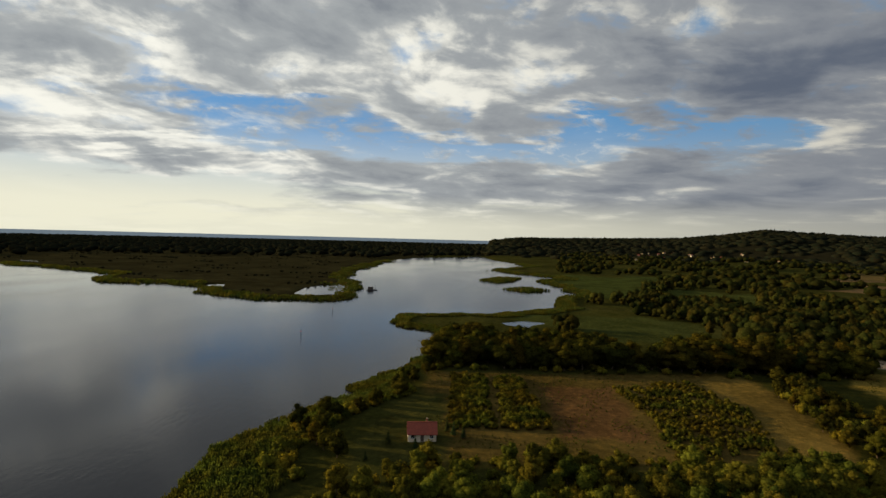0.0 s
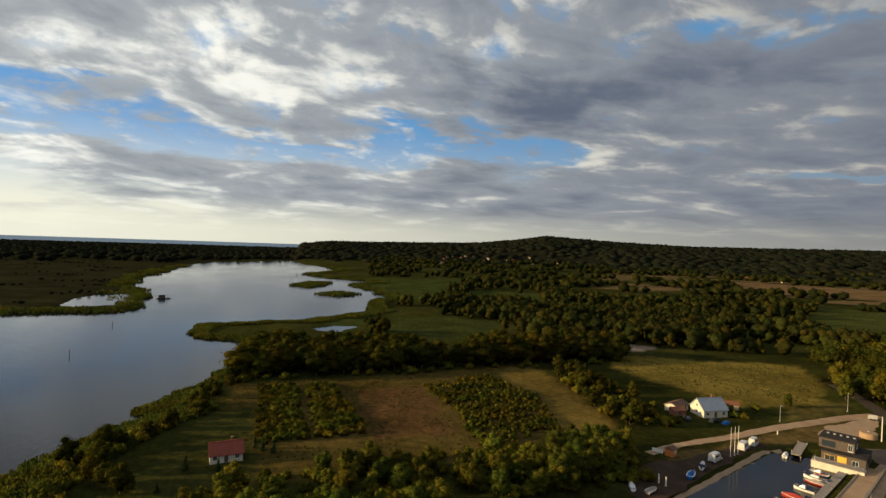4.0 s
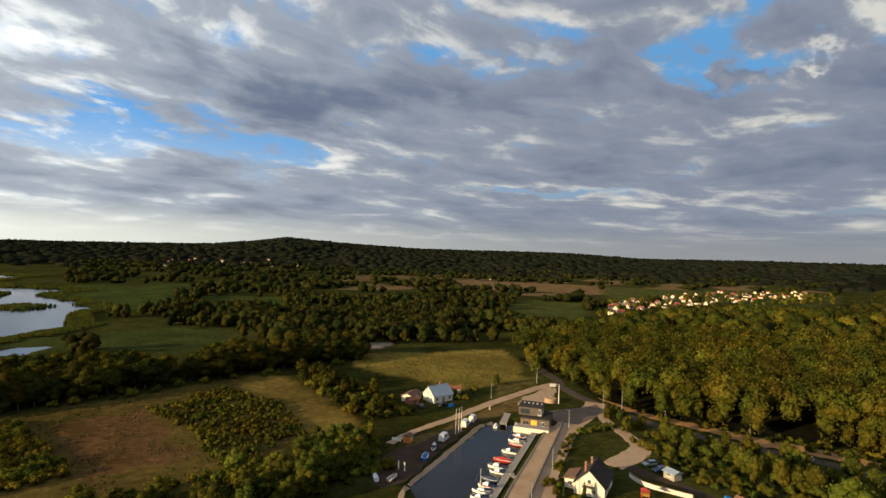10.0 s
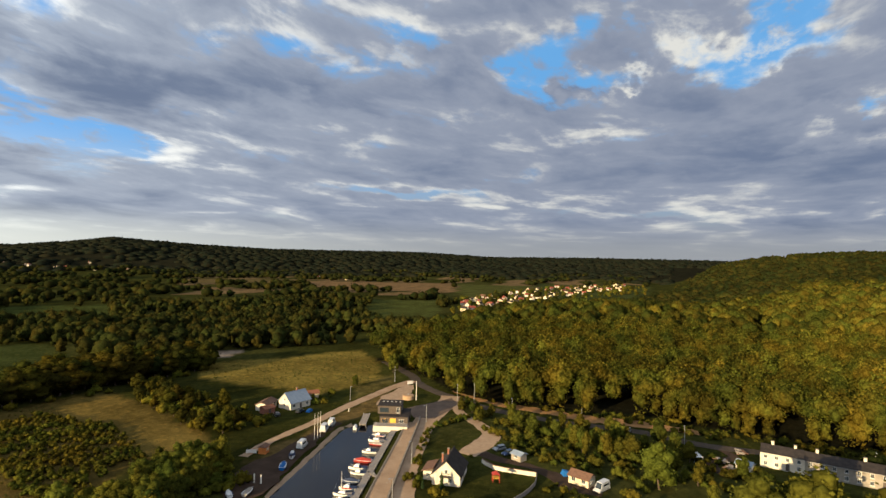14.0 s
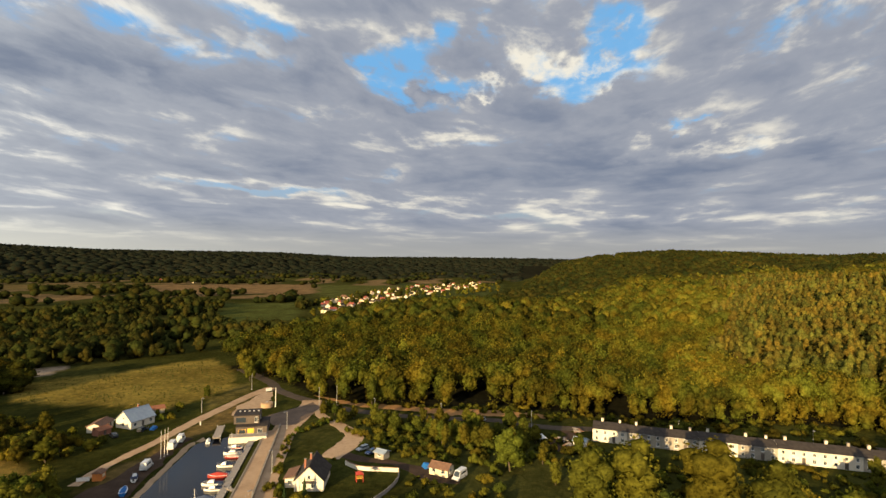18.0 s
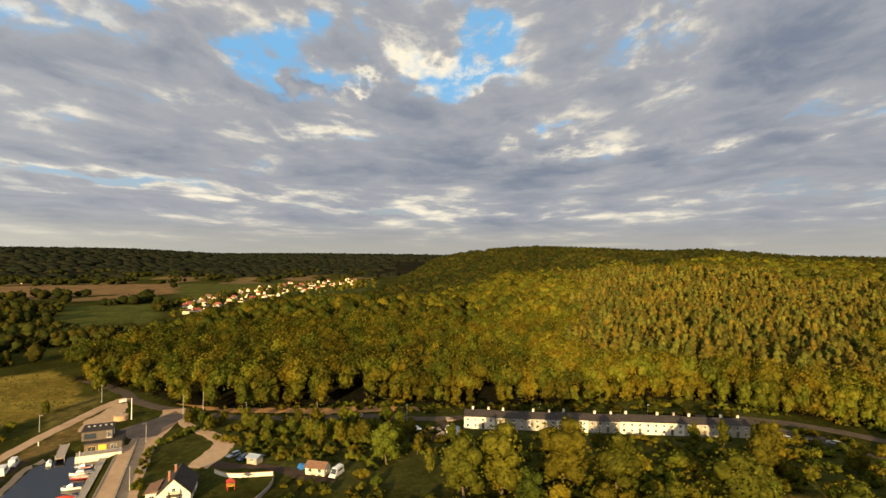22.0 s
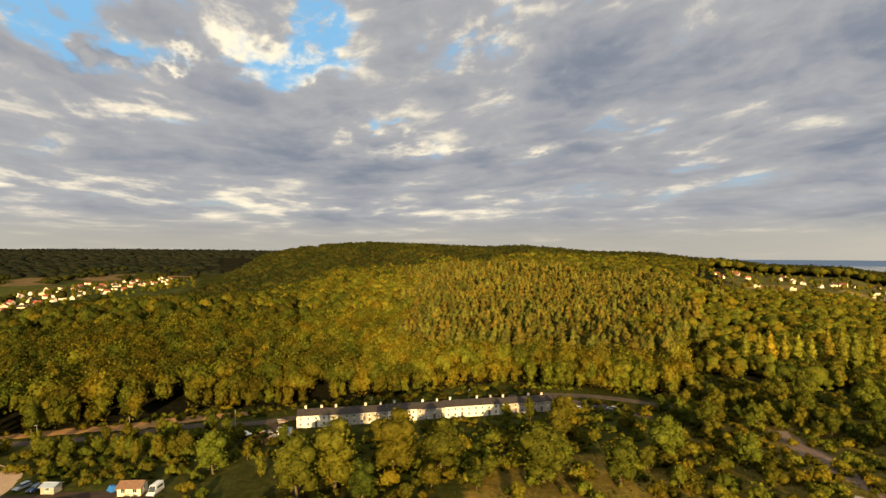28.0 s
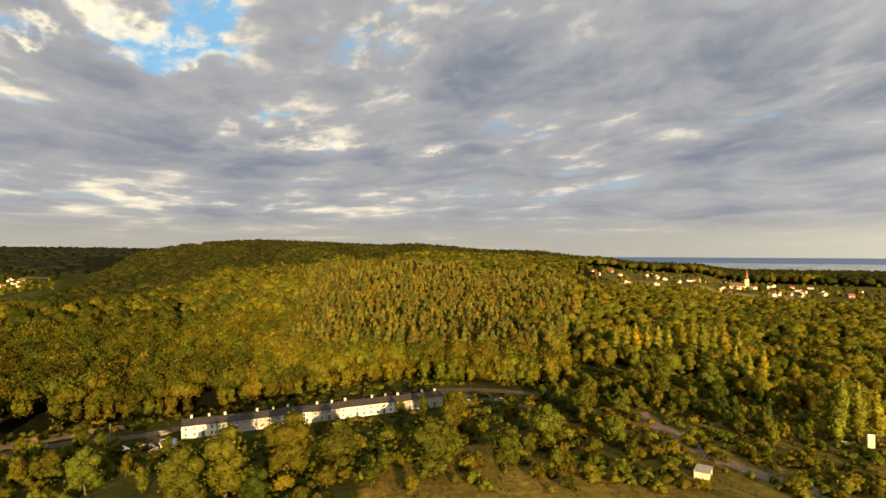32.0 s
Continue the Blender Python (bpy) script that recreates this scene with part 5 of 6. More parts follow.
def build_small_houses():
    house("house", -2, 154.2, 5, 8.2, 5.6, 2.4, 4.7, WHITE, TILE, "small white holiday house with red tiled roof", gable_wins=1)
    house("house", 31.6, 300.2, -20, 13, 7, 2.6, 5.2, BRICKWALL, TILE, "red roofed house half hidden behind trees", gable_wins=1)
    house("shed", 149, 31.9, 75, 6.0, 4.0, 2.3, 3.3, CREAM, BROWNROOF, "cream shed with rusty brown roof", gable_wins=1, chim=0, wins=2)
    house("shed", 156.8, 52.9, 70, 3.6, 3.0, 2.0, 2.5, GREYWALL, STEELROOF, "grey metal garden shed beside parked cars", gable_wins=0, chim=0, wins=1)
    # flat roofed bunker among the bushes
    t = thing("utility_hut", 78.6, -146, None, -66, "cream flat-roofed utility hut among bushes", "building")
    part("wall", box(-3.2, 3.2, -2.0, 2.0, -0.4, 2.0, bevel=0.04), CREAM, t)
    part("roof", box(-3.4, 3.4, -2.2, 2.2, 2.0, 2.2, bevel=0.03), PLANK, t, "flat mossy roof slab")
    part("door", box(-0.6, 0.6, -2.06, -1.98, 0, 1.8), CLAD, t)
    t = thing("transformer_tower", 63.9, -217.8, None, -60, "tall narrow cream transformer tower", "building")
    part("wall", box(-1.0, 1.0, -1.0, 1.0, -0.4, 4.9, bevel=0.04), CREAM, t)
    part("roof", box(-1.2, 1.2, -1.2, 1.2, 4.9, 5.1, bevel=0.03), SLATE, t)
    part("door", box(-0.5, 0.5, -1.06, -0.98, 0, 2.0), CLAD, t)
    t = thing("kiosk", 121.4, 123.9, None, 20, "small orange wooden kiosk beside the lane", "kiosk")
    part("wall", box(-1.3, 1.3, -1.2, 1.2, 0, 2.1, bevel=0.03), ORANGEPAINT, t)
    part("roof", loft([[(-1.6, -1.5, 2.1), (1.6, -1.5, 2.1), (1.6, 1.5, 2.1), (-1.6, 1.5, 2.1)], [(-1.3, -0.1, 2.8), (1.3, -0.1, 2.8), (1.3, 0.1, 2.8), (-1.3, 0.1, 2.8)]]), BROWNROOF, t)
    part("hatch", box(-0.7, 0.7, -1.26, -1.18, 0.9, 1.7), CREAM, t)


build_gable_house()
build_clubhouse()
build_white_house()
build_yard_things()
build_terrace()
build_small_houses()


def village_house(seed, z=None):
    r = random.Random(seed)
    wall = r.choice([WHITE, WHITE, CREAM, CREAM, GREYWALL])
    roof = r.choice([ORANGE, BROWNROOF, TILE, BROWNROOF, SLATE])
    names = {WHITE: "white", CREAM: "cream", GREYWALL: "grey"}
    rn = {ORANGE: "orange", TILE: "red", BROWNROOF: "brown", SLATE: "dark"}
    L, W = r.uniform(10, 15), r.uniform(8, 10)
    e = r.uniform(3.0, 5.4)
    return house("house", 0, 0, 0, L, W, e, e + r.uniform(2.8, 4.0), wall, roof, "%s village house with %s roof" % (names[wall], rn[roof]), "village houses", 0, 1, 1, 1, False, True)


def build_villages():
    kinds = [village_house(500 + i) for i in range(8)]
    r = random.Random(9)
    spots = []
    # village in the valley behind the wood
    for i in range(92):
        f = (i + r.uniform(-0.4, 0.4)) / 92
        az = 65.4 + f * 16.8 + r.uniform(-0.5, 0.5)
        d = (640 + 700 * max(f, 0.0) ** 1.2) * r.uniform(0.95, 1.32)
        spots.append((az, d))
    # houses at the foot of the far range
    while len(spots) < 92 + 44:
        az, d = r.gauss(24, 5), r.uniform(1720, 2250)
        if 13.5 < az < 36 and waves(d * math.sin(radians(az)), d * math.cos(radians(az)), 170, 48) > 0.15:
            spots.append((az, d))
    for i in range(8):
        spots.append((r.uniform(44, 62), r.uniform(1500, 1700)))
    # hilltop village with the church
    for i in range(44):
        az = r.uniform(136.5, 160)
        d = r.uniform(900, 1180)
        spots.append((az, d))
    spots += [(153.2, 508), (154.8, 640), (155.5, 660), (158, 700), (93.4, 1180), (94.2, 1200), (133, 1080), (133.8, 1090)]
    used = set()
    for i, (az, d) in enumerate(spots):
        x, y = d * math.sin(radians(az)), d * math.cos(radians(az))
        k = kinds[i % 8] if i < 8 else kinds[r.randrange(8)]
        m = Matrix.LocRotScale((x, y, zat(x, y)), Euler((0, 0, r.uniform(0, 3.14))), (0.70, 0.70, 0.74))
        if k not in used:
            k.matrix_basis = m
            used.add(k)
        else:
            copy_thing(k, Matrix()).matrix_basis = m
    # church with a spire on the hilltop
    az, d = 150.4, 1060
    x, y = d * math.sin(radians(az)), d * math.cos(radians(az))
    t = thing("church", x, y, zat(x, y) - 1, 20, "cream village church with tall pointed spire", "church")
    part("nave", gable_walls(24, 12, 7, 12), CREAM, t)
    for s in (-1, 1):
        part("roof", roof_slope(24, 12, 7, 12, s), BROWNROOF, t)
    part("tower", box(-17, -11, -3, 3, 0, 19, bevel=0.1), CREAM, t)
    part("spire", tube(-14, 0, 19, 37, 2.9, 0.12, 8), BRICKWALL, t)
    for s in (-1, 1):
        for i in range(4):
            window(t, -8 + i * 5.5, s * 6, 5, 1.4, 4.0, 90 * s)


build_villages()

# ---------------- boats ----------------


def hull_rings(L, B, H, n=9):
    rings = []
    for i in range(n):
        u = i / (n - 1)
        x = (u - 0.5) * L
        w = B / 2 * (1 - max(0, (u - 0.45) / 0.55) ** 2.2) * (0.86 + 0.14 * min(1, u * 4)) + 0.02
        sheer = H + 0.18 * H * (max(0, u - 0.4) * 1.6) ** 2
        keel = -0.25 + 0.35 * max(0, (u - 0.6) / 0.4) ** 2
        rings.append([(x, -w, sheer), (x, -w * 0.92, sheer * 0.45), (x, -w * 0.5, keel), (x, w * 0.5, keel), (x, w * 0.92, sheer * 0.45), (x, w, sheer)])
    return rings


def boat(name, x, y, turn, L, B, H, hull, label, kind="motor", z=0.0, cover=None):
    L, B, H = L * 0.86, B * 0.86, H * 0.86
    t = thing(name, x, y, z, turn, label, "boat", "moored boats")
    part("hull", loft(hull_rings(L, B, H)), hull, t, smooth_faces=False)
    part("rubbing_strake", loft([[(px, py * 1.02, pz - 0.02) for px, py, pz in (r[0], r[5])] + [(px, py * 1.02, pz + 0.05) for px, py, pz in (r[5], r[0])] for r in hull_rings(L * 1.004, B, H)]), GELCOAT if hull is not GELCOAT else NAVY, t)
    if cover:
        part("canvas_cover", loft([[(-L * 0.48, -B * 0.42, H), (-L * 0.48, B * 0.42, H), (-L * 0.46, 0, H + 0.35)], [(0, -B * 0.48, H), (0, B * 0.48, H), (0, 0, H + 0.8)], [(L * 0.4, -B * 0.22, H * 1.1), (L * 0.4, B * 0.22, H * 1.1), (L * 0.42, 0, H * 1.15 + 0.2)]]), cover, t)
    if kind == "motor":
        c0, c1 = -L * 0.08, L * 0.26
        part("cabin", loft([[(c0, -B * 0.34, H), (c1, -B * 0.24, H), (c1, B * 0.24, H), (c0, B * 0.34, H)], [(c0 + 0.1, -B * 0.28, H + 0.75), (c1 - 0.7, -B * 0.2, H + 0.7), (c1 - 0.7, B * 0.2, H + 0.7), (c0 + 0.1, B * 0.28, H + 0.75)]]), GELCOAT, t)
        part("windscreen", loft([[(c1 - 0.02, -B * 0.2, H + 0.2), (c1 - 0.02, B * 0.2, H + 0.2), (c1 - 0.10, B * 0.2, H + 0.2), (c1 - 0.10, -B * 0.2, H + 0.2)], [(c1 - 0.56, -B * 0.18, H + 0.66), (c1 - 0.56, B * 0.18, H + 0.66), (c1 - 0.7, B * 0.18, H + 0.66), (c1 - 0.7, -B * 0.18, H + 0.66)]]), GLASS, t)
        part("cockpit", box(-L * 0.42, c0, -B * 0.32, B * 0.32, H - 0.02, H + 0.12), NAVY, t)
        part("outboard_motor", box(-L * 0.5 - 0.35, -L * 0.5 + 0.05, -0.2, 0.2, 0.2, H + 0.45, bevel=0.06), DARKMETAL, t)
        for s in (-1, 1):
            part("bow_rail", box(L * 0.2, L * 0.44, s * B * 0.16 - 0.02, s * B * 0.16 + 0.02, H * 1.12 + 0.3, H * 1.12 + 0.34), STEEL, t)
    if kind == "sail":
        part("coachroof", loft([[(-L * 0.1, -B * 0.3, H), (L * 0.25, -B * 0.2, H * 1.08), (L * 0.25, B * 0.2, H * 1.08), (-L * 0.1, B * 0.3, H)], [(-L * 0.08, -B * 0.24, H + 0.5), (L * 0.18, -B * 0.16, H + 0.45), (L * 0.18, B * 0.16, H + 0.45), (-L * 0.08, B * 0.24, H + 0.5)]]), GELCOAT, t)
        part("mast", tube(L * 0.1, 0, H, L * 1.12, 0.075, 0.05, 8), PALEPOLE, t)
        part("boom", box(-L * 0.38, L * 0.1, -0.05, 0.05, H + 1.0, H + 1.1), PALEPOLE, t)
        part("furled_sail", loft([[(x0, 0.16 * math.cos(a) * s, H + 1.22 + 0.16 * math.sin(a) * s) for a in (0, 1.05, 2.1, 3.14, 4.2, 5.2)] for x0, s in ((-L * 0.36, 0.6), (-L * 0.1, 1.0), (L * 0.08, 1.1))]), REDHULL, t, "red sail cover")
        part("cockpit", box(-L * 0.4, -L * 0.1, -B * 0.28, B * 0.28, H - 0.02, H + 0.1), PLANK, t)
        for ex in (-L * 0.49, L * 0.49):
            p0, p1 = Vector((ex, 0, H)), Vector((L * 0.1, 0, L * 1.1))
            bm = loft([[p0 + Vector((0, a, b)) for a, b in ((-0.02, 0), (0.02, 0), (0, 0.03))], [p1 + Vector((0, a, b)) for a, b in ((-0.02, 0), (0.02, 0), (0, 0.03))]])
            part("stay", bm, STEEL, t)
    return t


def build_boats():
    # bows point out over the basin, sterns to the pontoon
    b = 112
    boat("sailboat", 150.7, 101.4, b, 7.2, 2.5, 0.95, GELCOAT, "white sailing boat with red sail cover and bare mast", "sail")
    boat("rowing_boat", 148, 99.9, b, 5.6, 1.9, 0.55, REDHULL, "low red wooden boat at the pontoon", "open", cover=PLANK)
    boat("motorboat", 155.1, 103.7, b, 5.6, 2.2, 0.8, NAVY, "dark hulled motorboat beside the clubhouse")
    boat("motorboat", 140.8, 97.7, b, 5.6, 2.2, 0.85, GELCOAT, "white cabin motorboat at the pontoon")
    boat("motorboat", 133.4, 94.9, b, 6.6, 2.5, 0.9, REDHULL, "long red covered boat at the pontoon", "open", cover=REDHULL)
    boat("motorboat", 128.2, 92.9, b, 6.8, 2.4, 0.9, GELCOAT, "white sport motorboat with windscreen")
    boat("motorboat", 125.4, 90.5, b, 6.0, 2.1, 0.75, GELCOAT, "white motorboat with dark open cockpit")
    boat("motorboat", 119.6, 89.1, b, 5.6, 2.1, 0.7, NAVY, "small dark boat with grey canvas cover", "open", cover=NAVY)
    boat("motorboat", 115.6, 86.9, b, 6.0, 2.3, 0.85, GELCOAT, "white cabin cruiser at the pontoon")
    boat("sailboat", 112, 85.7, b, 6.6, 2.3, 0.9, GELCOAT, "white yacht with tall bare mast", "sail")
    boat("motorboat", 108.6, 84, b, 5.6, 2.1, 0.8, GELCOAT, "white motorboat at the pontoon's end")
    boat("motorboat", 158.7, 116.5, 30, 5.0, 2.0, 0.8, GELCOAT, "small white boat beside the short jetty", "open", cover=GELCOAT)
    # boats ashore
    t = boat("boat_on_shore", 115.7, 110.4, 35, 5.6, 2.2, 0.8, BLUETARP, "boat on land wrapped in blue tarpaulin", "open", 1.5, BLUETARP)
    t = boat("boat_on_shore", 123.1, 113.8, 35, 5.0, 2.0, 0.8, GELCOAT, "white motorboat standing on a trailer", "motor", 1.75)
    boat("boat_on_shore", 98.7, 106, 20, 5.0, 2.0, 0.55, GREYWALL, "upturned grey boat on the earth bank", "open", 1.45, GREYWALL)
    boat("boat_on_shore", 95.3, 109.2, 60, 4.8, 1.9, 0.7, GELCOAT, "white dinghy lying on the bank", "open", 1.45, GELCOAT)
    for px, py, tn in ((115.7, 110.4, 35), (123.1, 113.8, 35), (98.7, 106, 20), (95.3, 109.2, 60)):
        t = thing("boat_trailer", px, py, 1.2, tn, "rusty two-wheeled boat trailer under a boat", "trailer", "boat trailers")
        part("chassis", box(-2.0, 3.0, -0.06, 0.06, 0.12, 0.24), DARKMETAL, t)
        part("crossbar", box(-1.0, -0.9, -0.9, 0.9, 0.1, 0.3), DARKMETAL, t)
        for s in (-1, 1):
            bm = tube(0, 0, -0.09, 0.09, 0.26, 0.26, 14)
            part("wheel", bm, RUBBER, t, "", pose(-0.95, s * 0.95, 0.25, 90, 0, 0))
    # houseboat anchored in the bay
    t = thing("houseboat", -79.3, 583.7, 0.0, 10, "dark anchored work pontoon with small cabin in the bay", "boat")
    part("float", box(-6, 6, -2.4, 2.4, -0.5, 0.8, bevel=0.1), DARKMETAL, t)
    part("cabin", box(-4.5, 1.5, -1.8, 1.8, 0.8, 3.4, bevel=0.06), CLAD, t)
    part("roof", box(-4.9, 1.9, -2.1, 2.1, 3.4, 3.6), SLATE, t)
    part("crane_mast", tube(3.8, 0, 0.8, 6.0, 0.16, 0.1), DARKMETAL, t)
    for px, py in ((-81.8, 310.7), (-84.8, 409.5), (-96.4, 624.5), (-118.2, 638.8), (-100.8, 673.4)):
        t = thing("channel_marker", px, py, -0.4, 0, "thin dark channel marker standing in the water", "marker", "channel markers")
        part("pole", tube(0, 0, -0.5, 3.0, 0.16, 0.12, 8), DARKMETAL, t)
        part("topmark", tube(0, 0, 3.0, 3.6, 0.35, 0.05, 8), REDHULL, t)


build_boats()

# ---------------- vehicles, poles, fences ----------------


def car(name, x, y, turn, paint, label, van=False, L=4.4, W=1.75):
    t = thing(name, x, y, 1.27, turn, label, "van" if van else "car", "parked vehicles")
    h = 1.0 if not van else 1.1
    prof = [(-L / 2, 0.35), (-L / 2, h * 0.9), (-L / 2 + 0.3, h), (L / 2 - 0.9, h * 0.92), (L / 2 - 0.05, 0.72), (L / 2, 0.35)]
    part("body", loft([[(px, s * W / 2 * k, pz) for px, pz in prof] for s, k in ((-1, 0.94), (-1, 1.0), (1, 1.0), (1, 0.94))]), paint, t)
    top = 1.45 if not van else 2.5
    c0, c1 = (-L / 2 + 0.15, L * 0.22) if not van else (-L / 2 + 0.02, L * 0.34)
    part("cabin", loft([[(c0, -W * 0.48, h - 0.02), (c1, -W * 0.48, h - 0.06), (c1, W * 0.48, h - 0.06), (c0, W * 0.48, h - 0.02)], [(c0 + 0.12, -W * 0.4, top), (c1 - 0.7, -W * 0.4, top), (c1 - 0.7, W * 0.4, top), (c0 + 0.12, W * 0.4, top)]]), paint if van else GLASS, t)
    part("roof", box(c0 + 0.14, c1 - 0.72, -W * 0.39, W * 0.39, top - 0.01, top + 0.05, bevel=0.02), paint, t)
    part("windscreen", loft([[(c1 + 0.01, -W * 0.42, h), (c1 + 0.01, W * 0.42, h), (c1 - 0.06, W * 0.42, h), (c1 - 0.06, -W * 0.42, h)], [(c1 - 0.62, -W * 0.37, top - 0.1), (c1 - 0.62, W * 0.37, top - 0.1), (c1 - 0.7, W * 0.37, top - 0.1), (c1 - 0.7, -W * 0.37, top - 0.1)]]), GLASS, t)
    for sx in (-1, 1):
        part("bumper", box(sx * L / 2 - 0.08, sx * L / 2 + 0.08, -W * 0.46, W * 0.46, 0.3, 0.52, bevel=0.03), DARKMETAL, t)
        for sy in (-1, 1):
            w = part("wheel", tube(0, 0, -0.1, 0.1, 0.31, 0.31, 16), RUBBER, t, "", pose(sx * L * 0.31, sy * (W / 2 - 0.08), 0.31, 90, 0, 0))
            part("rim", tube(0, 0, -0.11, 0.11, 0.19, 0.19, 12), STEEL, w)
    for sy in (-1, 1):
        part("headlight", box(L / 2 - 0.1, L / 2 + 0.02, sy * W * 0.36 - 0.16, sy * W * 0.36 + 0.16, 0.6, 0.74), GELCOAT, t)
        if van:
            part("side_window", box(c0 + 0.6, c1 - 1.2, sy * W * 0.452 - 0.03, sy * W * 0.452 + 0.03, 1.5, 2.0), GLASS, t)
    return t


def build_vehicles():
    car("camper_van", 131.1, 117, 20, CARPAINT[0], "white camper van parked beside the basin", True, 5.2, 2.0)
    car("camper_van", 147.5, 121.7, 25, CARPAINT[0], "white camper van near the flagpoles", True, 5.6, 2.1)
    car("camper_van", 153.8, 123.5, 25, CARPAINT[0], "white delivery van at the basin's end", True, 5.0, 2.0)
    car("camper_van", 146.8, 26.1, 160, CARPAINT[0], "white camper van in the shed yard", True, 5.4, 2.1)
    car("car", 161.5, 61.2, 150, CARPAINT[1], "silver car parked under garden trees")
    car("car", 159.2, 57.3, 155, CARPAINT[3], "dark blue car parked beside the shed")
    car("car", 151.9, 148.7, 60, CARPAINT[2], "black car parked beside the cottage")
    car("car", 160, 144.2, 10, CARPAINT[2], "dark car parked near the lane")
    car("car", 178.6, -126.7, 30, CARPAINT[0], "white car in the parking bay")
    car("car", 176.9, -133.8, 35, CARPAINT[2], "dark car in the parking bay")
    car("car", 173.5, -140.8, 35, CARPAINT[1], "silver car in the parking bay")
    car("car", 203.6, 28.3, 92, CARPAINT[1], "silver car on the forest road")
    car("car", 69.8, -211.3, 20, CARPAINT[0], "white car beside the transformer tower")
    t = thing("tarpaulin_pile", 152.6, 37.3, None, 40, "blue tarpaulin over a heap beside the shed", "tarpaulin")
    part("cover", loft([[(-1.3, -1.1, 0), (1.3, -1.2, 0), (1.4, 1.1, 0), (-1.2, 1.2, 0)], [(-0.8, -0.6, 1.3), (0.9, -0.7, 1.1), (0.8, 0.6, 1.4), (-0.7, 0.7, 1.2)]]), BLUETARP, t)


def street_lamp(x, y, turn, h, mat, label, name="street_lamp"):
    t = thing(name, x, y, None, turn, label, "street lamp", "street lamps")
    part("pole", tube(0, 0, 0, h, 0.11, 0.06, 8), mat, t)
    part("base", tube(0, 0, 0, 0.5, 0.18, 0.16, 8), mat, t)
    part("arm", box(0, 1.0, -0.04, 0.04, h - 0.05, h + 0.04), mat, t)
    part("lamp_head", box(0.7, 1.4, -0.14, 0.14, h - 0.06, h + 0.08, bevel=0.03), STEEL, t)


def build_poles():
    for x, y, tn in ((138.8, 118.7, 0), (140.5, 118.8, 0), (142.2, 119.1, 0)):
        t = thing("flagpole", x, y, None, 0, "tall pale bare flagpole beside the basin", "flagpole", "flagpoles")
        part("pole", tube(0, 0, 0, 8.5, 0.10, 0.05, 8), PALEPOLE, t)
        part("finial", tube(0, 0, 8.5, 8.65, 0.09, 0.05, 8), STEEL, t)
        part("footing", box(-0.3, 0.3, -0.3, 0.3, -0.1, 0.15), WALL_STONE, t)
    for x, y, tn, h in ((174.9, 95.7, 160, 6.5), (137.1, 79.8, 160, 6.8), (111.7, 70.4, 160, 6.8), (208.8, 99, 200, 7.5), (214, 93.2, 200, 7.5), (200.1, 70.7, 180, 7.0), (199.1, 43, 180, 7.2), (198, 8.1, 180, 7.0), (199.4, -43.6, 180, 7.0), (198.7, -86, 180, 7.0), (224.4, 141.1, 220, 7.5), (185.1, 138.9, 250, 6.0)):
        street_lamp(x, y, tn, h, STEEL, "grey steel street lamp with one arm")
    t = thing("utility_pole", 200.4, 114.9, None, 20, "white concrete utility pole with crossarm", "pole")
    part("pole", loft([[(-0.22, -0.16, 0), (0.22, -0.16, 0), (0.22, 0.16, 0), (-0.22, 0.16, 0)], [(-0.12, -0.1, 8.2), (0.12, -0.1, 8.2), (0.12, 0.1, 8.2), (-0.12, 0.1, 8.2)]]), PALEPOLE, t)
    part("crossarm", box(-0.9, 0.9, -0.06, 0.06, 7.5, 7.65), STEEL, t)
    t = thing("notice_board", 220.8, 130, None, -35, "white roadside notice board on two posts", "sign")
    part("board", box(-1.5, 1.5, -0.06, 0.06, 1.0, 2.4, bevel=0.02), GELCOAT, t)
    for s in (-1, 1):
        part("post", tube(s * 1.2, 0, 0, 1.0, 0.06, 0.06, 6), STEEL, t)
    # white posts and stumps on the bank
    for x, y, h in ((102.2, 112.7, 2.2), (104.3, 109.8, 2.4), (104.7, 107.7, 2.4), (171.1, 128.9, 1.4)):
        t = thing("mooring_post", x, y, None, 0, "pale upright wooden post on the bank", "post", "bank posts")
        part("post", tube(0, 0, -0.2, h, 0.22, 0.18, 8), PALEPOLE, t)
        part("post_cap", tube(0, 0, h, h + 0.08, 0.24, 0.2, 8), WALL_STONE, t)
    wall_run("garden_wall", [(148.9, 61.9), (145.8, 56.7), (146.3, 50.4), (147.2, 44.5)], 0.3, 0.8, 2.4, WHITE, "white rendered garden wall with dark coping", "wall")
    wall_run("garden_wall_coping", [(148.9, 61.9), (145.8, 56.7), (146.3, 50.4), (147.2, 44.5)], 0.45, 2.4, 2.5, BROWNROOF, "brown coping of the garden wall", "trim")
    wall_run("fence", [(147.3, 44.3), (140.8, 42.8), (132.8, 43.4), (124.8, 45.5)], 0.12, 1.0, 2.4, PLANK, "grey wooden board fence round the garden", "fence")
    wall_run("fence", [(118.4, 128.3), (120.1, 125.7)], 0.1, 1.0, 2.3, GELCOAT, "short white board fence beside the kiosk", "fence")
    # garden play things
    t = thing("climbing_frame", 138.1, 53.2, None, 30, "red and yellow garden climbing frame", "playground")
    for sx in (-1, 1):
        for sy in (-1, 1):
            part("post", tube(sx * 0.9, sy * 0.9, 0, 2.2, 0.08, 0.08, 6), REDHULL, t)
    part("platform", box(-0.95, 0.95, -0.95, 0.95, 1.1, 1.2), YELLOWWALL, t)
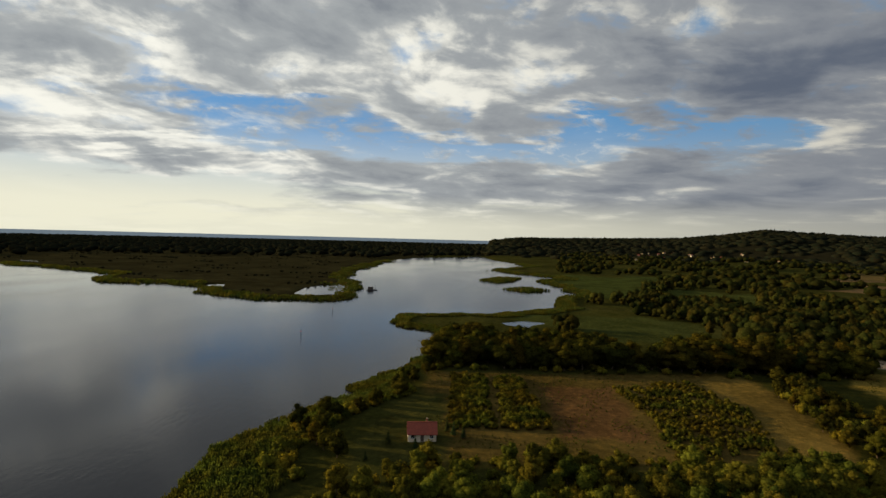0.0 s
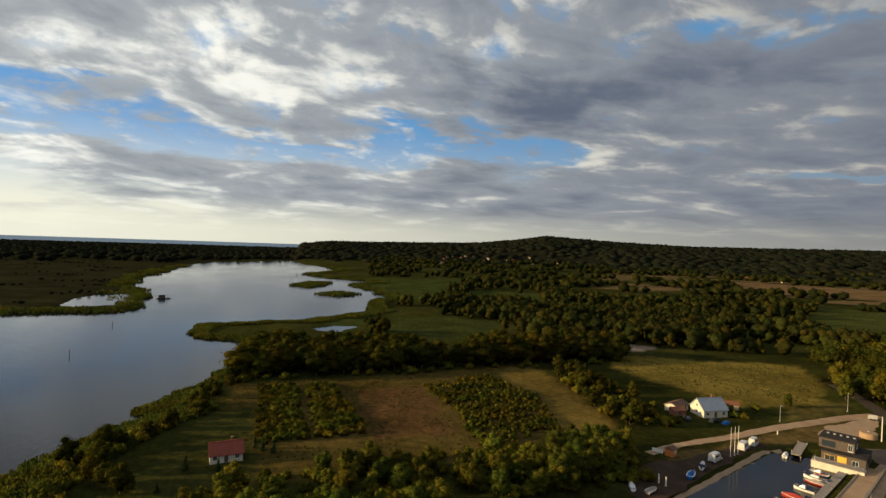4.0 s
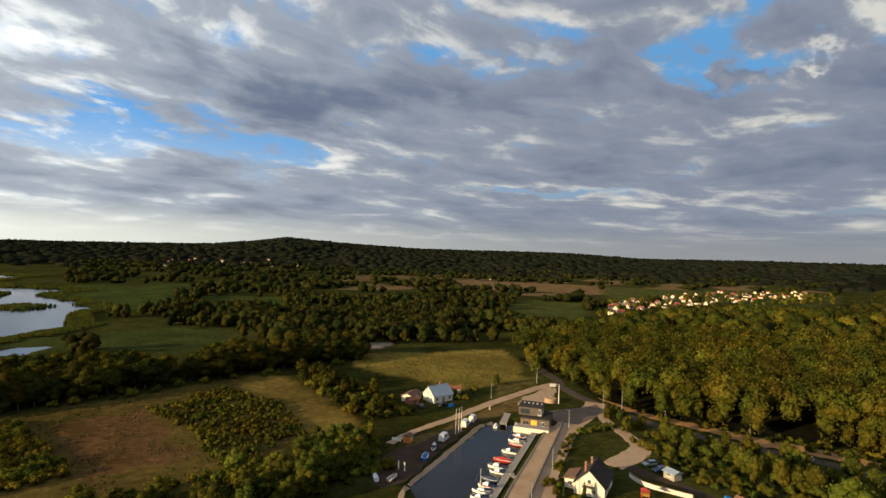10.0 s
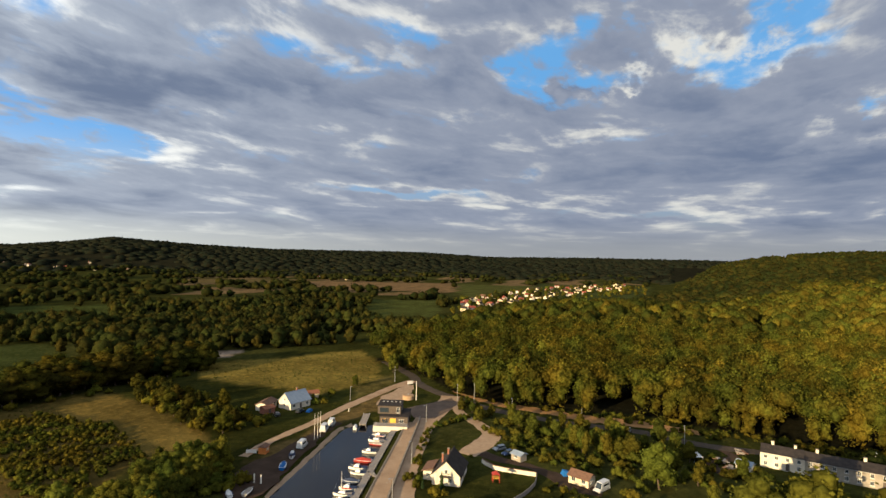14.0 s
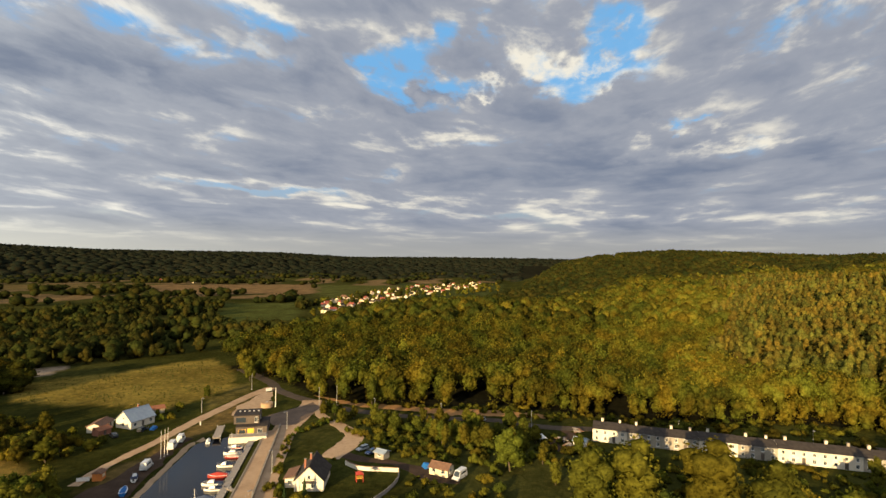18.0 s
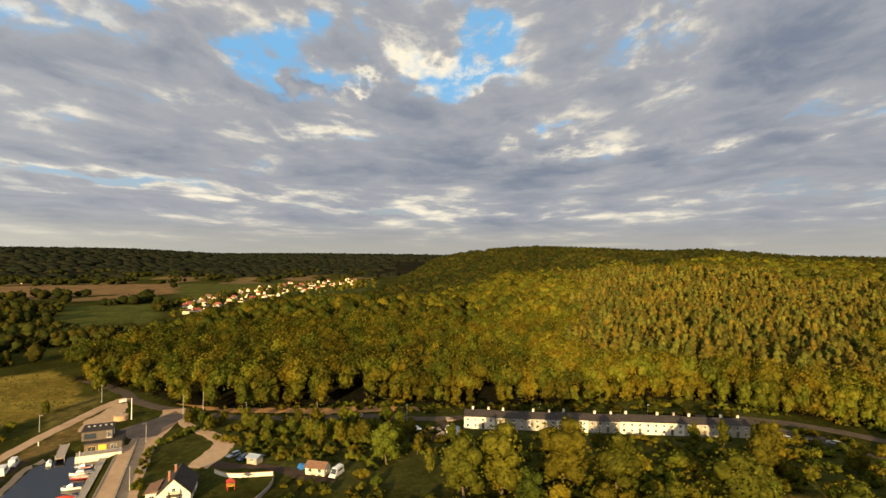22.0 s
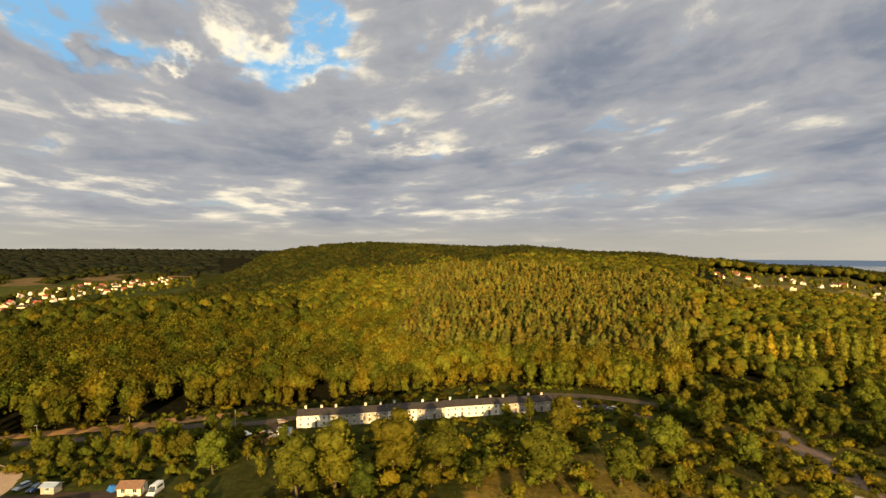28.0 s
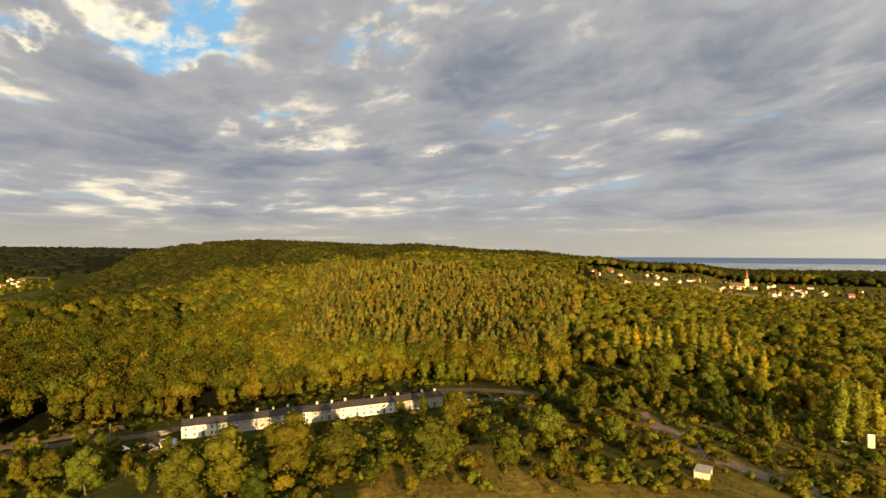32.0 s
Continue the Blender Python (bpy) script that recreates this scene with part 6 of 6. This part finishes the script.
    part("roof", loft([[(-1.1, -1.1, 2.2), (1.1, -1.1, 2.2), (1.1, 1.1, 2.2), (-1.1, 1.1, 2.2)], [(-0.05, -0.05, 3.0), (0.05, -0.05, 3.0), (0.05, 0.05, 3.0), (-0.05, 0.05, 3.0)]]), REDHULL, t)
    part("slide", loft([[(0.95, -0.3, 1.15), (0.95, 0.3, 1.15), (0.95, 0.3, 1.22), (0.95, -0.3, 1.22)], [(3.0, -0.3, 0.05), (3.0, 0.3, 0.05), (3.0, 0.3, 0.12), (3.0, -0.3, 0.12)]]), ORANGEPAINT, t)


build_vehicles()
build_poles()

# ---------------- single trees ----------------


def tree_kind(name, seed, kind, label):
    """A tree one metre high, to be scaled: trunk and crown."""
    t = new(name)
    tagged(t, label, "tree", "single trees")
    if kind == "broad":
        c = crown(seed, lobes_round(seed, 1.0, 0.64 + 0.05 * (seed % 4), 12, 0.03), 640, 0.023, core=1, hearts=14, fill=0.84)
        tr = trunk_mesh(seed, 0.7, 0.022, 4)
    elif kind == "slim":
        c = crown(seed, lobes_round(seed, 1.0, 0.42, 8, 0.10), 460, 0.021, core=1, hearts=10, fill=0.85)
        tr = trunk_mesh(seed, 0.7, 0.016, 3)
    elif kind == "poplar":
        c = crown(seed, lobes_column(seed, 1.0, 0.26), 440, 0.020, core=1, hearts=6, fill=0.94)
        tr = trunk_mesh(seed, 0.7, 0.016, 0)
    elif kind == "fir":
        c = crown(seed, [(0, 0, z, 0.23 * (1.02 - z), 0.085) for z in (0.12, 0.24, 0.36, 0.48, 0.6, 0.72, 0.84, 0.94)], 300, 0.026, core=1, hearts=8)
        tr = trunk_mesh(seed, 0.9, 0.018, 0)
    else:
        c = crown(seed, [(0, 0, 0.45, 0.42, 0.42), (0.32, 0.1, 0.36, 0.33, 0.33), (-0.3, 0.22, 0.4, 0.32, 0.35), (0.05, -0.33, 0.34, 0.32, 0.3), (-0.1, 0.1, 0.7, 0.26, 0.26)], 230, 0.05, core=1, hearts=5, fill=0.85)
        tr = trunk_mesh(seed, 0.4, 0.03, 3)
    me = mesh_of("crown", c[0], c[1], c[2], LEAF_FIR if kind == "fir" else LEAF_SHADED if name == "alder_tree" else LEAF_GOLD if kind == "poplar" else LEAF_NEAR, {"leaf": c[3]})
    o = new("crown", me)
    o.parent = t
    part("trunk", tr, BARK, t)
    return t


LEAF_FIR = foliage("fir_needles", (0.018, 0.030, 0.012), (0.05, 0.065, 0.02), by_object=True, translucent=0.1, grain=15.0)
TREES = {
    "broad": [tree_kind("tree", 300 + i, "broad", "broad leafy tree with sunlit green crown") for i in range(4)],
    "shaded": [tree_kind("alder_tree", 310 + i, "broad", "leafy tree with leaves darkened for cloud shade") for i in range(3)],
    "slim": [tree_kind("tree", 320 + i, "slim", "slender pale-stemmed tree with light crown") for i in range(2)],
    "poplar": [tree_kind("poplar_tree", 330 + i, "poplar", "tall columnar poplar with dense crown") for i in range(2)],
    "fir": [tree_kind("fir_tree", 340 + i, "fir", "dark pointed fir tree in a garden") for i in range(2)],
    "bush": [tree_kind("bush", 350 + i, "bush", "rounded leafy bush with several stems") for i in range(3)],
}
placed = set()
SHRUBS = []
tr_rng = random.Random(77)


def plant(kind, x, y, h, wide=1.0):
    k = tr_rng.choice(TREES[kind])
    w = h * wide * tr_rng.uniform(0.92, 1.1)
    m = Matrix.LocRotScale((x, y, zat(x, y) - 0.05 * h * (kind == "bush")), Euler((0, 0, tr_rng.uniform(0, 6.28))), (w, w, h))
    if k.name not in placed:
        placed.add(k.name)
        k.matrix_basis = m
    else:
        o = copy_thing(k, Matrix())
        o.matrix_basis = m


def scatter(kind, poly, n, h0, h1, gap=4.0, seed=0, wide=1.0):
    r = random.Random(seed)
    xs, ys = [p[0] for p in poly], [p[1] for p in poly]
    got, tries = [], 0
    while len(got) < n and tries < n * 40:
        tries += 1
        x, y = r.uniform(min(xs), max(xs)), r.uniform(min(ys), max(ys))
        if signed(poly, np.array([x]), np.array([y]))[0] < 0 or any((x - a) ** 2 + (y - b) ** 2 < gap * gap for a, b in got):
            continue
        got.append((x, y))
        if kind == "shrub":
            SHRUBS.append((x, y, r.uniform(h0, h1) * 1.25))
        else:
            plant(kind, x, y, r.uniform(h0, h1), wide)


def plant_singles():
    # in front of the terrace
    for x, y, h, w in ((131.4, -10.1, 17.5, 1.1), (134.2, -20.4, 21, 1.2), (123.6, -25.6, 12, 1.15), (137.9, -38.2, 21, 1.2), (136.4, -52, 17, 1.2), (126.1, -45.6, 7, 1.3), (121.4, -57.3, 7, 1.3), (128.6, -64.7, 6.5, 1.3), (119.8, -77.1, 17.5, 1.45), (124.8, -85.7, 10, 1.3), (111.5, -97.6, 14, 1.2), (148.9, -100.6, 16.4, 1.0), (143.3, -66.9, 5, 1.3), (121.2, -37.1, 5, 1.4), (110.6, -64.5, 6, 1.3)):
        plant("broad", x, y, h, w)
    for x, y, h in ((163.6, -112.3, 11.5), (159.4, -106.9, 9)):
        plant("broad", x, y, h, 1.1)
    for x, y, h in ((166.1, -88, 10), (169.1, -99.5, 10.5), (160.7, -92.1, 6)):
        plant("slim", x, y, h, 1.2)
    # round dark trees behind the terrace roofs
    for k in range(15):
        plant("shaded", 203.5 - 0.75 * k + tr_rng.uniform(-1.5, 1.5), -17 - 7.0 * k + tr_rng.uniform(-2, 2), tr_rng.uniform(4.5, 8.0), 1.35)
    # gardens between the drive and the terrace
    for x, y, h in ((155.8, 12.4, 13.5), (163.8, 3.1, 7), (149.3, -0.9, 7), (173.9, 29.5, 8), (180.3, 40.9, 7), (174.7, 22.3, 8), (189.9, 61.4, 6), (185.6, 49.2, 6), (191.3, 28.3, 7), (186.7, 10.2, 8), (195, 16.2, 9), (176, -8.2, 7)):
        plant("broad", x, y, h, 1.0)
    for x, y, h in ((210.3, 75.6, 14), (166, 9.2, 12), (171.1, 36.9, 9.5), (167.9, 34.8, 9), (176, 32.6, 8)):
        plant("slim", x, y, h, 1.0)
    scatter("broad", [(185.9, 84.2), (200.2, 94.2), (198.1, 71.6), (196.7, 42.8), (196.9, 4), (180.4, 4.1), (174.6, 20.3), (177.5, 49.2)], 34, 4, 7.5, 4.2, 1)
    scatter("bush", [(171.7, 65.7), (185.9, 84.2), (198.1, 69.5), (195.6, 38.7), (178.6, 18.3), (158.3, 22.4), (157, 43.2), (167.5, 57.5)], 46, 1.8, 4.0, 3.0, 2)
    scatter("bush", [(135.6, 18.5), (170.7, 25.4), (170.4, 18.3), (167.8, -6.1), (163.6, -6.1), (162.1, 16.4), (135.1, 10.4)], 26, 1.6, 3.4, 2.4, 3)
    scatter("bush", [(125.8, 77), (130.7, 76), (127.2, 59.9), (120.4, 61.9)], 8, 1.5, 3.0, 1.8, 4)
    plant("fir", 124.9, 63.4, 5.2)
    plant("fir", 123.6, 68.4, 3.4)
    scatter("bush", [(170, 92), (190, 86.2), (188.9, 83.2), (172, 88)], 14, 1.6, 2.4, 1.5, 5)
    scatter("bush", [(135.7, 79), (168, 92), (169, 90), (137.7, 77)], 22, 1.2, 1.7, 1.3, 6)
    # trees by the road fork
    for x, y, h in ((249.6, 150.2, 13), (240.5, 152.1, 11), (252.6, 163.1, 14), (206.2, 151.9, 6), (200.1, 90.2, 5.5), (196, 86.2, 5)):
        plant("broad", x, y, h)
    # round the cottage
    scatter("shaded", [(131.8, 149.5), (149.7, 164.5), (155.5, 179.4), (149.3, 203.7), (159, 234.2), (144.8, 238), (133.4, 203.5), (121.8, 147.5)], 40, 4.5, 8.5, 3.6, 7, 1.2)
    scatter("shrub", [(123.9, 139.6), (147.9, 147.7), (155.6, 175.4), (151, 230.2), (137.3, 210.4), (125.7, 159.3)], 40, 1.8, 3.8, 3.0, 8)
    scatter("bush", [(170, 142.9), (190.1, 147.9), (188, 155.9), (172, 157.7)], 9, 1.5, 4.0, 2.6, 9)
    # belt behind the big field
    scatter("shaded", [(-0.3, 242.8), (30.9, 238.6), (61.8, 240.3), (94.3, 248.8), (91.1, 285.9), (49.6, 290.9), (9.2, 305.6), (1.4, 279)], 104, 9, 14.5, 4.2, 10, 1.5)
    scatter("shaded", [(99.2, 244.1), (148.8, 244), (194.7, 239), (204.5, 254.8), (184.5, 272.8), (138.1, 277.3), (106.9, 264.8)], 78, 9, 15, 4.2, 11, 1.5)
    scatter("shrub", [(-0.2, 235), (59.9, 233.5), (198.9, 233.1), (198.7, 241), (59.8, 241.3), (-0.3, 244.8)], 30, 2, 4, 3.5, 12)
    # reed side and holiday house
    scatter("shaded", [(-26.8, 138.5), (-42.7, 160.7), (-17.6, 191.6), (-10, 221.1), (-0.4, 256.5), (3.4, 284), (9.3, 293.9), (7.6, 256.6), (-4, 217.3), (-11.7, 191.7), (-32.9, 160.9), (-21, 138.6)], 34, 4.0, 8.5, 3.4, 13, 1.2)
    scatter("shrub", [(-30.6, 124.7), (-36.7, 146.1), (-27.2, 171.8), (-7.8, 195.7), (-9.9, 210.3), (-19.6, 190.6), (-44.6, 155.7), (-40.2, 124.5)], 30, 1.8, 3.6, 3.0, 14)
    for x, y, h in ((-11.3, 148.6, 4.2), (-3.4, 145.9, 3.8), (7.4, 156.9, 4.4), (5.4, 159.8, 4.8), (10.3, 155, 4.0), (-16.1, 137.8, 2.6)):
        plant("fir", x, y, h, 1.25)
    # thicket under the drone's near edge
    scatter("broad", [(-22.7, 115.1), (-5.3, 135.1), (21.8, 139.6), (60.7, 136.6), (104.1, 133.4), (112.1, 125.7), (92.3, 111.7), (60.7, 111.2), (21.9, 108.4)], 76, 4.0, 8.0, 3.6, 15, 1.25)
    scatter("shrub", [(-26.6, 113), (-7.3, 137), (31.2, 143.8), (70.4, 140.8), (112, 133.6), (104.2, 111.8), (41.4, 106.9)], 170, 1.4, 3.4, 2.4, 16)
    scatter("broad", [(76, 108), (98, 119), (110, 128), (96, 138), (72, 126)], 24, 6.5, 10.0, 3.4, 23, 1.2)
    scatter("shrub", [(163.5, -36.9), (137.0, -93.5), (97.3, -137.5), (70.0, -136.8), (96.7, -87.0), (127.5, -33.8)], 70, 1.2, 4.2, 2.2, 24)
    # right hand thickets
    for x, y, h in ((114.7, -98.7, 12), (122, -122.8, 15), (108.9, -143, 11.5), (95, -134.5, 7), (126.1, -146.1, 11), (148.3, -128.4, 10), (104, -111, 7), (116.7, -111.2, 8)):
        plant("broad", x, y, h, 1.1)
    for x, y, h in ((141.8, -209.6, 19), (150.4, -205.1, 15), (131.2, -230.4, 17), (120.4, -220.8, 12)):
        plant("broad", x, y, h)
    for x, y, h in ((182.2, -180.2, 17), (185.3, -184.5, 18), (188.5, -187.6, 19), (191.7, -191.9, 17), (186.5, -194, 16), (207.8, -254.1, 17), (203.6, -259.5, 18), (199.4, -262.9, 18.5), (195.2, -267.3, 18), (189.9, -270.6, 18.5), (185.7, -273.9, 17), (186.8, -289.1, 20), (182.6, -293.6, 21), (177.3, -297, 21), (173.1, -300.4, 20), (167.8, -302.7, 21), (161.4, -305, 19), (77.3, -215.6, 17), (71.4, -213.5, 20.5), (69.3, -222.1, 18.5), (65.5, -227.5, 15.5), (123.7, -260.9, 18), (128, -257.7, 16), (142, -269.4, 16.5)):
        plant("poplar", x, y, h * 1.12, 1.1)
    for x, y, h in ((93.5, -210.2, 9), (103.2, -203.7, 8)):
        plant("fir", x, y, h, 1.5)
    scatter("broad", [(131.4, -149.3), (173.6, -160.2), (167.4, -202.7), (133.3, -214), (109.7, -192.7), (133.4, -179.4)], 40, 6, 11, 4.6, 17)
    scatter("broad", [(101.1, -184.2), (129, -209.8), (111.9, -241.5), (68.7, -230.7), (73, -188.7)], 28, 5, 9, 4.6, 18)
    scatter("shrub", [(99.8, -106.7), (127.3, -119.7), (127, -160.1), (109.8, -162.4), (86.1, -151.8), (68.8, -139), (82.2, -119.5)], 55, 1.8, 4.5, 3.0, 19)
    scatter("shrub", [(127, -173), (103.4, -160.3), (73.1, -152), (38.5, -156.3), (36.4, -182.2), (73, -184.4), (103.3, -184.1)], 60, 1.4, 4.0, 3.0, 20)
    scatter("shrub", [(132.1, -22.5), (144.7, -16.3), (156, -64.7), (152.7, -117.8), (133.6, -119.8), (130.7, -64.8)], 44, 1.6, 4.5, 3.2, 21)
    scatter("broad", [(201, -149.7), (219.9, -162.5), (209.3, -186.9), (186.1, -160.4)], 14, 7, 13, 4.5, 22)


plant_singles()

# ---------------- low plants of uncountable number ----------------
BUSH_LOW = [crown(380 + i, [(0, 0, 0.4, 0.5, 0.45), (0.3, 0.1, 0.3, 0.34, 0.34), (-0.28, -0.2, 0.34, 0.33, 0.35)], 14, 0.15, core=1, hearts=2) for i in range(4)]


def reed_tuft(seed, n=9):
    r = np.random.default_rng(seed)
    V, Q = [], []
    for i in range(n):
        a, x, y = r.uniform(0, 6.28), r.uniform(-0.5, 0.5), r.uniform(-0.5, 0.5)
        w, h = r.uniform(0.10, 0.2), r.uniform(0.6, 1.0)
        lx, ly = r.uniform(-0.2, 0.2, 2)
        c, s = math.cos(a) * w, math.sin(a) * w
        V += [(x - c, y - s, -0.1), (x + c, y + s, -0.1), (x + lx + c * 0.6, y + ly + s * 0.6, h), (x + lx - c * 0.6, y + ly - s * 0.6, h * r.uniform(0.8, 1))]
        Q.append([4 * i + k for k in range(4)])
    return np.array(V, float), np.array(Q), np.zeros((0, 3), int), np.repeat(r.uniform(0, 1, n), 4)


REEDS = [reed_tuft(400 + i) for i in range(5)]


def in_poly(poly, grow=0.0):
    return lambda x, y: signed(poly, x, y) > -grow


def plant_low():
    x, y, h = (np.array(v) for v in zip(*SHRUBS))
    merged("shrubbery", BUSH, x, y, h, LEAF, 29, "thickets of leafy shrubs on rough ground", "shrubs", sink=0.1)

    def belt(x, y):
        r, a = polar(x, y)
        s = signed(LAND, x, y) + shore_wobble(x, y, r)
        wide = np.interp(r, [100, 130, 200, 230, 330, 420, 1100], [20, 24, 16, 10, 8, 22, 14])
        return (s > -0.3) & (s < wide + 4 * waves(x, y, 25, 51)) & (r > 70) & (r < 480) & (x < 130)
    x, y = grid_points(-110, 130, 30, 480, 1.1, 30, belt)
    merged("reed_bed", REEDS, x, y, rng.uniform(1.0, 1.8, len(x)), REED, 31, "belt of tall green reeds along the shore", "reeds", tint_fn=lambda x, y: 0.45 + 0.4 * waves(x, y, 18, 52))

    def belt2(x, y):
        r, a = polar(x, y)
        s = signed(LAND, x, y) + shore_wobble(x, y, r)
        k = (s > -3) & (s < 16) & (r >= 480) & (r < 1300)
        for isle in ISLES:
            k |= signed(isle, x, y) + 2 * waves(x, y, 25, 4) > -2
        return k
    x, y = grid_points(-720, 240, 440, 1300, 3.2, 32, belt2)
    merged("reed_bed", REEDS, x, y, rng.uniform(1.8, 3.2, len(x)), REED, 33, "far reeds round islets and peninsula", "reeds", tint_fn=lambda x, y: 0.3 + 0.3 * waves(x, y, 40, 53))

    # rows of young orchard trees, scrub strips and weeds on the fields
    ORCH = [(6.3, 161.7), (7.8, 227.3), (35.7, 224), (38.9, 164.5)]
    x, y = grid_points(0, 42, 160, 236, 2.2, 34, lambda x, y: in_poly(ORCH)(x, y) & (np.abs(x - 22 - (y - 165) * 0.02) > 1.6))
    # low tint here and on the strip puts cloud shade into the leaves
    merged("orchard_scrub", BUSH, x, y, rng.uniform(1.5, 3.1, len(x)), LEAF, 35, "overgrown blocks of young orchard trees", "shrubs", tint_fn=lambda x, y: 0.18 + 0.25 * waves(x, y, 15, 54))
    STRIP = [(74, 211.2), (106.1, 223.8), (111.5, 188.5), (100.1, 152.9), (70.3, 144.7), (76.1, 178.1)]
    x, y = grid_points(66, 116, 140, 230, 1.8, 36, lambda x, y: in_poly(STRIP, 2)(x, y) & (waves(x, y, 14, 55) > -0.35))
    merged("field_scrub", BUSH_LOW, x, y, rng.uniform(1.1, 2.5, len(x)), LEAF, 37, "strip of low scrub across the field", "shrubs", tint_fn=lambda x, y: 0.18 + 0.25 * waves(x, y, 15, 56))

    def weeds(x, y):
        w = waves(x, y, 22, 57)
        f = (signed(FIELDS[0][0], x, y) > 0) & (w > -0.05)
        f |= (signed(FIELDS[4][0], x, y) > 0) & (w > -0.1)
        f |= (signed(FIELDS[7][0], x, y) > -6) & (w > -0.1)
        f |= (signed(FIELDS[8][0], x, y) > -6) & (w > -0.1)
        return f & (signed(FIELDS[1][0], x, y) < 0)
    x, y = grid_points(-10, 290, -170, 260, 2.2, 38, weeds)
    merged("tall_weeds", BUSH_LOW, x, y, rng.uniform(0.3, 0.75, len(x)), REED, 39, "tall weeds and grass tussocks on fallow fields", "grass", tint_fn=lambda x, y: 0.6 + 0.3 * waves(x, y, 15, 58))

    def rough(x, y):
        r, a = polar(x, y)
        k = (a > 66) & (a < 166) & (r > 60) & (r < 262 + 45 * step(a, 130, 136)) & ~forest_mask(x, y) & (waves(x, y, 20, 59) > -0.15)
        # keep off the paved ground and the buildings
        for line, w in ((CLEAR_ROAD, 7.5), (CLEAR_DRIVE, 6.0), (CLEAR_PATH, 4.5), (CLEAR_ROW, 9.0), (CLEAR_HARBOUR, 9.0)):
            c = curve_points(line, 6.0)
            d = np.full(x.shape, 1e9)
            for px, py in c:
                d = np.minimum(d, (x - px) ** 2 + (y - py) ** 2)
            k &= d > w * w
        for poly in (BASIN, FIELDS[6][0], FIELDS[10][0], FIELDS[7][0], FIELDS[8][0], [(119.9, 79.9), (185.1, 105.1), (185.2, 124.9), (150.1, 129.8), (90.3, 111.6)], [(121.7, 74), (145.6, 73.9), (148.9, 43.3), (124.7, 43.4)]):
            k &= signed(poly, x, y) < -3
        return k
    x, y = grid_points(30, 262, -300, 130, 3.0, 40, rough)
    # tint rises with -y, so the low sun's gold is in the leaf colour
    merged("undergrowth", BUSH, x, y, rng.uniform(1.0, 3.2, len(x)), LEAF, 41, "rough undergrowth of shrubs and brambles", "shrubs", tint_fn=lambda x, y: 0.18 + 0.25 * waves(x, y, 15, 60) + 0.18 * step(-y, 40, 110))

    def marsh(x, y):
        r, a = polar(x, y)
        return (signed(LAND, x, y) > 14) & (x < 60) & (y > 480) & (r < 2000) & (a > -46) & (waves(x, y * 2, 130, 61) > 0.62)
    x, y = grid_points(-1500, 60, 480, 1900, 10.0, 42, marsh)
    merged("marsh_scrub", FAR_TINY, x, y, rng.uniform(2.0, 4.0, len(x)), SHADED_FAR, 43, "dark willow scrub on the marshy peninsula", "shrubs", tint_fn=lambda x, y: 0.15 + 0 * x)

    def gardens(x, y):
        r, a = polar(x, y)
        return ((a > 64) & (a < 84) & (r > 560 + (a - 64) * 28) & (r < 830 + (a - 64) * 42) & (waves(x, y, 50, 64) > 0.05)) | ((a > 135) & (a < 162) & (r > 840) & (r < 1280) & (waves(x, y, 60, 65) > 0.2))
    x, y = grid_points(200, 1500, -1250, 420, 17.0, 46, gardens)
    merged("village_trees", FIELD_TREES, x, y, rng.uniform(5, 11, len(x)), LEAF, 47, "garden trees among the village houses", "trees", tint_fn=lambda x, y: 0.35 + 0.2 * waves(x, y, 60, 66))

    def right_wood(x, y):
        r, a = polar(x, y)
        return (a > 134) & (a < 172) & (r > 300 - 40 * step(a, 150, 154)) & (r < 820) & (waves(x, y, 60, 62) > -0.5) & ~forest_mask(x, y)
    for trees, r0, r1, gap, sd in ((FIELD_TREES, 0, 430, 7.6, 44), (FAR_WOOD, 430, 2000, 9.0, 48)):
        x, y = grid_points(0, 620, -820, -170, gap, sd, lambda x, y: right_wood(x, y) & (np.hypot(x, y) >= r0) & (np.hypot(x, y) < r1))
        merged("mixed_wood", trees, x, y, np.interp(np.hypot(x, y), [260, 500, 820], [10.5, 10.5, 8]) * rng.uniform(0.7, 1.3, len(x)), LEAF, sd + 1, "mixed wood falling towards the village", "forest", tint_fn=lambda x, y: 0.48 + 0.3 * waves(x, y, 60, 63))


CLEAR_ROAD = [(228.5, 130.2), (211.3, 98.2), (202.1, 65.4), (205.5, 23.2), (202, 1.9), (204.8, -22.8), (205.3, -64.6), (202.5, -117.5), (188.3, -147.7), (160, -170.6)]
CLEAR_DRIVE = [(204.3, 98.1), (181.8, 76.1), (163.5, 68), (154.4, 59.7), (150.9, 41.2), (146.2, 25.6)]
CLEAR_PATH = [(131.2, -182.7), (103.3, -169), (79.5, -161.7), (53.6, -163.9), (25.6, -171.4)]
CLEAR_ROW = [(194.6, -10.4), (190.9, -54.1), (184.6, -119.6)]
CLEAR_HARBOUR = [(89.8, 62.9), (130.7, 78), (171, 95), (203.3, 101.1)]
plant_low()
